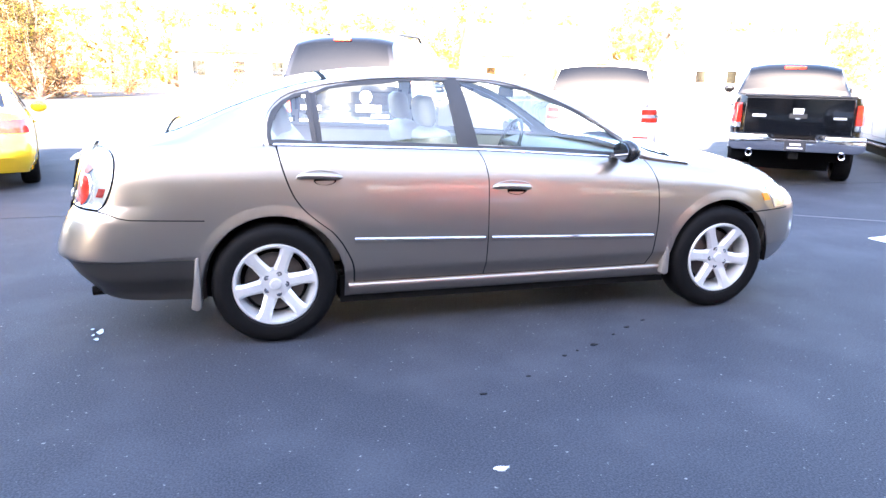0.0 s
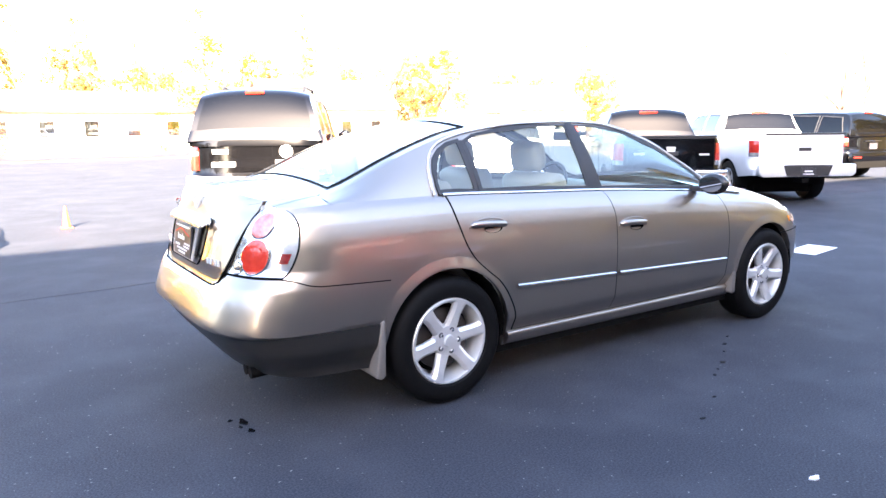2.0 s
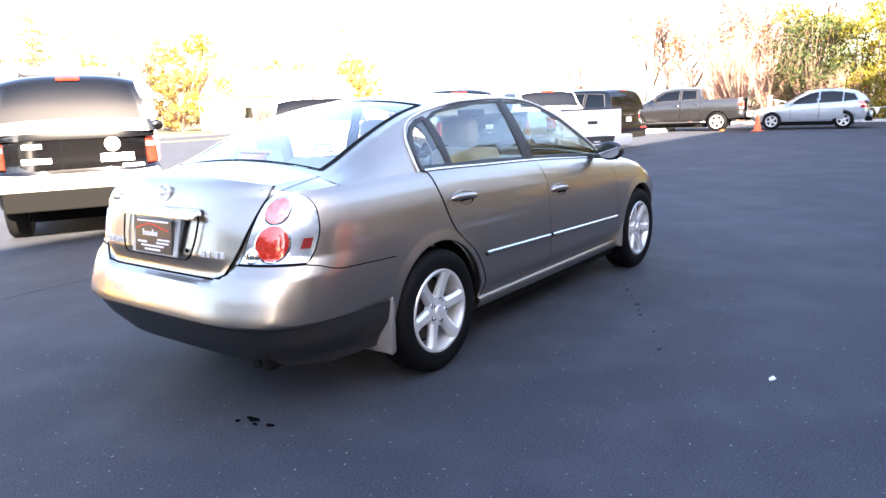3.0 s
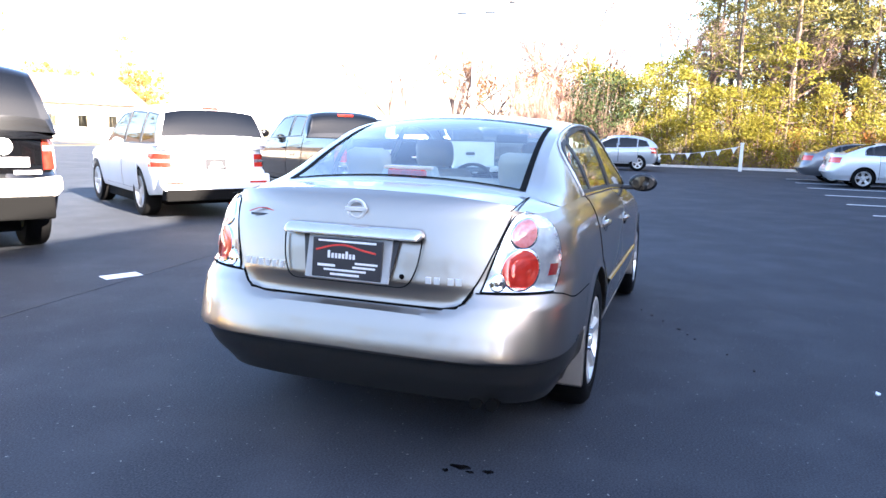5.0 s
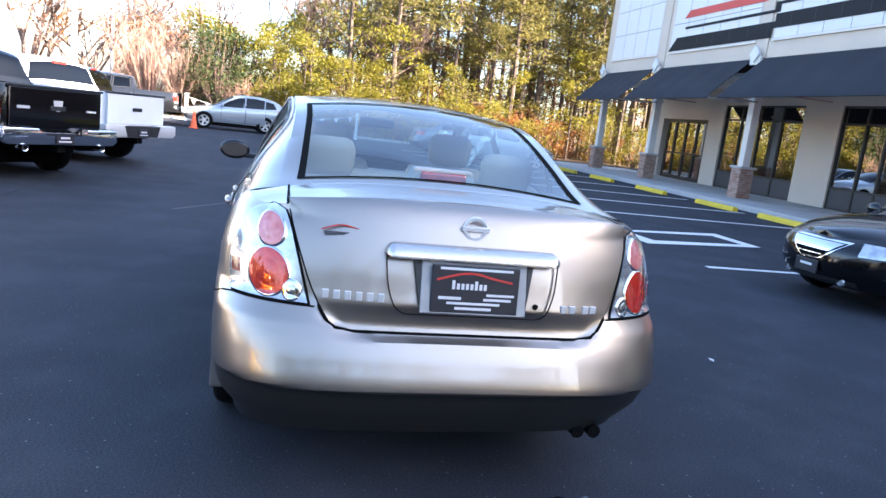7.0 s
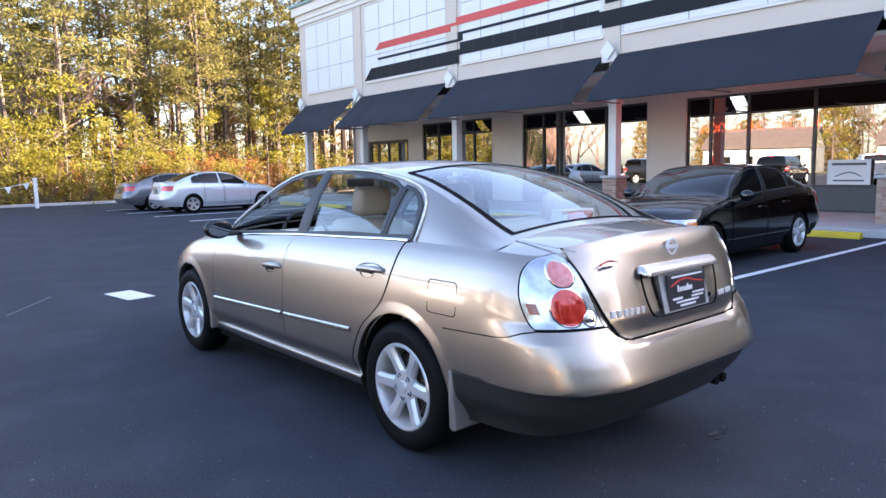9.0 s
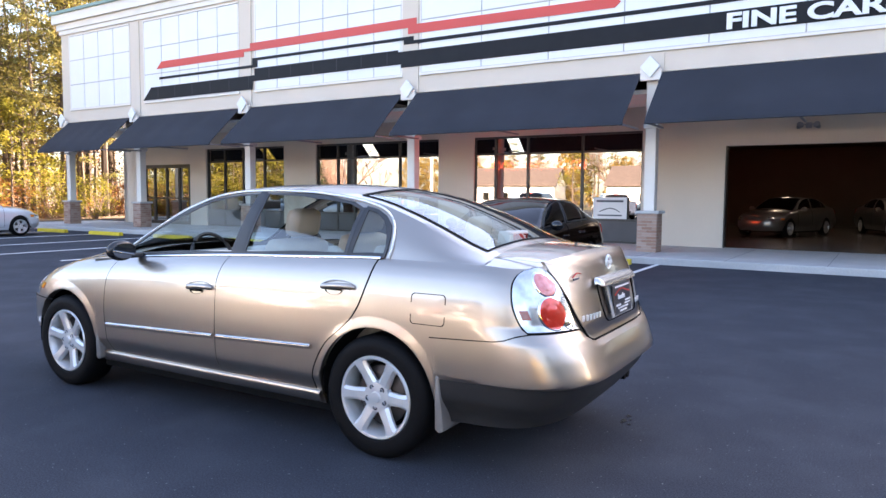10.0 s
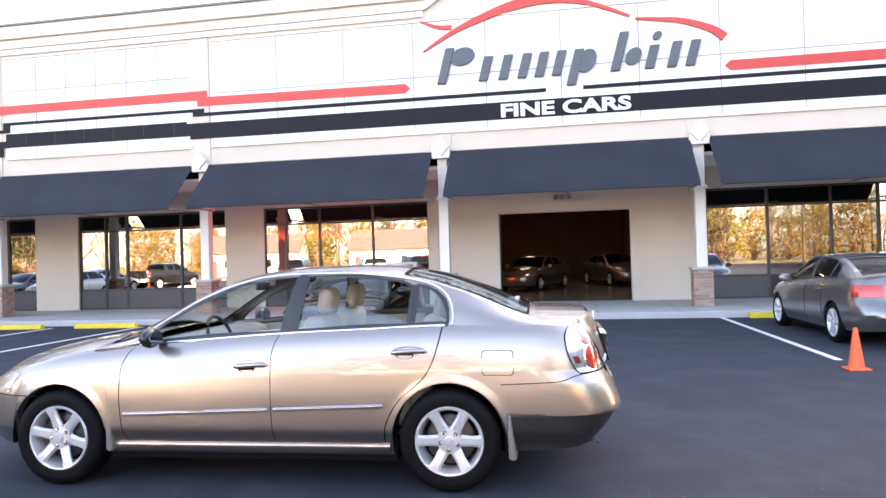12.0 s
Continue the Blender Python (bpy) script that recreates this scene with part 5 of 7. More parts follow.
    ys = np.r_[-0.3149, np.linspace(-0.313, -0.285, 8), np.linspace(-0.25, 0.25, 11), np.linspace(0.285, 0.313, 8), 0.3149]
    f = np.sqrt(1 - np.clip((np.abs(ys) - 0.285) / 0.03, 0, 1) ** 2)
    G = np.array([[(0.008 + (x - 0.008) * (0.3 + 0.7 * k), y, 0.104 + (w - 0.104) * k) for x, w in bar] for y, k in zip(ys, f)])
    gv, gf = G.reshape(-1, 3), grid_faces(len(ys), len(bar)) + [tuple(range(len(bar)))[::-1], tuple(range((len(ys) - 1) * len(bar), len(ys) * len(bar)))]
    obj("garnish", gv, gf, M_GARNISH, lid, "bright garnish bar over the plate", m=tm, smooth=50)
    pm = tm @ Matrix.Translation((-0.014, 0, -0.010)) @ Matrix.Rotation(radians(-8), 4, "Y")
    plate = part("plate", boxes((-0.012, 0, -0.157, 0.157, -0.082, 0.082), bevel=0.004), M_PLATE, r, "dark dealer plate with pale printing", m=pm)
    part("print_bar", boxes((-0.0145, -0.012, -0.13, 0.13, 0.066, 0.074), (-0.0145, -0.012, -0.09, 0.10, -0.052, -0.044), (-0.0145, -0.012, -0.06, 0.07, -0.070, -0.061), (-0.0145, -0.012, -0.14, -0.04, -0.02, -0.012),
         (-0.0145, -0.012, 0.05, 0.13, -0.036, -0.026), (-0.0145, -0.012, -0.13, -0.03, -0.036, -0.028)), M_PLATETX, plate)
    part("print_word", boxes(*[(-0.0145, -0.012, y, y + 0.010, 0.0, h) for y, h in ((0.075, 0.03), (0.058, 0.02), (0.042, 0.02), (0.026, 0.02), (0.010, 0.02), (-0.006, 0.03), (-0.022, 0.02), (-0.038, 0.02))]), M_PLATETX, plate)
    part("print_swoosh", prism(ribbon(smooth_path([(0.14, 0.03), (0.06, 0.052), (0.0, 0.055), (-0.06, 0.042), (-0.13, 0.03)]), [0.007] * 24), -0.0145, -0.012, "x"), M_RED, plate, "red printed swoosh")
    def at(y, z):
        return float(s.ring(u_at_y(s, abs(y), np.array(z)), np.array(z))[0]) - 0.005 - float(loff(z))
    # round badge, bars for the model names, dealer sticker, lock
    ring = lathe([(0.030, 0.002), (0.034, 0.010), (0.042, 0.010), (0.046, 0.0)], 32, "x")
    obj("badge_ring", np.array(ring[0]) * (-1, 1, 0.95) + (at(0, 1.042) - 0.004, 0, 1.042), ring[1], M_SILVER, lid, "chrome ring badge", smooth=50)
    part("badge_bar", boxes((at(0, 1.042) - 0.016, at(0, 1.042) - 0.004, -0.050, 0.050, 1.033, 1.051), bevel=0.003), M_SILVER, lid, "chrome badge bar")
    letters = [(0.515 - k * 0.037, 0.028) for k in range(6)]
    for y, w in letters:
        part("name_bar", boxes((at(y - w / 2, 0.79) - 0.005, at(y - w / 2, 0.79) + 0.004, y - w + 0.006, y, 0.778, 0.808), bevel=0.002), M_SILVER, lid, "raised silver bar of the model name")
    for y in (-0.335, -0.37, -0.425, -0.457):
        part("trim_bar", boxes((at(y, 0.785) - 0.005, at(y, 0.785) + 0.004, y - 0.024, y, 0.770, 0.798), bevel=0.002), M_SILVER, lid, "raised silver bar of the trim name")
    st = ribbon(smooth_path([(0.53, 1.0), (0.47, 1.018), (0.42, 1.012), (0.37, 0.997)]), [0.0035] * 24)
    part("dealer_sticker", prism(st, at(0.45, 1.0) - 0.004, at(0.45, 1.0) + 0.003, "x"), M_RED, lid, "small red swoosh sticker")
    part("sticker_bar", boxes((at(0.46, 0.99) - 0.003, at(0.46, 0.99) + 0.003, 0.40, 0.52, 0.985, 0.995)), M_GREYP, lid)
    lock = lathe([(0.0, -0.004), (0.009, -0.004), (0.011, 0.0)], 16, "x")
    obj("boot_lock", np.array(lock[0]) + (at(0.245, 0.79) - 0.004, -0.235, 0.79), lock[1], M_GAP, lid)
    # lower bumper: the shade under the crease painted as a dark overlay
    us = np.r_[np.linspace(0, 1, 44, endpoint=False), np.linspace(1.0, float(s.u_of_x(-0.384)), 6)]
    zb = s.zbot(us)
    P = normal_push(s.ring(us[:, None], zb[:, None] + (0.481 - zb)[:, None] * np.linspace(0.0, 1, 14)), 0.0025)
    obj("bumper_valance", *both(P.reshape(-1, 3), grid_faces(50, 14)), M_BUMPERSHADE, r, "dark lower part of the rear bumper", smooth=50)
    # bumper joint
    for sg in (1, -1):
        us = np.r_[np.linspace(float(u_at_y(s, 0.535, np.array(0.742))), 1, 50), np.linspace(1.0, float(s.u_of_x(-0.345)), 10)[1:]]
        zz = np.interp(s.ring(us, 0.73 + 0 * us)[..., 0], [-1.1, -0.87, -0.81, -0.75, -0.70, -0.34], [0.744, 0.743, 0.732, 0.712, 0.703, 0.688])
        P = normal_push(np.stack([s.ring(us, zz - 0.0028), s.ring(us, zz + 0.0028)], 1), 0.0014)
        obj("bumper_gap", P.reshape(-1, 3) * (1, sg, 1), grid_faces(len(us), 2), M_GAP, r)
        # mud flaps
        for xm, zlo, zhi, lean in ((-0.405, 0.205, 0.50, -0.035), (2.40, 0.235, 0.50, -0.03)):
            prof = [(xm + 0.02, zhi), (xm + 0.0, zhi - 0.01), (xm + lean * 0.4, (zlo + zhi) / 2), (xm + lean, zlo + 0.01), (xm + lean + 0.03, zlo - 0.005), (xm + lean + 0.055, zlo + 0.01), (xm + 0.03 + lean * 0.3, (zlo + zhi) / 2)]
            part("mud_flap", prism(prof, sg * 0.70, sg * 0.890, "y", bevel=0.008), M_FLAP, r, "body-coloured mud flap", smooth=50)
        # mirror
        mr = new("mirror")
        mr.parent = r
        mr.matrix_basis = pose(2.02, sg * 0.86, 1.025)
        bm = bmesh.new()
        bmesh.ops.create_uvsphere(bm, u_segments=24, v_segments=14, radius=1)
        for v in bm.verts:
            v.co = Vector((v.co.x * 0.075 if v.co.x > 0 else v.co.x * 0.03, v.co.y * 0.105 + sg * 0.09, v.co.z * 0.068))
        part("housing", bm, M_GLOSSBLK, mr, "glossy black mirror housing", smooth=60)
        part("mirror_glass", prism([(sg * 0.09 + 0.085 * math.cos(a), 0.05 * math.sin(a)) for a in np.linspace(0, 2 * math.pi, 24, endpoint=False)], -0.034, -0.029, "x"), M_MIRROR, mr, "mirror glass")
        part("stalk", boxes((-0.015, 0.05, min(-0.07 * sg, 0.03 * sg), max(-0.07 * sg, 0.03 * sg), -0.055, -0.02), bevel=0.012), M_BLACKPL, mr)
        # head lamp and side marker at the front corner
        for nm, u0, u1, z0, z1, mt in (("head_lamp", 2.30, 2.74, 0.63, 0.76, M_CLEARL), ("side_marker", 2.245, 2.285, 0.68, 0.725, M_AMBER)):
            zz = np.linspace(z0, z1, 6)
            P = np.array([s.ring(np.full(6, u), np.minimum(zz, float(s.ztop(np.array(u))) - 0.012)) for u in np.linspace(u0, u1, 14)])
            add_grid(nm, normal_push(P, 0.004), mt, r, s, sides=(sg,))
        # front bumper joint and lower lip
        us = np.linspace(float(s.u_of_x(2.8 + 0.36)) if 2.8 + 0.36 < s.sf else 2.12, 2.4, 10)
        P = normal_push(np.stack([s.ring(us, 0.612 + 0 * us), s.ring(us, 0.619 + 0 * us)], 1), 0.0015)
        obj("bumper_gap", P.reshape(-1, 3) * (1, sg, 1), grid_faces(10, 2), M_GAP, r)
    # rocker strip
    for sg in (1, -1):
        P = np.array([[s.ring(s.u_of_x(x), np.array(zz)) + (0, dy, 0) for zz, dy in ((0.205, -0.03), (0.218, 0.004), (0.235, 0.016), (0.265, 0.021), (0.284, 0.018), (0.292, 0.008), (0.294, -0.002))] for x in np.linspace(0.40, 2.40, 30)])
        f = grid_faces(30, 7)
        obj("sill", P.reshape(-1, 3) * (1, sg, 1), f, M_PAINT, r, "body-coloured sill", smooth=50)
    # third-brake-light, aerial, exhaust, rear glass border
    part("high_brake_light", boxes((-0.46, -0.40, -0.10, 0.10, 1.145, 1.185), bevel=0.01), M_REDLENS, r, "red high brake light on the parcel shelf")
    part("brake_light_housing", prism([(-0.15, 1.125), (0.15, 1.125), (0.125, 1.20), (-0.125, 1.20)], -0.445, -0.36, "x", bevel=0.008), M_SHELF, r, "pale grey housing round the high brake light")
    for y in (-0.53, -0.60):
        ev, ef = tube([(-0.70, y, 0.28), (-0.96, y, 0.268)], 0.027, 16)
        obj("exhaust_pipe", ev, ef, M_GAP, r, "short metal tailpipe", smooth=50)
    part("silencer", boxes((-0.86, -0.5, -0.62, -0.1, 0.24, 0.36), bevel=0.04), M_GAP, r)
    gx0, gx1 = s.glass_x[0]
    for nm, g0, g1, sb in (("rear_glass_border", gx0, gx1, s.glass_s[0]), ("windscreen_border", s.glass_x[1][0], s.glass_x[1][1], s.glass_s[1])):
        strips = []
        for q0, q1 in ((1 + sb - 0.012, 1 + sb + 0.032),):
            P = normal_push(s.cab(np.linspace(g0, g1, 40)[:, None], np.array([q0, (q0 + q1) / 2, q1])), 0.003)
            P[..., 1] = np.abs(P[..., 1])
            strips.append(both(P.reshape(-1, 3), grid_faces(40, 3)))
        for e0, e1 in ((g0 - 0.003, g0 + 0.012), (g1 - 0.02, g1 + 0.008)):
            qs = np.linspace(1 + sb, 2, 16)
            P = s.cab(np.array([e0, (e0 + e1) / 2, e1])[:, None], qs) + (0, 0, 0.003)
            strips.append(both(P.reshape(-1, 3), grid_faces(3, 16)))
        obj(nm, *merge(*strips), M_GAP, r, "black border of the glass", smooth=50)
    # inside
    for y in (0.37, -0.37):
        seat(r, 1.15, y, M_TAN)
    seat(r, 0.28, 0, M_TAN, rear=True, w=1.32)
    part("parcel_shelf", boxes((-0.60, 0.10, -0.66, 0.66, 1.02, 1.05)), M_CREAM, r, "pale parcel shelf")
    part("dashboard", prism([(2.55, 0.93), (2.30, 0.965), (1.98, 0.985), (1.86, 0.94), (1.88, 0.7), (2.2, 0.4), (2.6, 0.4)], -0.72, 0.72, "y", bevel=0.03), M_DASH, r, "pale grey-beige dashboard", smooth=50)
    part("cabin_floor", boxes((-0.1, 2.3, -0.72, 0.72, 0.28, 0.34)), M_CABIN, r)
    for sg in (1, -1):
        P = np.array([s.ring(s.u_of_x(x), np.array([0.34, 0.6, float(s.ZT(x)) - 0.02])) - (0, 0.05, 0) for x in np.linspace(0.43, 2.25, 20)])
        obj("door_card", P.reshape(-1, 3) * (1, sg, 1), grid_faces(20, 3), M_CREAM, r, "pale inner door trim")
    P = s.cab(np.linspace(0.36, 1.44, 16)[:, None], np.linspace(1.0, 2, 8)) - (0, 0, 0.035)
    obj("headliner", *both(P.reshape(-1, 3), grid_faces(16, 8)), M_CREAM, r, "pale headliner")
    tv, tf = tube([(0.18 * math.cos(a) * 0.35, 0.18 * math.sin(a), 0.18 * math.cos(a) * 0.94) for a in np.linspace(0, 2 * math.pi, 33)], 0.014, 8)
    sw = obj("steering_wheel", np.array([tuple(v) for v in tv]) + (1.80, 0.37, 0.95), tf, M_CABIN, r, "dark steering wheel", smooth=60)
    part("wheel_spokes", boxes((1.79, 1.83, 0.2, 0.54, 0.925, 0.965), (1.80, 1.84, 0.34, 0.40, 0.80, 0.95), bevel=0.01), M_CABIN, sw)
    part("inner_mirror", boxes((1.60, 1.63, -0.12, 0.12, 1.30, 1.365), bevel=0.012), M_CABIN, r, "dark inside mirror")
    return r


hero_car()


# ---- the other vehicles ----
SUV = dict(SEDAN, flare=0.0,
    W=curve((0.3, 0.86), (0.45, 0.905), (0.7, 0.925), (0.9, 0.92), (1.03, 0.90), (1.10, 0.865)),
    XR=curve((0.35, -0.92), (0.48, -0.98), (0.72, -1.0), (0.75, -0.965), (1.1, -0.935), (1.2, -0.93)),
    XF=curve((0.3, 3.55), (0.6, 3.72), (0.85, 3.66), (1.0, 3.5)), nr=5.0, nf=2.8, crease=0.0, sr=-0.5, sf=2.9, bow=0.01, mid=1.3, knee=0.7, zref=1.10, zm=0.7,
    ZT=curve((-1.0, 1.10), (1.0, 1.08), (1.9, 1.06), (2.4, 1.03), (3.0, 0.98), (3.75, 0.82)),
    ZC=curve((-1.0, 1.115), (1.5, 1.12), (2.2, 1.11), (2.6, 1.10), (3.2, 1.04), (3.75, 0.88)),
    ZB=curve((-1.0, 0.40), (-0.5, 0.36), (0.0, 0.34), (3.0, 0.34), (3.75, 0.36)), axles=(0.0, 2.8), arch=0.415, archz=0.365,
    decks=((-2, -0.8), (2.1, 5)), cx0=-0.955, cx1=2.56, kroof=3.0, wy=0.905,
    ZR=curve((-0.955, 1.12), (-0.93, 1.22), (-0.86, 1.45), (-0.77, 1.60), (-0.6, 1.66), (0.3, 1.685), (1.2, 1.67), (1.5, 1.6), (1.9, 1.37), (2.2, 1.16), (2.56, 1.03)),
    YR=curve((-0.955, 0.85), (-0.77, 0.71), (0.0, 0.68), (1.2, 0.69), (1.8, 0.75), (2.56, 0.83)),
    ZCAB=curve((-0.955, 1.14), (-0.93, 1.25), (-0.855, 1.5), (-0.77, 1.66), (-0.6, 1.72), (0.3, 1.75), (1.2, 1.74), (1.55, 1.68), (2.0, 1.42), (2.4, 1.18), (2.56, 1.11)),
    glass_x=((-0.925, -0.785), (1.6, 2.45)), glass_s=(0.10, 0.06), seal=0.03,
    dlo=[[(-0.74, 1.15), (-0.63, 1.56), (-0.05, 1.60), (0.0, 1.13)], [(0.06, 1.13), (0.03, 1.60), (0.85, 1.62), (0.9, 1.12)],
         [(0.97, 1.12), (0.93, 1.61), (1.35, 1.57), (1.75, 1.37), (2.08, 1.11)]])
SALOON = dict(SEDAN, flare=0.0,
    XF=curve((0.2, 3.60), (0.3, 3.73), (0.45, 3.79), (0.60, 3.775), (0.70, 3.71), (0.78, 3.58), (0.95, 3.35)),
    ZT=curve((-1.1, 1.02), (-0.9, 1.035), (-0.6, 1.06), (0.0, 1.065), (0.6, 1.047), (1.2, 1.025), (1.7, 0.995), (2.1, 0.968), (2.4, 0.945), (2.7, 0.915), (3.0, 0.87), (3.3, 0.81), (3.6, 0.73), (3.8, 0.67)),
    ZC=curve((-1.1, 1.117), (-0.95, 1.118), (-0.8, 1.126), (-0.6, 1.135), (0.0, 1.12), (2.0, 1.03), (2.4, 1.02), (2.7, 1.0), (3.0, 0.965), (3.3, 0.91), (3.55, 0.84), (3.8, 0.73)))
CROSSOVER = dict(SUV,
    XR=curve((0.35, -0.88), (0.48, -0.96), (0.72, -0.985), (0.9, -0.95), (1.1, -0.90), (1.2, -0.87)), nr=3.2,
    ZT=curve((-1.0, 1.16), (0.0, 1.10), (1.0, 1.06), (1.9, 1.03), (2.4, 0.99), (3.0, 0.90), (3.75, 0.72)),
    ZC=curve((-1.0, 1.18), (1.5, 1.10), (2.2, 1.08), (2.6, 1.05), (3.2, 0.96), (3.75, 0.78)), cx0=-0.90,
    ZR=curve((-0.90, 1.17), (-0.8, 1.30), (-0.6, 1.46), (-0.3, 1.57), (0.3, 1.64), (0.9, 1.645), (1.3, 1.58), (1.8, 1.34), (2.15, 1.13), (2.56, 1.0)),
    YR=curve((-0.90, 0.80), (-0.6, 0.68), (0.0, 0.64), (1.2, 0.65), (1.8, 0.72), (2.56, 0.82)),
    ZCAB=curve((-0.90, 1.18), (-0.8, 1.34), (-0.6, 1.51), (-0.3, 1.63), (0.3, 1.70), (0.9, 1.705), (1.35, 1.65), (1.9, 1.40), (2.3, 1.17), (2.56, 1.07)),
    glass_x=((-0.86, -0.56), (1.5, 2.45)),
    dlo=[[(-0.50, 1.20), (-0.36, 1.44), (0.0, 1.52), (0.03, 1.15)], [(0.09, 1.145), (0.06, 1.53), (0.5, 1.575), (0.9, 1.58), (0.95, 1.11)],
         [(1.02, 1.105), (0.98, 1.575), (1.3, 1.52), (1.75, 1.31), (2.1, 1.07)]])
PICKUP = dict(SUV,
    W=curve((0.4, 0.93), (0.6, 0.98), (0.9, 1.0), (1.15, 0.985), (1.3, 0.955), (1.38, 0.93)),
    XR=curve((0.5, -1.20), (0.8, -1.22), (1.2, -1.22), (1.4, -1.21)), XF=curve((0.4, 4.35), (0.8, 4.5), (1.1, 4.4), (1.3, 4.2)), nr=9.0, nf=3.2, sr=-0.7, sf=3.7, mid=1.6,
    knee=0.8, zref=1.38, zm=0.9,
    ZT=curve((-1.3, 1.375), (0.5, 1.36), (1.2, 1.33), (2.7, 1.24), (3.4, 1.2), (4.5, 1.02)), ZC=curve((-1.3, 1.378), (0.5, 1.365), (1.6, 1.35), (2.9, 1.30), (3.6, 1.27), (4.5, 1.08)),
    ZB=curve((-1.3, 0.60), (-0.5, 0.52), (0.0, 0.48), (3.6, 0.45), (4.5, 0.42)), axles=(0.0, 3.55), arch=0.47, archz=0.40, decks=((-2, 0.9), (2.9, 6)), cx0=0.56, cx1=3.3, kroof=3.0, wy=0.97,
    ZR=curve((0.56, 1.37), (0.6, 1.48), (0.7, 1.76), (0.85, 1.83), (1.8, 1.85), (2.3, 1.78), (2.8, 1.5), (3.05, 1.33), (3.3, 1.23)),
    YR=curve((0.56, 0.91), (0.7, 0.76), (1.8, 0.73), (2.3, 0.75), (3.3, 0.90)),
    ZCAB=curve((0.56, 1.375), (0.6, 1.52), (0.7, 1.82), (0.85, 1.90), (1.8, 1.93), (2.3, 1.86), (2.9, 1.52), (3.3, 1.30)),
    glass_x=((0.585, 0.70), (2.35, 3.2)), glass_s=(0.04, 0.06), seal=0.03,
    dlo=[[(0.86, 1.40), (0.88, 1.78), (1.5, 1.80), (1.55, 1.37)], [(1.62, 1.37), (1.6, 1.80), (2.2, 1.76), (2.5, 1.58), (2.8, 1.32)]])


def at_pose(x, y, heading, back=0.0, z=0.0):
    """A pose for a car from the middle of its tail (back metres behind the rear axle)."""
    h = radians(heading)
    return pose(x + back * math.cos(h), y + back * math.sin(h), z, 0, 0, heading)


def mirrors(r, x, y, z, material):
    for sg in (1, -1):
        bm = bmesh.new()
        bmesh.ops.create_uvsphere(bm, u_segments=14, v_segments=8, radius=1)
        for v in bm.verts:
            v.co = Vector((v.co.x * (0.07 if v.co.x > 0 else 0.03) + x, v.co.y * 0.11 + sg * (y + 0.1), v.co.z * 0.08 + z))
        part("mirror", bm, material, r, smooth=60)


def doors(s, r, edges, z0, paint, handles=()):
    """Door panels over dark gaps, with handles."""
    w = 0.006
    for a, b in edges:
        le, ri = (lambda z, a=a: a + 0 * z), (lambda z, b=b: b + 0 * z)
        add_grid("door_gap", side_patch(s, lambda z: le(z) - w, lambda z: ri(z) + w, z0 - w, lambda x: s.ZT(x) - 0.005, 12, 12, 0.002), M_GAP, r, s)
        add_grid("door", side_patch(s, lambda z: le(z) + w, lambda z: ri(z) - w, z0, lambda x: s.ZT(x) - 0.004, 14, 14, 0.006), paint, r, s, thick=0.005)
    for hx, hz in handles:
        c = s.ring(s.u_of_x(hx), hz) * s.sc
        for sg in (1, -1):
            tv, tf = tube([(c[0] - 0.1, sg * (c[1] + 0.005), c[2]), (c[0] - 0.06, sg * (c[1] + 0.035), c[2]), (c[0] + 0.06, sg * (c[1] + 0.035), c[2]), (c[0] + 0.1, sg * (c[1] + 0.005), c[2])], 0.014, 6)
            obj("door_handle", tv, tf, paint, r, smooth=50)


def tail(s, r, y0, y1, z0, z1, material=None, nm="tail_lamp", label="red tail lamp", d=0.012, wrap=0.0):
    """A lamp on both rear corners that follows the outline."""
    zz = np.linspace(z0, z1, 8)
    ua = u_at_y(s, y0, zz)
    ub = u_at_y(s, y1, zz) + wrap
    P = np.array([s.ring(ua + (ub - ua) * c, zz) for c in np.linspace(0, 1, 12)])
    return add_grid(nm, normal_push(P, d), material or M_REDLENS, r, s, label=label, thick=0.015)


def rear_plate(r, x, z, y=0.0):
    p = part("plate", boxes((x - 0.014, x, y - 0.155, y + 0.155, z - 0.08, z + 0.08), bevel=0.004), M_PLATE, r, "dark dealer plate with pale printing")
    part("print_bar", boxes((x - 0.017, x - 0.0142, y - 0.08, y + 0.08, z, z + 0.03)), M_PLATETX, p)
    part("print_bar", boxes((x - 0.017, x - 0.0142, y - 0.11, y + 0.11, z - 0.05, z - 0.03)), M_PLATETX, p)


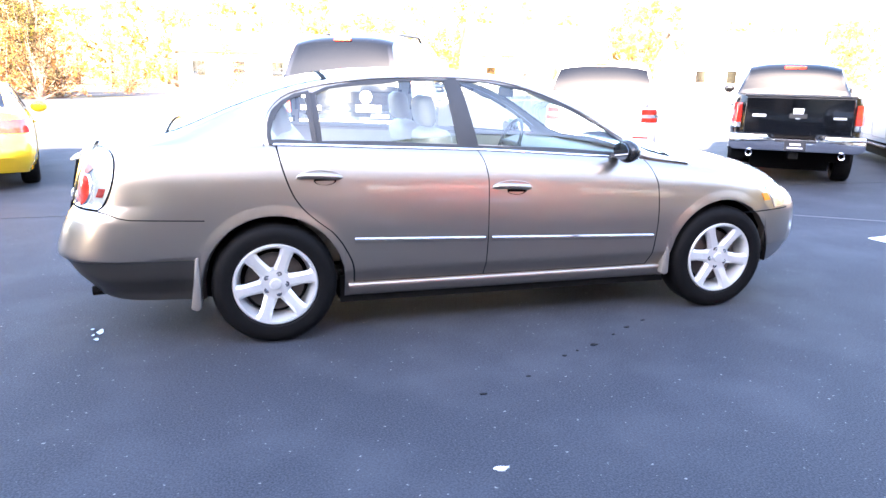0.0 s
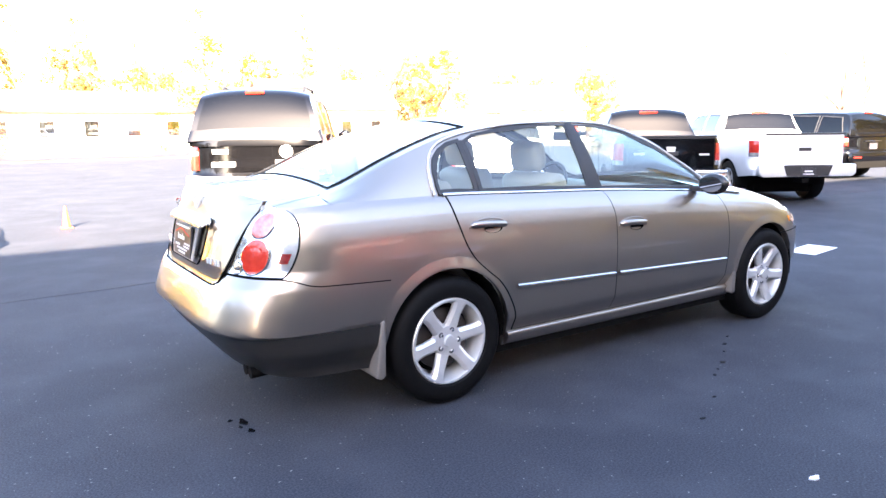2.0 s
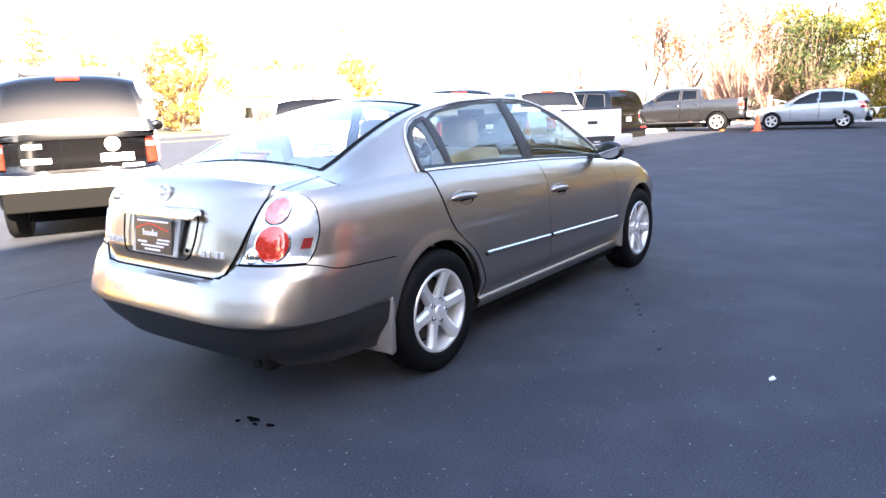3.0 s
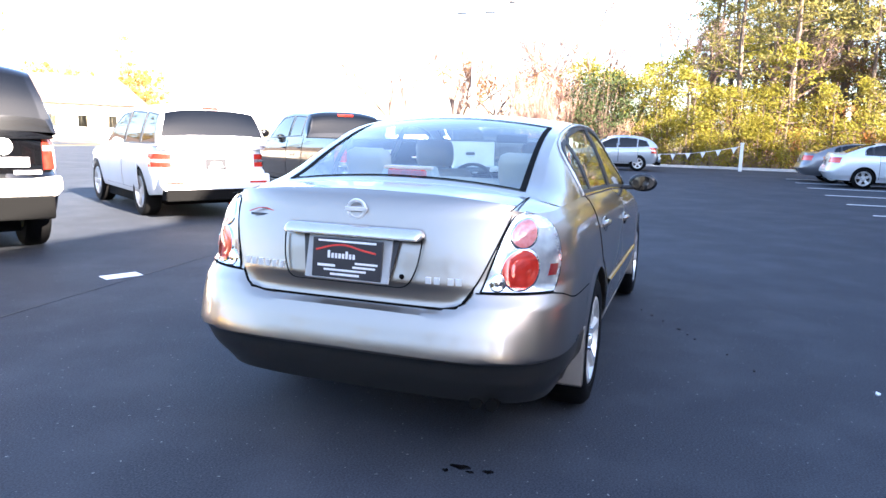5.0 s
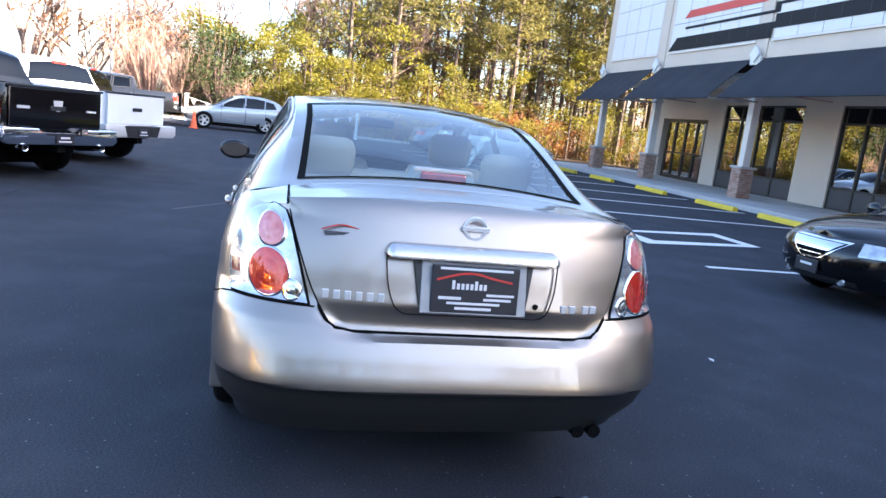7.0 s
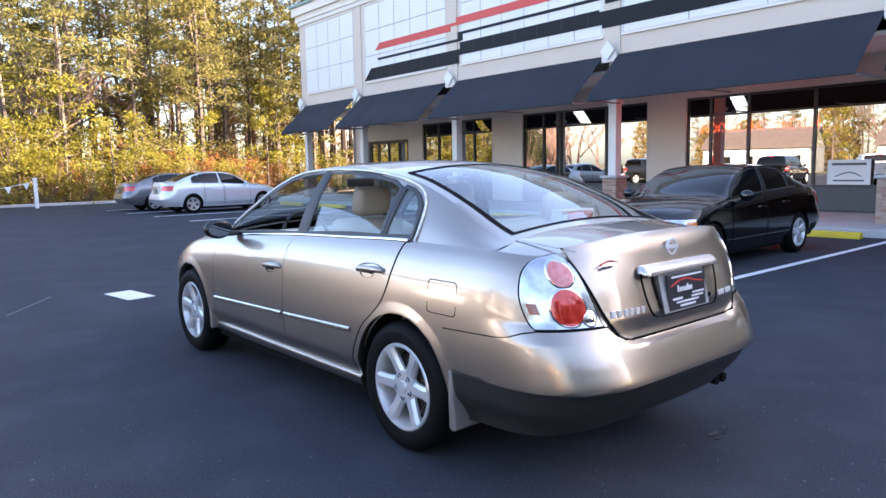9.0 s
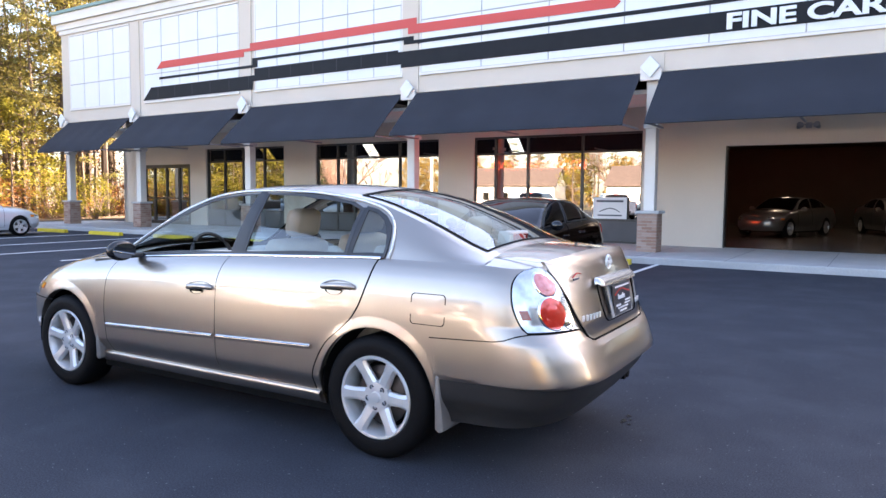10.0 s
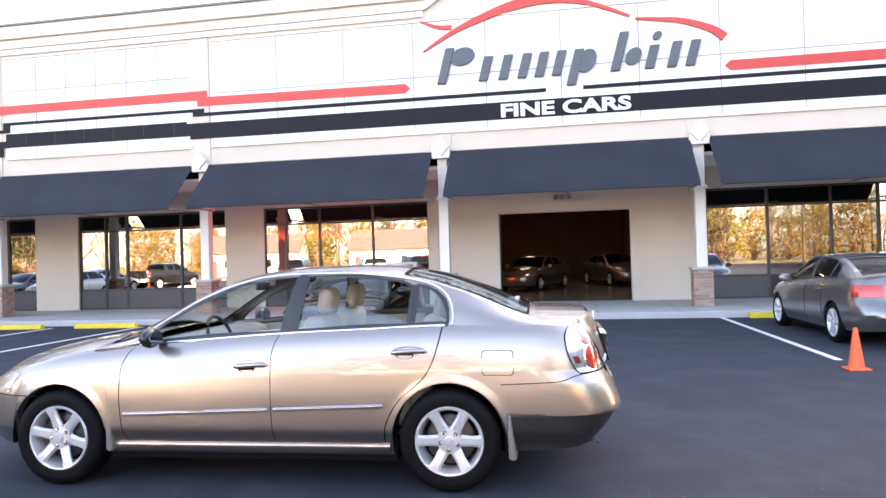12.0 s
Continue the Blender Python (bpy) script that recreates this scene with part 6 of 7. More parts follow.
def pickup(name, m, label, paint, chrome, badge=True, scale=(1, 1, 1)):
    s = Shell(PICKUP, scale)
    r = car_base(name, s, m, label, "pickup truck", paint, "vehicles on the lot", cols=(12, 70, 10), rows=14, cab_n=46, wheel_args=(0.41 * scale[2], 0.26, 0.27, 5, M_CHROME if chrome else M_ALLOY, 0.04))
    X = -1.22 * scale[0]
    k = scale[2]
    if chrome:
        tail(s, r, 0.82, 0.90, 0.96, 1.26, wrap=0.16)
        tail(s, r, 0.82, 0.90, 0.88, 0.96, M_CLEARL, "reverse_lamp", "clear reverse lamp", wrap=0.16)
    else:
        tail(s, r, 0.85, 0.93, 1.02, 1.25, wrap=0.10)
        tail(s, r, 0.85, 0.93, 0.94, 1.02, M_CLEARL, "reverse_lamp", "clear reverse lamp", wrap=0.10)
    for bx in ((X - 0.012, X + 0.02, -0.77, 0.77, 0.80 * k, 1.36 * k),):
        part("tailgate", boxes(bx, bevel=0.012), paint, r, "flat tailgate panel")
    part("gate_cap", boxes((X - 0.025, X + 0.04, -0.80, 0.80, 1.36 * k, 1.40 * k), bevel=0.012), M_BLACKPL, r)
    part("gate_handle", boxes((X - 0.024, X - 0.010, -0.13, 0.13, 1.05 * k, 1.12 * k), bevel=0.008), M_BLACKPL, r)
    if badge:
        part("badge", prism([(-0.08, 1.20), (0.08, 1.20), (0.07, 1.10), (0.03, 1.04), (-0.03, 1.04), (-0.07, 1.10)], X - 0.022, X - 0.010, "x", bevel=0.004), M_SILVER, r, "bright shield badge")
        part("name_bar", boxes((X - 0.018, X - 0.010, 0.46, 0.66, 1.06, 1.10), bevel=0.003), M_SILVER, r, "bright name bar")
        part("trim_bar", boxes((X - 0.018, X - 0.010, -0.68, -0.50, 1.05, 1.08), bevel=0.003), M_SILVER, r, "bright trim bar")
    bmat = M_CHROME if chrome else M_SILVER
    # step bumper with a dip in the middle
    prof = [(-0.97, 0.80), (-0.42, 0.80), (-0.32, 0.70), (0.32, 0.70), (0.42, 0.80), (0.97, 0.80), (0.98, 0.62), (0.90, 0.56), (-0.90, 0.56), (-0.98, 0.62)]
    part("bumper", prism([(a, b * k) for a, b in prof], X - 0.17, X - 0.01, "x", bevel=0.025), bmat, r, "polished step bumper", smooth=40)
    if not chrome:
        part("bumper_centre", prism([(a, b * k) for a, b in ((-0.50, 0.785), (0.50, 0.785), (0.42, 0.575), (-0.42, 0.575))], X - 0.176, X - 0.05, "x", bevel=0.008), M_BLACKPL, r, "black centre of the step bumper")
    part("bumper_pad", boxes((X - 0.175, X - 0.02, -0.30, 0.30, 0.70 * k, 0.725 * k)), M_BLACKPL, r)
    rear_plate(r, X - (0.172 if chrome else 0.178), 0.655 * k)
    part("hitch", boxes((X - 0.10, X + 0.5, -0.07, 0.07, 0.44 * k, 0.54 * k), bevel=0.01), M_GAP, r)
    part("axle", boxes((-0.09, 0.09, -0.75, 0.75, 0.33 * k, 0.47 * k), (-0.16, 0.16, -0.16, 0.16, 0.27 * k, 0.5 * k), bevel=0.03), M_GAP, r)
    if chrome:
        for y in (0.66, -0.66):
            v, f = lathe([(0.038, 0.16), (0.045, 0.0), (0.050, -0.005), (0.040, 0.0), (0.036, 0.12)], 18, "x")
            obj("exhaust_tip", np.array(v) + (X - 0.19, y, 0.52 * k), f, M_CHROME, r, "chrome exhaust tip", smooth=50)
    doors(s, r, ((0.72, 1.56), (1.60, 2.78)), 0.56, paint, ((0.86, 1.16), (1.75, 1.14)))
    mirrors(r, 2.62 * scale[0], 1.0 * scale[1], 1.42 * k, paint)
    part("running_board", boxes((0.6, 2.9, 0.88, 1.0, 0.38 * k, 0.43 * k), bevel=0.015), M_BLACKPL, r)
    part("running_board", boxes((0.6, 2.9, -1.0, -0.88, 0.38 * k, 0.43 * k), bevel=0.015), M_BLACKPL, r)
    part("cab_brake_light", boxes((0.68, 0.735, -0.18, 0.18, 1.80 * k, 1.85 * k), bevel=0.008), M_REDLENS, r)
    return r


pickup("pickup_truck", at_pose(7.19, 3.46, 52, 1.12) @ Matrix.Diagonal((0.90, 0.87, 0.90, 1)), "black crew-cab pickup truck with a chrome step bumper", M_BLACKCAR, True)
pickup("pickup_truck", at_pose(10.2, 3.0, 58, 1.12) @ Matrix.Diagonal((0.92, 0.88, 0.90, 1)), "white pickup truck with a silver bumper", M_WHITECAR, False, badge=False)
pickup("pickup_truck", at_pose(27.6, 4.2, 100, 1.2), "dark grey pickup truck parked beyond the row", M_DARKCAR, False, badge=False, scale=(0.9, 0.93, 0.92))


def suv(name, m, label, paint, scale=(1, 1, 1), wheels=None, bumper=None, rack=False, lamp=(0.76, 0.86, 0.86, 1.12, 0.2), shape=SUV):
    s = Shell(shape, scale)
    R = 0.375 * scale[2]
    r = car_base(name, s, m, label, "suv", paint, "vehicles on the lot", cols=(16, 64, 12), rows=16, cab_n=60, wheel_args=wheels or (R, 0.24, 0.24, 5, M_ALLOY, 0.03))
    sx, sy, sz = scale
    y0, y1, z0, z1, wr = lamp
    tail(s, r, y0, y1, z0, z1, wrap=wr)
    tail(s, r, y0, y1, (z0 + z1) / 2 - 0.03, (z0 + z1) / 2 + 0.02, M_CLEARL, "reverse_lamp", "clear reverse lamp", d=0.016, wrap=wr)
    X = -0.94 * sx
    zz = np.linspace(0.755, 1.09, 8)
    for nm, ex, d, mt in (("tailgate_gap", 0.008, 0.002, M_GAP), ("tailgate", 0.0, 0.007, paint)):
        P = np.array([[(float(s.ring(u_at_y(s, abs(c) * (0.74 + ex), np.array(z)), np.array(z))[0]) - d, c * (0.74 + ex), z) for z in np.r_[0.755 - ex, zz[1:]]] for c in np.linspace(-1, 1, 25)])
        obj(nm, P.reshape(-1, 3) * s.sc, grid_faces(25, 8), mt, r, smooth=40)
    hp = [(y, -0.962 + 0.10 * abs(y / 0.86) ** 6) for y in np.linspace(-0.86, 0.86, 25)]
    P = np.array([[(x + dx, y, z) for dx, z in (((0.03, 1.06), (-0.004, 1.064), (0.0, 1.10), (0.010, 1.15), (0.03, 1.16)) if rack else ((0.03, 1.06), (-0.012, 1.066), (-0.016, 1.10), (-0.006, 1.165), (0.05, 1.185)))] for y, x in hp])
    obj("hatch_strip", P.reshape(-1, 3) * s.sc, grid_faces(25, 5), paint, r, smooth=50)
    if not rack:
        part("gate_handle", boxes((X - 0.045, X - 0.025, -0.30, 0.30, 0.955 * sz, 0.975 * sz), bevel=0.006), M_CHROME, r, "bright bar across the tailgate")
        rear_plate(r, X - 0.035, 0.84 * sz)
        for sg in (1, -1):
            part("reflector", boxes((X - 0.138, X - 0.125, min(sg * 0.52, sg * 0.80) * sy, max(sg * 0.52, sg * 0.80) * sy, 0.555 * sz, 0.585 * sz), bevel=0.004), M_REDLENS, r, "low red reflector in the bumper")
    bm = [(-0.86 * sy, 0.70 * sz), (0.86 * sy, 0.70 * sz), (0.88 * sy, 0.52 * sz), (0.80 * sy, 0.44 * sz), (-0.80 * sy, 0.44 * sz), (-0.88 * sy, 0.52 * sz)]
    if rack:
        bm = [(-0.88 * sy, 0.745 * sz), (-0.62 * sy, 0.72 * sz), (0.62 * sy, 0.72 * sz), (0.88 * sy, 0.745 * sz), (0.89 * sy, 0.62 * sz), (0.82 * sy, 0.555 * sz), (-0.82 * sy, 0.555 * sz), (-0.89 * sy, 0.62 * sz)]
    part("bumper", prism(bm, X - 0.13, X - 0.02, "x", bevel=0.03), bumper or paint, r, "rear bumper", smooth=40)
    # black valance, coloured near-black to hold the shade of a tucked-under edge
    part("bumper_valance", boxes((X - 0.136, X + 0.1, -0.80 * sy, 0.80 * sy, (0.36 if rack else 0.30) * sz, (0.57 if rack else 0.475) * sz), bevel=0.02), M_GAP, r, "black lower valance, shade of its tuck put into the colour")
    wv, wf = tube([(X + 0.03, 0.02, 1.17 * sz), (X + 0.02, -0.2, 1.24 * sz), (X + 0.04, -0.42, 1.25 * sz)], 0.009, 6)
    obj("rear_wiper", wv, wf, M_BLACKPL, r)
    part("high_brake_light", boxes((-0.80 * sx, -0.755 * sx, -0.12, 0.12, 1.655 * sz, 1.69 * sz), bevel=0.008), M_REDLENS, r)
    doors(s, r, ((0.02, 0.93), (0.96, 2.05)), 0.42, paint, ((0.18, 0.92), (1.12, 0.91)))
    mirrors(r, 1.98 * sx, 0.9 * sy, 1.15 * sz, paint)
    if rack:
        for sg in (1, -1):
            rv, rf = tube([(-0.1 * sx, sg * 0.56 * sy, 1.68 * sz), (0.0 * sx, sg * 0.56 * sy, 1.765 * sz), (1.1 * sx, sg * 0.56 * sy, 1.775 * sz), (1.3 * sx, sg * 0.56 * sy, 1.68 * sz)], 0.02, 8)
            obj("roof_rail", rv, rf, M_BLACKPL, r, smooth=50)
        for x in (0.1, 0.8):
            rv, rf = tube([(x * sx, -0.56 * sy, 1.765 * sz), (x * sx, 0.56 * sy, 1.765 * sz)], 0.016, 8)
            obj("cross_bar", rv, rf, M_BLACKPL, r, smooth=50)
        for nm, y0, y1, z0, z1, lb in (("name_bar", 0.26, 0.56, 0.83, 0.885, "pale name bar"), ("trim_bar", -0.60, -0.24, 0.82, 0.905, "pale sticker bar"), ("maker_bar", 0.34, 0.54, 0.98, 1.03, "small bright bar"), ("grade_bar", -0.70, -0.46, 0.755, 0.79, "small bright bar")):
            part(nm, boxes((X - 0.032, X - 0.01, y0, y1, z0 * sz, z1 * sz), bevel=0.004), M_SILVER, r, lb)
        v, f = lathe([(0.0, 0.012), (0.06, 0.010), (0.085, 0.0)], 20, "x")
        obj("badge", np.array(v) * (-1, 1, 1) + (X - 0.022, -0.38, 1.0 * sz), f, M_SILVER, r, "round bright badge", smooth=40)
    return r


suv("suv", pose(1.62, 6.1, 0, 0, 0, 61) @ Matrix.Scale(1.02, 4), "black boxy suv with a pale rear bumper and roof rack", M_BLACKCAR, (0.98, 0.98, 1.11), bumper=M_BEIGECAR, rack=True, lamp=(0.755, 0.86, 0.79, 1.18, 0.22))
suv("suv", at_pose(5.17, 5.34, 58, 1.0), "white luxury suv with stacked red tail lamps", M_WHITECAR, (0.93, 0.95, 0.98), lamp=(0.66, 0.84, 0.79, 0.99, 0.25), shape=dict(SUV, glass_s=(0.02, 0.06)))
suv("suv", at_pose(17.0, 5.0, 80, 1.0), "dark suv beyond the pickup trucks", M_BLACKCAR, (1.0, 1.0, 1.0))
suv("suv", pose(28.2, 1.0, 0, 0, 0, 98) @ Matrix.Scale(0.9, 4), "blue-grey crossover suv parked across the lot edge", M_BLUECAR, (0.97, 0.97, 0.98), shape=CROSSOVER)


def sedan(name, m, label, paint, scale, cat="car", front=False, spokes=5):
    s = Shell(SALOON, scale)
    r = car_base(name, s, m, label, cat, paint, "vehicles on the lot", cols=(16, 64, 16), rows=16, cab_n=60, wheel_args=(0.32, 0.225, 0.21, spokes, M_ALLOY, 0.035))
    sx, sy, sz = scale
    tail(s, r, 0.50, 0.76, 0.80, 0.98, wrap=0.16)
    X = -1.05 * sx
    rear_plate(r, X - 0.0, 0.80 * sz)
    part("boot_strip", boxes((X - 0.02, X + 0.03, -0.3, 0.3, 0.93 * sz, 0.96 * sz), bevel=0.008), M_CHROME, r)
    doors(s, r, ((0.44, 1.18), (1.22, 2.26)), 0.31, paint, ((0.56, 0.87), (1.38, 0.83)))
    mirrors(r, 2.02 * sx, 0.86 * sy, 1.02 * sz, paint)
    for sg in (1, -1):
        u = np.linspace(2.28, 2.64, 14)
        P = np.array([s.ring(np.full(6, a), np.minimum(np.linspace(0.60 + 0.06 * (2.64 - a), 0.735, 6), float(s.ztop(np.array(a))) - 0.012)) for a in u])
        add_grid("head_lamp", normal_push(P, 0.006), M_CLEARL, r, s, sides=(sg,), label="clear head lamp", thick=0.01)
        P = np.array([s.ring(np.full(4, a), np.linspace(0.635, 0.70, 4)) for a in np.linspace(2.27, 2.37, 6)])
        add_grid("side_marker", normal_push(P, 0.008), M_AMBER, r, s, sides=(sg,), label="amber side marker", thick=0.01)
    if front:
        shield = lambda z: np.interp(z, [0.49, 0.52, 0.60, 0.715], [0.10, 0.17, 0.27, 0.385])
        for nm, w, z0, z1, mt, d, lb in (("grille_rim", shield, 0.485, 0.725, M_CHROME, 0.010, "chrome rim of the shield grille"), ("grille", lambda z: shield(z) - 0.024, 0.508, 0.705, M_GAP, 0.014, "dark grille"),
                                         ("grille_bar", lambda z: shield(z) - 0.034, 0.60, 0.70, M_CHROME, 0.026, "broad chrome plate across the grille"), ("grille_bar", lambda z: shield(z) - 0.05, 0.545, 0.553, M_CHROME, 0.018, "thin chrome bar"),
                                         ("air_intake", lambda z: 0.50 + 0 * z, 0.265, 0.32, M_BLACKPL, 0.006, "black lower intake")):
            zz = np.linspace(z0, z1, 8)
            P = np.array([[s.ring(u_front(s, abs(c) * w(q), q), q) * (1, 1 if c > 0 else -1, 1) for q in zz] for c in np.linspace(-1, 1, 21)])
            E = np.concatenate([P[:1] - (0.02, 0, 0), P, P[-1:] - (0.02, 0, 0)], 0) + (d, 0, 0)
            E = np.concatenate([E[:, :1] - (0.02, 0, 0), E, E[:, -1:] - (0.02, 0, 0)], 1)
            obj(nm, E.reshape(-1, 3) * s.sc, [g[::-1] for g in grid_faces(23, 10)], mt, r, lb, smooth=40)
        p = part("plate", boxes((3.795 * sx, 3.81 * sx, -0.155, 0.155, 0.33 * sz, 0.47 * sz), bevel=0.004), M_PLATE, r, "dark dealer plate")
        part("print_bar", boxes((3.81 * sx, 3.813 * sx, -0.08, 0.08, 0.405 * sz, 0.43 * sz)), M_PLATETX, p)
        for sg in (1, -1):
            v, f = lathe([(0.0, 0.0), (0.04, -0.004), (0.05, -0.02)], 16, "x")
            q = s.ring(2.72, 0.30) * s.sc * (1, sg, 1)
            obj("fog_lamp", np.array(v) + q + (0.012, 0, 0), f, M_CLEARL, r, smooth=50)
    return r


sedan("sedan", pose(22.5, -6.4, 0, 0, 0, -90), "silver-white four-door sedan parked nose to the walkway", M_SILVERCAR, (0.95, 1.0, 0.98))
sedan("sedan", pose(25.3, -6.0, 0, 0, 0, -90), "grey four-door sedan parked beside the silver one", M_GREYCAR, (0.97, 1.0, 0.96))
sedan("sedan", pose(2.82, -8.5, 0, 0, 0, 90), "glossy black sedan with a chrome shield grille, backed into its stall", M_BLACKCAR, (0.955, 1.0, 0.96), front=True)
sedan("coupe", pose(-6.0, -6.65, 0, 0, 0, -90), "pewter grey coupe parked nose to the walkway", M_CLKCAR, (0.965, 0.98, 0.96))
sedan("roadster", pose(-3.53, 5.35, 0, 0, 0, 104), "bright yellow low sports car with red lamps", M_YELLOWCAR, (0.84, 0.95, 0.87))


def cone(x, y, h=0.71):
    c = empty("traffic_cone", pose(x, y, 0), "orange plastic traffic cone on the asphalt", "traffic cone", "traffic cones")
    k = h / 0.71
    obj("cone", *lathe([(0.135 * k, 0.03 * k), (0.128 * k, 0.05 * k), (0.035 * k, 0.69 * k), (0.03 * k, 0.71 * k), (0.018 * k, 0.71 * k)], 28), M_CONE, c, smooth=40)
    part("base", boxes((-0.18 * k, 0.18 * k, -0.18 * k, 0.18 * k, 0, 0.035 * k), bevel=0.012 * k), M_CONE, c)


for a in ((-4.4, -3.95, 0.52), (-0.85, 7.95, 0.33), (26.2, 3.6, 0.71), (26.8, 5.2, 0.71)):
    cone(*a)


# ---- trees, edge of the lot and the far side of the road ----
rng = random.Random(7)


def leaf_cards(centres, size, count, spread, rnd, flat=0.6):
    """Small leaf blades scattered in clumps."""
    v, f = [], []
    for c in centres:
        for _ in range(count):
            d = Vector((rnd.gauss(0, 1), rnd.gauss(0, 1), rnd.gauss(0, flat))) * spread
            p = Vector(c) + d
            a = Vector((rnd.uniform(-1, 1), rnd.uniform(-1, 1), rnd.uniform(-0.5, 0.8))).normalized()
            b = a.orthogonal().normalized() if rnd.random() < 0.5 else a.cross(Vector((0.3, 0.2, 0.9))).normalized()
            L, w = size * rnd.uniform(0.6, 1.4), size * rnd.uniform(0.22, 0.4)
            n = len(v)
            v += [p - a * L / 2, p + b * w / 2, p + a * L / 2, p - b * w / 2]
            f.append((n, n + 1, n + 2, n + 3))
    return v, f


def pine(seed, h, bare=0.4):
    rnd = random.Random(seed)
    r0 = 0.012 * h + 0.03
    bend = [(rnd.uniform(-1, 1) * 0.018 * h, rnd.uniform(-1, 1) * 0.018 * h) for _ in range(7)]
    pts = [(bend[i][0] * i / 6, bend[i][1] * i / 6, h * i / 6) for i in range(7)]
    trunk = tube(pts, [r0 * (1 - 0.85 * i / 6) for i in range(7)], 7)
    limbs, cl = [], []
    for k in range(int(h * 2.9)):
        z = h * (bare + (1 - bare) * rnd.random() ** 0.8)
        a = rnd.uniform(0, 2 * math.pi)
        u = z / h
        L = (0.24 * h * (1.08 - u) + 0.5) * rnd.uniform(0.5, 1.15)
        i = min(int(u * 6), 5)
        fr = u * 6 - i
        o = Vector(pts[i]).lerp(Vector(pts[i + 1]), fr)
        tip = o + Vector((math.cos(a) * L, math.sin(a) * L, L * rnd.uniform(0.05, 0.45)))
        midp_ = o.lerp(tip, 0.5) + Vector((0, 0, -0.06 * L))
        limbs.append(tube([o, midp_, tip], [0.035, 0.022, 0.008], 4))
        for t in (0.55, 0.8, 1.0):
            if rnd.random() < 0.8:
                cl.append(o.lerp(tip, t) + Vector((rnd.gauss(0, 0.15), rnd.gauss(0, 0.15), rnd.gauss(0.08, 0.1))))
    for _ in range(int(h * 0.6)):
        z = h * rnd.uniform(0.12, bare)
        a = rnd.uniform(0, 6.28)
        L = rnd.uniform(0.4, 1.4)
        limbs.append(tube([(0, 0, z), (math.cos(a) * L, math.sin(a) * L, z + rnd.uniform(-0.2, 0.3))], [0.02, 0.006], 4))
    return merge(trunk, *limbs), leaf_cards(cl, 0.27, 30, 0.30, rnd, 0.42)


def bare_tree(seed, h, depth=5):
    rnd = random.Random(seed)
    segs = []

    def grow(p, d, L, r, k):
        q = p + d * L
        segs.append(tube([p, p.lerp(q, 0.5) + Vector((rnd.gauss(0, 0.04), rnd.gauss(0, 0.04), 0)) * L, q], [r, r * 0.85, r * 0.7], 4 if k > 1 else 6))
        if k >= depth:
            return
        for _ in range(3 if k else 2 + (rnd.random() < 0.7)):
            nd = (d + Vector((rnd.gauss(0, 0.42), rnd.gauss(0, 0.42), rnd.gauss(0.12, 0.22)))).normalized()
            grow(p.lerp(q, rnd.uniform(0.55, 1.0)), nd, L * rnd.uniform(0.55, 0.8), r * 0.58, k + 1)
    grow(Vector((0, 0, -0.05)), Vector((rnd.gauss(0, 0.05), rnd.gauss(0, 0.05), 1)).normalized(), h * 0.33, 0.011 * h + 0.02, 0)
    return merge(*segs)


def shrub(seed, w, h, n=70, size=0.15):
    rnd = random.Random(seed)
    cl = []
    for _ in range(n):
        a, u = rnd.uniform(0, 6.28), rnd.random()
        r = w / 2 * math.sqrt(rnd.random()) * (1.05 - 0.55 * u ** 1.5)
        cl.append(Vector((r * math.cos(a), r * math.sin(a), h * (0.06 + 0.9 * u))))
    stems = [tube([(rnd.uniform(-0.1, 0.1), rnd.uniform(-0.1, 0.1), -0.05), c * 0.5, c], [0.03, 0.018, 0.006], 4) for c in cl[::3]]
    return merge(*stems), leaf_cards(cl, size, 26, 0.17, rnd, 0.9)


def plant(name, wood, leaves, wmat, lmat, label, category, group):
    e = empty(name, Matrix.Translation((0, 0, -60)), label, category, group)
    obj("trunk" if category == "tree" else "wood", *wood, wmat, e)
    if leaves:
        obj("crown" if category == "tree" else "foliage", *leaves, lmat, e)
    return e


def scatter(proto, spots, lo=0.85, hi=1.15):
    """The first spot takes the plant itself, the others take copies."""
    for n, (x, y) in enumerate(spots):
        m = Matrix.Translation((x, y, -0.02)) @ Matrix.Rotation(rng.uniform(0, 6.28), 4, "Z") @ Matrix.Scale(rng.uniform(lo, hi), 4)
        if n == 0:
            proto.matrix_basis = m
        else:
            c = copy_thing(proto, Matrix.Identity(4))
            c.matrix_basis = m


tagged(obj("forest_floor", [(33.6, -70, 0.01), (110, -70, 0.01), (110, 40, 0.01), (33.6, 40, 0.01)], [(0, 1, 2, 3)], M_FOREST), "brown leaf litter under the trees", "ground", kind="structure")
tagged(part("kerb", boxes((33.45, 33.65, -12, 30, -0.05, 0.12), bevel=0.02), M_CONC, None), "pale concrete kerb at the edge of the lot", "kerb", kind="structure")

pines = [plant("pine_tree", *pine(s, h, b), M_BARK, M_PINE, "tall pine with a bare lower trunk and sunlit needles", "tree", "pines of the wood")
         for s, h, b in ((1, 16, 0.36), (2, 14, 0.30), (3, 17, 0.42), (4, 12.5, 0.22), (5, 15, 0.34), (6, 10, 0.15))]
spots = []
for k in range(104):
    x = 36.5 + 34 * rng.random() ** 1.25
    spots.append((x, rng.uniform(-36, -1.5 - 0.02 * (x - 36))))
for i, p in enumerate(pines):
    scatter(p, spots[i::6])
young = plant("young_pine", *pine(11, 6.0, 0.08), M_BARK, M_SHRUB, "young yellow-green pine at the edge of the wood", "tree", "young pines")
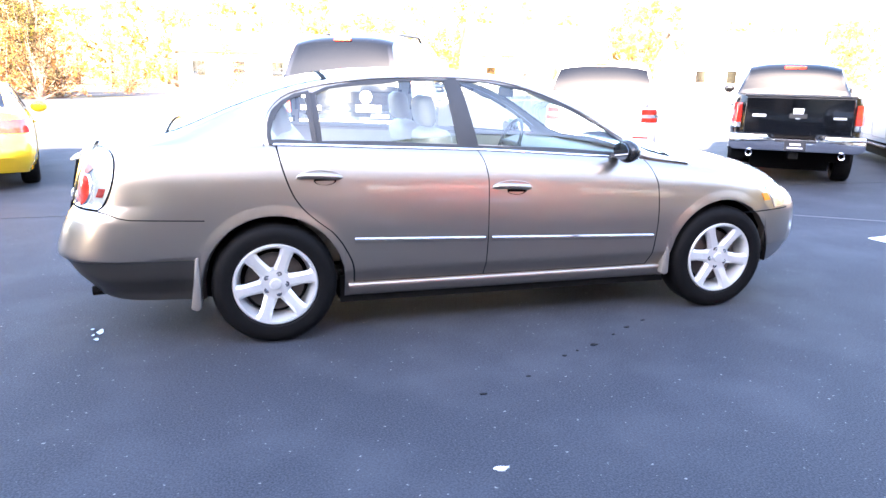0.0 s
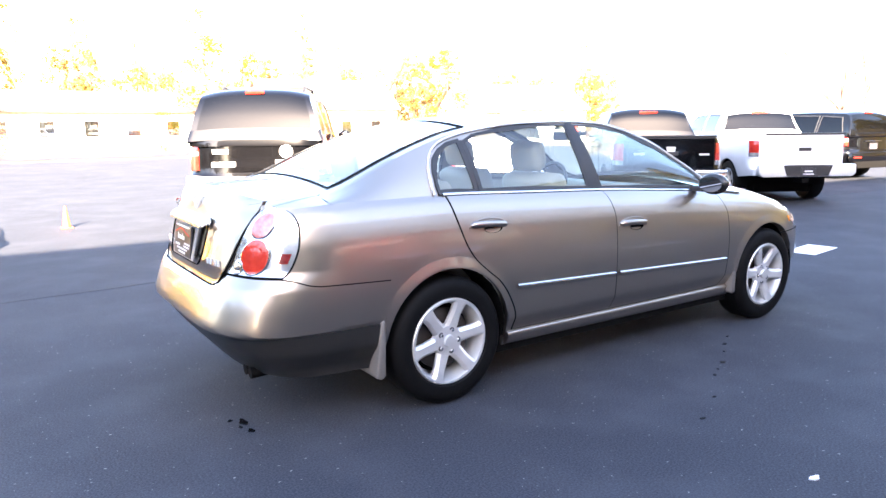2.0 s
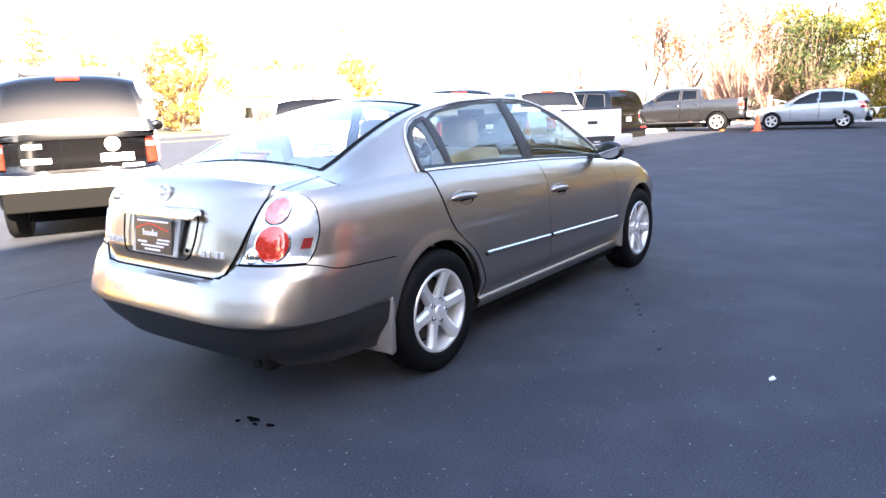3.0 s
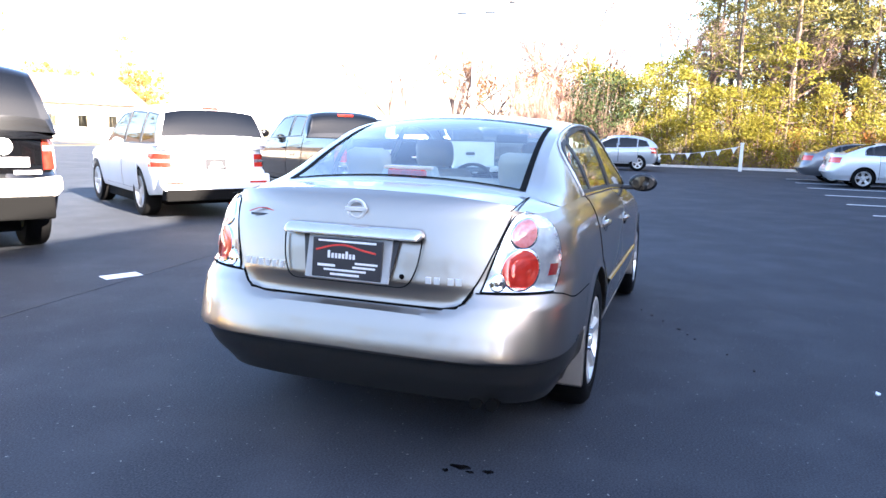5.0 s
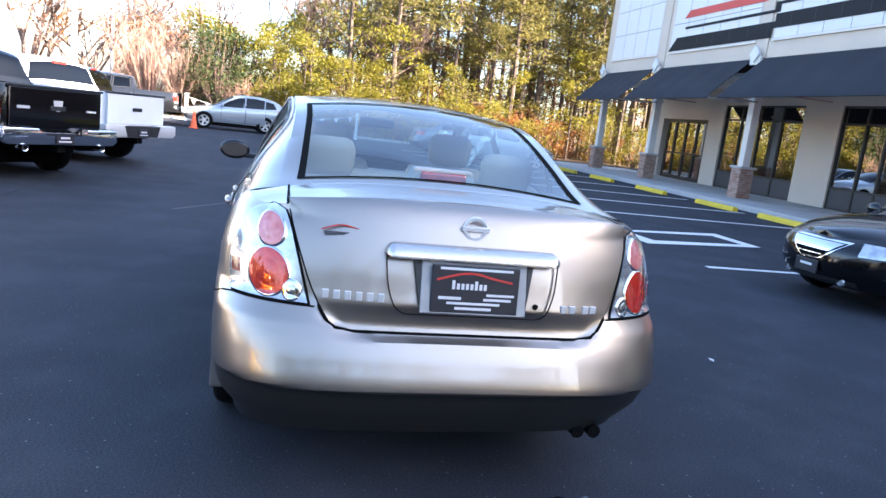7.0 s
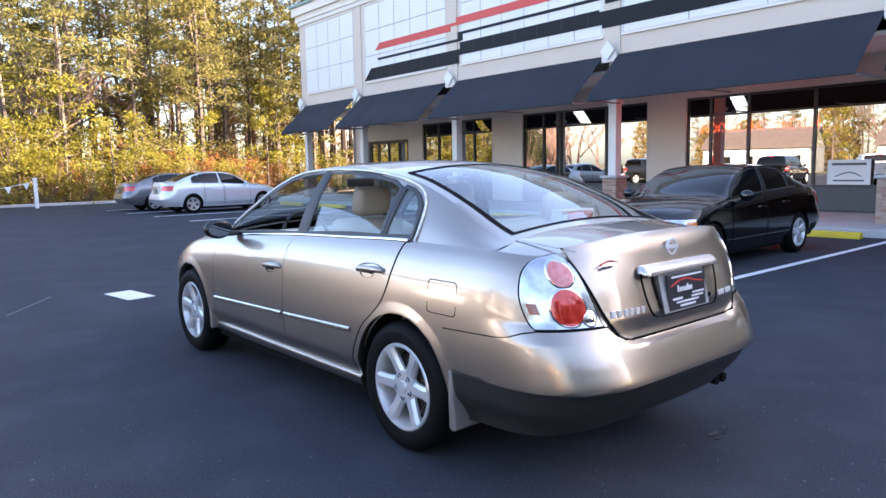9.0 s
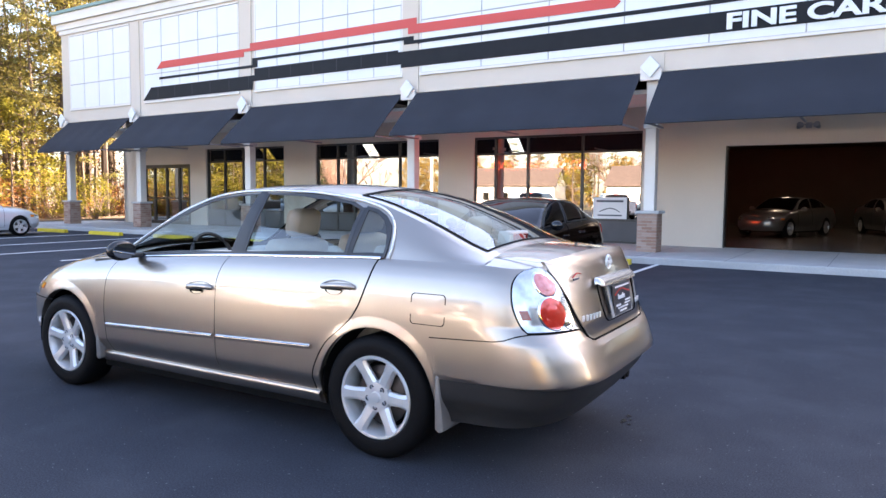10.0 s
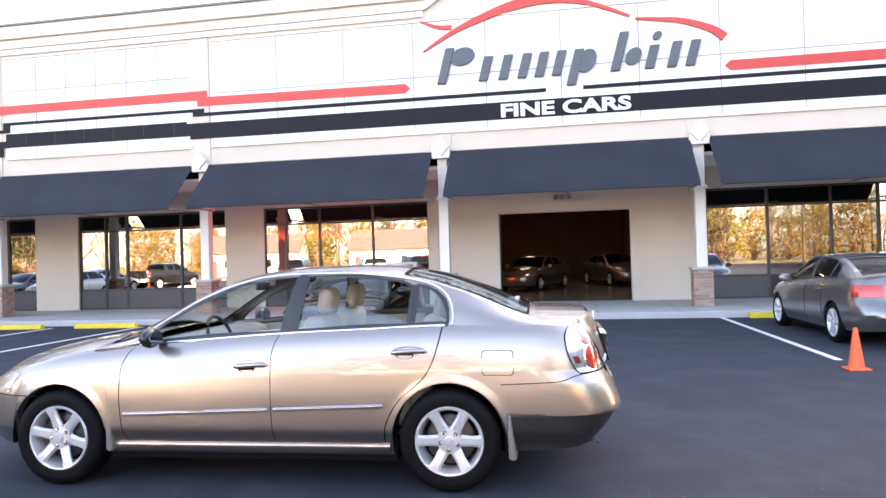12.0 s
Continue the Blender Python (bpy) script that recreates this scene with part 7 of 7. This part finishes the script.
scatter(young, [(35.0, -1.2), (35.8, -5.6), (35.4, 1.6), (36.2, -9.5), (37.5, -13.2), (36.6, 3.4), (35.2, -7.6), (36.0, -16.5)], 0.6, 1.05)
bush = [plant("shrub", *shrub(s, w, h), M_BARE, M_SHRUB, "dense yellow-green shrub at the lot edge", "shrub", "shrubs at the lot edge") for s, w, h in ((21, 3.2, 2.9), (22, 2.4, 2.0), (23, 3.6, 3.6))]
scatter(bush[0], [(34.8, -0.4), (35.2, -4.4), (34.6, -8.7), (35.6, -11.4), (37.0, 2.6), (36, -18.5)])
scatter(bush[1], [(34.3, -2.3), (34.4, -6.2), (34.5, -10.3), (34.6, 1.0), (36.8, 5.0), (34.8, -13.6), (35, -20.5)])
scatter(bush[2], [(36.4, -2.6), (36.6, 0.6), (36.8, -7.0), (36.6, -15)])
rust = [plant("oak_shrub", *shrub(s, w, h, 60, 0.17), M_BARE, M_RUST, "low oak shrub with russet winter leaves", "shrub", "oak shrubs") for s, w, h in ((31, 2.8, 2.2), (32, 2.2, 3.0))]
scatter(rust[0], [(35.2, -9.6), (36.3, -12.6), (35.6, -14.8), (37.4, -17.5), (38, -21), (37, -6), (40, -25)])
scatter(rust[1], [(36.8, -10.9), (37.8, -14.2), (38.4, -19.4), (36.2, 5.2), (38.5, -8.5), (39, -3)])
scatter(copy_thing(bush[2], Matrix.Identity(4)), [(35.6, -3.4), (36.2, -5.0), (35.4, 0.2), (37.6, -9.4), (38.2, -1.2), (38.8, -12.4), (37.4, -20)], 0.9, 1.3)
scatter(copy_thing(young, Matrix.Identity(4)), [(38.4, -3.4), (39.6, -7.2), (40.4, -11), (41.5, -15.5), (39.2, 0.4), (42, -20), (37.2, -17.8)], 0.9, 1.3)
bares = [plant("bare_tree", bare_tree(s, h), None, M_BARE, None, "leafless winter tree with thin reddish twigs", "tree", "bare trees") for s, h in ((41, 11), (42, 9), (43, 13))]
scatter(bares[0], [(38, 4.5), (41, 9.5), (44, 2), (39, -4.5), (43, 14), (47, 7), (40, -12), (45, 20)])
scatter(bares[1], [(36.5, 6.8), (38.5, 11), (42, 5.5), (37.5, 2.2), (46, 12), (40, 17), (36.4, 9.4)], 0.7, 1.1)
scatter(bares[2], [(45, 5), (50, 10), (42, -1), (48, 16), (52, 22), (47, -9)])

# reddish many-stemmed shrubs, a dark cedar and bright young pines behind the crossover


def vase_shrub(seed, h, stems=40):
    rnd = random.Random(seed)
    segs = []
    for _ in range(stems):
        a, lean = rnd.uniform(0, 6.28), rnd.uniform(0.05, 0.55)
        L = h * rnd.uniform(0.7, 1.05)
        d = Vector((math.cos(a) * lean, math.sin(a) * lean, 1)).normalized()
        o = Vector((rnd.gauss(0, 0.12), rnd.gauss(0, 0.12), -0.05))
        segs.append(tube([o, o + d * L * 0.5, o + d * L + Vector((0, 0, -0.1 * L * lean))], [0.028, 0.018, 0.005], 4))
        for _ in range(16):
            q = o + d * L * rnd.uniform(0.3, 0.98)
            e = (d + Vector((rnd.gauss(0, 0.35), rnd.gauss(0, 0.35), rnd.gauss(0, 0.2)))).normalized()
            tl = L * rnd.uniform(0.12, 0.34)
            segs.append(tube([q, q + e * tl], [0.008, 0.003], 3))
    return merge(*segs)


vase = [plant("bare_shrub", vase_shrub(s, h), None, M_REDTWIG, None, "leafless many-stemmed shrub with reddish tan twigs", "shrub", "bare shrubs") for s, h in ((81, 4.2), (82, 2.0))]
scatter(vase[0], [(35.4, 5.3), (35.9, 6.7), (36.6, 7.8), (36.0, 4.2)], 0.85, 1.1)
scatter(vase[1], [(34.7, 2.6), (34.9, 1.7), (35.3, 3.2)], 0.9, 1.15)
cedar = plant("cedar_shrub", *shrub(83, 2.6, 4.0, 110, 0.17), M_BARE, M_CEDAR, "dark green evergreen cedar shrub", "shrub", "cedars")
scatter(cedar, [(35.3, 3.4), (35.7, 2.3), (35.9, 4.5)], 1.05, 1.3)
scatter(copy_thing(young, Matrix.Identity(4)), [(35.4, 0.7), (35.0, -0.9), (35.6, -2.1), (35.2, -3.4), (36.2, -4.5), (36.0, 1.4)], 0.66, 0.86)

# russet oaks and yellow pines where the wood thins out
oaks = []
for s_, h_ in ((51, 10), (52, 8)):
    wd_ = bare_tree(s_, h_, 4)
    rn_ = random.Random(s_)
    tips = [wd_[0][i] for i in range(len(wd_[0]) // 3, len(wd_[0]), 26)]
    oaks.append(plant("oak_tree", wd_, leaf_cards(tips, 0.30, 7, 0.35, rn_, 0.8), M_BARE, M_RUST, "slender oak with russet winter leaves", "tree", "russet oaks"))
scatter(oaks[0], [(41, 8.5), (44, 12), (40, 5.2), (46, 9), (48, 14.5), (45, 4), (42, -6), (43, -16)], 0.85, 1.15)
scatter(oaks[1], [(39, 10.2), (42.5, 6.5), (38, 7.4), (41, 13.5), (39.5, 3.4), (40.5, -9.5), (41, -20)], 0.85, 1.2)
scatter(copy_thing(young, Matrix.Identity(4)), [(37.2, 0.6), (38.4, 2.6), (39.5, 0.2), (38.0, -0.8), (37.6, 4.2), (39.2, 5.4)], 0.8, 1.25)
scatter(copy_thing(bush[2], Matrix.Identity(4)), [(38.2, 3.2), (39.8, 7.4), (40.9, 9.2), (39, 5)], 0.8, 1.1)
dusk = [plant("olive_shrub", *shrub(s, w, h, 80, 0.2), M_BARE, M_OLIVE, "tall dark olive and brown shrub beside the street", "shrub", "dark shrubs") for s, w, h in ((61, 3.6, 5.5), (62, 3.0, 3.6))]
scatter(dusk[0], [(-9.6, 33), (-11.5, 34.5), (-13.5, 33), (-10.8, 38)], 0.85, 1.2)
scatter(dusk[1], [(-9.0, 31.8), (-12.5, 31.5)], 0.8, 1.15)
scatter(copy_thing(rust[1], Matrix.Identity(4)), [(-8.6, 33.6), (-10.4, 31.6)], 0.8, 1.2)
# unseen pines and shrubs past the lot, added to darken the sedan's reflections
scatter(copy_thing(pines[3], Matrix.Identity(4)), [(-27, -4), (-29, 1), (-26.5, 5.5), (-30, 9), (-27.5, 13), (-29, 18), (-31, -8)], 0.75, 1.0)
scatter(copy_thing(dusk[0], Matrix.Identity(4)), [(-25, -1), (-25.5, 3.5), (-25, 7.5), (-26, 11), (-25.5, 16), (-26, -5.5)], 0.8, 1.1)

# undergrowth deep in the wood, golden trees over the road, unseen pines for reflections
ug = [(x, y) for x, y in ((41, -4), (43, -7), (42, -10.5), (44, -13), (43, -17), (45, -20), (44, -24), (47, -28), (46, -2), (48, -6), (49, -11), (50, -16), (51, -21), (52, -26), (42, -27), (40, -30), (46, -33), (55, -9), (56, -18), (54, -3))]
scatter(copy_thing(dusk[0], Matrix.Identity(4)), ug[0::2], 0.9, 1.3)
scatter(copy_thing(rust[1], Matrix.Identity(4)), ug[1::2], 1.2, 1.8)
gold = plant("golden_tree", *shrub(71, 7.0, 9.5, 230, 0.42), M_BARE, M_GOLD, "broad golden-leaved tree behind the houses", "tree", "golden trees")
scatter(gold, [(-46 + 4.6 * k + rng.uniform(-1, 1), 60 + rng.uniform(-1, 8)) for k in range(26)], 0.6, 0.95)
# more unseen pines on that side, for the boot lid to mirror
scatter(copy_thing(pines[2], Matrix.Identity(4)), [(-27.5, -1.5), (-28.5, 3.5), (-27, 8), (-29, 11.5), (-27, 15.5), (-28.5, -6.5), (-30, 6)], 0.5, 0.65)
scatter(copy_thing(pines[0], Matrix.Identity(4)), [(-31, 2), (-30.5, 13.5), (-31.5, -3), (-29.5, -10), (-32, 17)], 0.5, 0.65)

# unseen dense row added to darken what the boot lid mirrors
big = plant("evergreen_tree", *shrub(63, 8.0, 8.4, 240, 0.45), M_BARE, M_OLIVE, "broad dark evergreen tree beyond the lot's end", "tree", "dark evergreens")
scatter(big, [(-27, -12), (-29, -7), (-27.5, -2), (-29.5, 3), (-27.5, 8), (-29, 13), (-27, 18), (-33, -10), (-34, 0), (-33.5, 10)], 0.85, 1.15)

# white post and a sagging line of pennants
po = empty("fence_post", pose(31.6, -3.4, 0), "white painted square post at the lot edge", "post", "white posts")
part("post", boxes((-0.07, 0.07, -0.07, 0.07, 0, 1.25), bevel=0.01), M_WHITE, po)
part("cap", boxes((-0.09, 0.09, -0.09, 0.09, 1.25, 1.3), bevel=0.012), M_WHITE, po)
copy_thing(po, pose(32.6, 4.6, 0))
ln = empty("pennant_line", pose(0, 0, 0), "sagging cord with small white pennants between the posts", "pennant line")
pts = [Vector((31.6 + t, -3.4 + 8 * t, 1.15 - 0.5 * 4 * t * (1 - t))) for t in np.linspace(0, 1, 25)]
obj("cord", *tube(pts, 0.012, 5), M_WHITE, ln)
for p in pts[1:-1:2]:
    part("pennant", prism([(-0.12, 0), (0.12, 0), (0.0, -0.28)], -0.004, 0.004, "x"), M_WHITE, ln, m=Matrix.Translation(p))

# lamp post
lp = empty("street_lamp", pose(36.0, 8.6, 0), "slim grey lot lamp with a flat head", "street lamp")
obj("pole", *tube([(0, 0, 0), (0, 0, 8.6)], [0.09, 0.06], 12), M_POLE, lp, smooth=40)
part("arm", boxes((-0.9, 0, -0.03, 0.03, 8.5, 8.56)), M_POLE, lp)
part("lamp_head", boxes((-1.35, -0.8, -0.17, 0.17, 8.44, 8.62), bevel=0.03), M_POLE, lp)
tl = empty("street_lamp", pose(26.8, 8.1, 0), "pale lot lamp with two flat heads on a concrete island", "street lamp")
obj("pole", *tube([(0, 0, 0.1), (0, 0, 6.7)], [0.13, 0.09], 14), M_WHITE, tl, smooth=40)
obj("footing", *lathe([(0.0, 0.6), (0.26, 0.6), (0.28, 0.57), (0.28, 0.0)], 20), M_CONC, tl, "round concrete footing", smooth=40)
for sg in (1, -1):
    part("arm", boxes((-0.03, 0.03, min(0, sg * 0.5), max(0, sg * 0.5), 6.62, 6.68)), M_POLE, tl)
    part("lamp_head", boxes((-0.17, 0.17, sg * 0.65 - 0.25, sg * 0.65 + 0.25, 6.56, 6.72), bevel=0.03), M_POLE, tl)
tagged(part("traffic_island", prism([(1.9 * math.cos(a) + 26.8, 0.9 * math.sin(a) + 8.1) for a in np.linspace(0, 2 * math.pi, 32, endpoint=False)], -0.05, 0.14, "z", bevel=0.02), M_CONC, None), "pale concrete island round the lamp footing", "kerb", kind="structure")


def house(x, y, rz, w, d, h, rise, label):
    """A small house with gable roof, windows and a door."""
    e = empty("house", pose(x, y, 0, 0, 0, rz), label, "house", "houses over the road")
    part("wall", boxes((-w / 2, w / 2, -d / 2, d / 2, -0.05, h)), M_SIDING, e)
    bm = prism([(-d / 2 - 0.4, h - 0.1), (0, h + rise), (d / 2 + 0.4, h - 0.1), (d / 2 + 0.4, h + 0.05), (0, h + rise + 0.18), (-d / 2 - 0.4, h + 0.05)], -w / 2 - 0.3, w / 2 + 0.3, "x")
    part("roof", bm, M_ROOF, e)
    for sx in (-1, 1):
        part("gable", prism([(-d / 2, h), (d / 2, h), (0, h + rise)], sx * w / 2 - 0.02, sx * w / 2, "x"), M_SIDING, e)
    for k in range(int(w // 2.6)):
        wx = -w / 2 + 1.3 + 2.6 * k
        win = part("window", boxes((wx - 0.5, wx + 0.5, -d / 2 - 0.05, -d / 2 + 0.02, 0.95, 2.1)), M_WHITE, e, "white-framed window")
        part("pane", boxes((wx - 0.42, wx + 0.42, -d / 2 - 0.058, -d / 2 - 0.05, 1.03, 2.02)), M_GLASS, win)
    part("door", boxes((w / 2 - 1.6, w / 2 - 0.7, -d / 2 - 0.05, -d / 2 + 0.02, 0, 2.05)), M_RED, e)


house(5, 52, 4, 19, 9, 2.7, 1.3, "long low pale house with a brown roof")
house(24, 54, -8, 11, 8, 3.0, 2.4, "pale house with a steep brown gable")
house(42, 50, -14, 12, 8, 3.0, 2.2, "pale house with a brown gable roof")
tagged(obj("street", [(-300, 36, 0.0), (300, 36, 0.0), (300, 43, 0.0), (-300, 43, 0.0)], [(0, 1, 2, 3)], M_ASPHALT), "asphalt street past the lot", "road", kind="structure")
far = []
for k in range(70):
    far.append((-75 + 2.3 * k + rng.uniform(-1.5, 1.5), rng.uniform(66, 96)))
for k in range(46):
    far.append((-70 + 3.4 * k + rng.uniform(-1.5, 1.5), rng.uniform(60, 84)))
scatter(copy_thing(pines[1], Matrix.Identity(4)), far[0::3], 0.7, 1.0)
scatter(copy_thing(bares[0], Matrix.Identity(4)), far[1::3], 0.8, 1.3)
scatter(copy_thing(bares[2], Matrix.Identity(4)), far[2::3], 0.7, 1.1)
scatter(copy_thing(young, Matrix.Identity(4)), [(-10.5, 38.5), (-12.8, 36), (-12.5, 43), (-15.5, 40), (12, 46), (15, 47), (32, 46)], 0.9, 1.5)
scatter(copy_thing(rust[1], Matrix.Identity(4)), [(-6.5, 40), (-1, 45.8), (9, 46), (20, 49)], 0.8, 1.2)
scatter(copy_thing(pines[3], Matrix.Identity(4)), [(-12, 44), (-15, 47), (-24, 45), (34, 58)], 0.8, 1.0)

# oil spots and scraps on the asphalt


def spot(name, x, y, rx, ry, material, label, z=0.004):
    pl_ = [(x + rx * math.cos(a) * (1 + 0.3 * math.sin(3 * a + 9 * x)), y + ry * math.sin(a) * (1 + 0.3 * math.cos(2 * a + 7 * y))) for a in np.linspace(0, 2 * math.pi, 16, endpoint=False)]
    tagged(part(name, prism(pl_, 0.0, z, "z"), material, None), label, name.replace("_", " "), name.replace("_", " ") + "s")


for x, y, rx, ry in ((1.71, -1.30, 0.035, 0.02), (2.04, -1.09, 0.03, 0.018), (1.48, -1.41, 0.02, 0.012), (1.19, -1.61, 0.018, 0.012), (0.90, -1.75, 0.028, 0.016), (1.58, -1.36, 0.012, 0.01), (1.9, -1.18, 0.015, 0.01), (2.2, -1.0, 0.02, 0.012)):
    spot("oil_spot", x, y, rx * 0.6, ry * 0.6, M_OIL, "small dark oil spot on the asphalt")
for x, y, rx, ry in ((-0.97, -0.48, 0.018, 0.036), (-0.97, -0.60, 0.014, 0.02), (-1.02, -0.43, 0.012, 0.01), (-1.0, -0.53, 0.008, 0.014)):
    spot("water_drip", x, y, rx, ry, M_WET, "small wet drip spot under the tailpipe")
spot("paper_scrap", 0.76, -2.38, 0.028, 0.012, M_LINE, "tiny pale scrap on the asphalt", 0.006)
o = part("worn_line", boxes((-0.55, 0.55, -0.010, 0.010, 0.0, 0.003)), M_WORN, None, m=pose(6.05, 1.48, 0, 0, 0, -33))
tagged(o, "faint worn pale line on the asphalt", "road marking", kind="structure")

# a tarred paving seam with an uneven edge
sp = smooth_path([(-16, 2.75), (-9, 2.9), (-2, 3.09), (0, 3.26), (3, 3.55), (7, 3.62), (14, 3.5), (24, 3.2)], 60)
tagged(part("paving_seam", prism(ribbon(sp, [0.016 + 0.010 * math.sin(2.3 * i) + 0.006 * math.sin(5.1 * i) for i in range(60)]), 0.0, 0.003, "z"), M_SEAM, None), "thin dark tarred seam in the asphalt", "paving seam", kind="structure")

# dim cars inside the showroom and its ceiling lamps
for src, m in ((bpy.data.objects["coupe"], BM @ pose(-2.2, -12.5, 0.14, 0, 0, 70)), (bpy.data.objects["coupe"], BM @ pose(-4.8, -15.5, 0.14, 0, 0, 110)), (bpy.data.objects["coupe"], BM @ pose(-1.4, -18.0, 0.14, 0, 0, 80))):
    c = copy_thing(src, m)
    tagged(c, "car standing in the dim showroom", "car", "cars in the showroom")
for x, y in ((-2.6, -9.0), (-4.4, -14.0), (-1.0, -16.5)):
    cl_ = empty("ceiling_lamp", BM @ pose(x, y, 3.95), "small lit ceiling lamp in the showroom", "ceiling lamp", "showroom lamps")
    part("housing", boxes((-0.35, 0.35, -0.12, 0.12, 0.0, 0.06), bevel=0.01), M_FRAME, cl_)
    part("diffuser", boxes((-0.32, 0.32, -0.1, 0.1, -0.012, -0.001)), M_LAMPGLOW, cl_, "glowing diffuser")


# bricks of the column piers, one object a brick
BRICKS = {}


def brick(parent, w, along, at_, side):
    """One worn brick: w long, lying on a pier's face."""
    key = (round(w, 3), along)
    if key not in BRICKS:
        dx, dy = (w / 2, 0.02) if along == "x" else (0.02, w / 2)
        ob = part("brick", boxes((-dx, dx, -dy, dy, -0.034, 0.034), bevel=0.004), M_BRICK, parent)
        BRICKS[key] = ob.data
    else:
        ob = new("brick", BRICKS[key])
        ob.parent = parent
    ob.matrix_basis = pose(*at_)


brng = random.Random(3)
for col in PIERS:
    for k in range(12):
        z = 0.038 + k * 0.0773
        lens = (0.115, 0.235, 0.115) if k % 2 else (0.235, 0.235)
        a = -0.24
        for w in lens:
            c = a + w / 2 + 0.003
            a += w + 0.0055
            jit = brng.uniform(-0.002, 0.002)
            for side in (1, -1):
                brick(col, w, "x", (c, side * (0.222 + jit), z), side)
                brick(col, w - 0.04 if w > 0.2 else w, "y", (side * (0.222 + jit), c * 0.8, z), side)
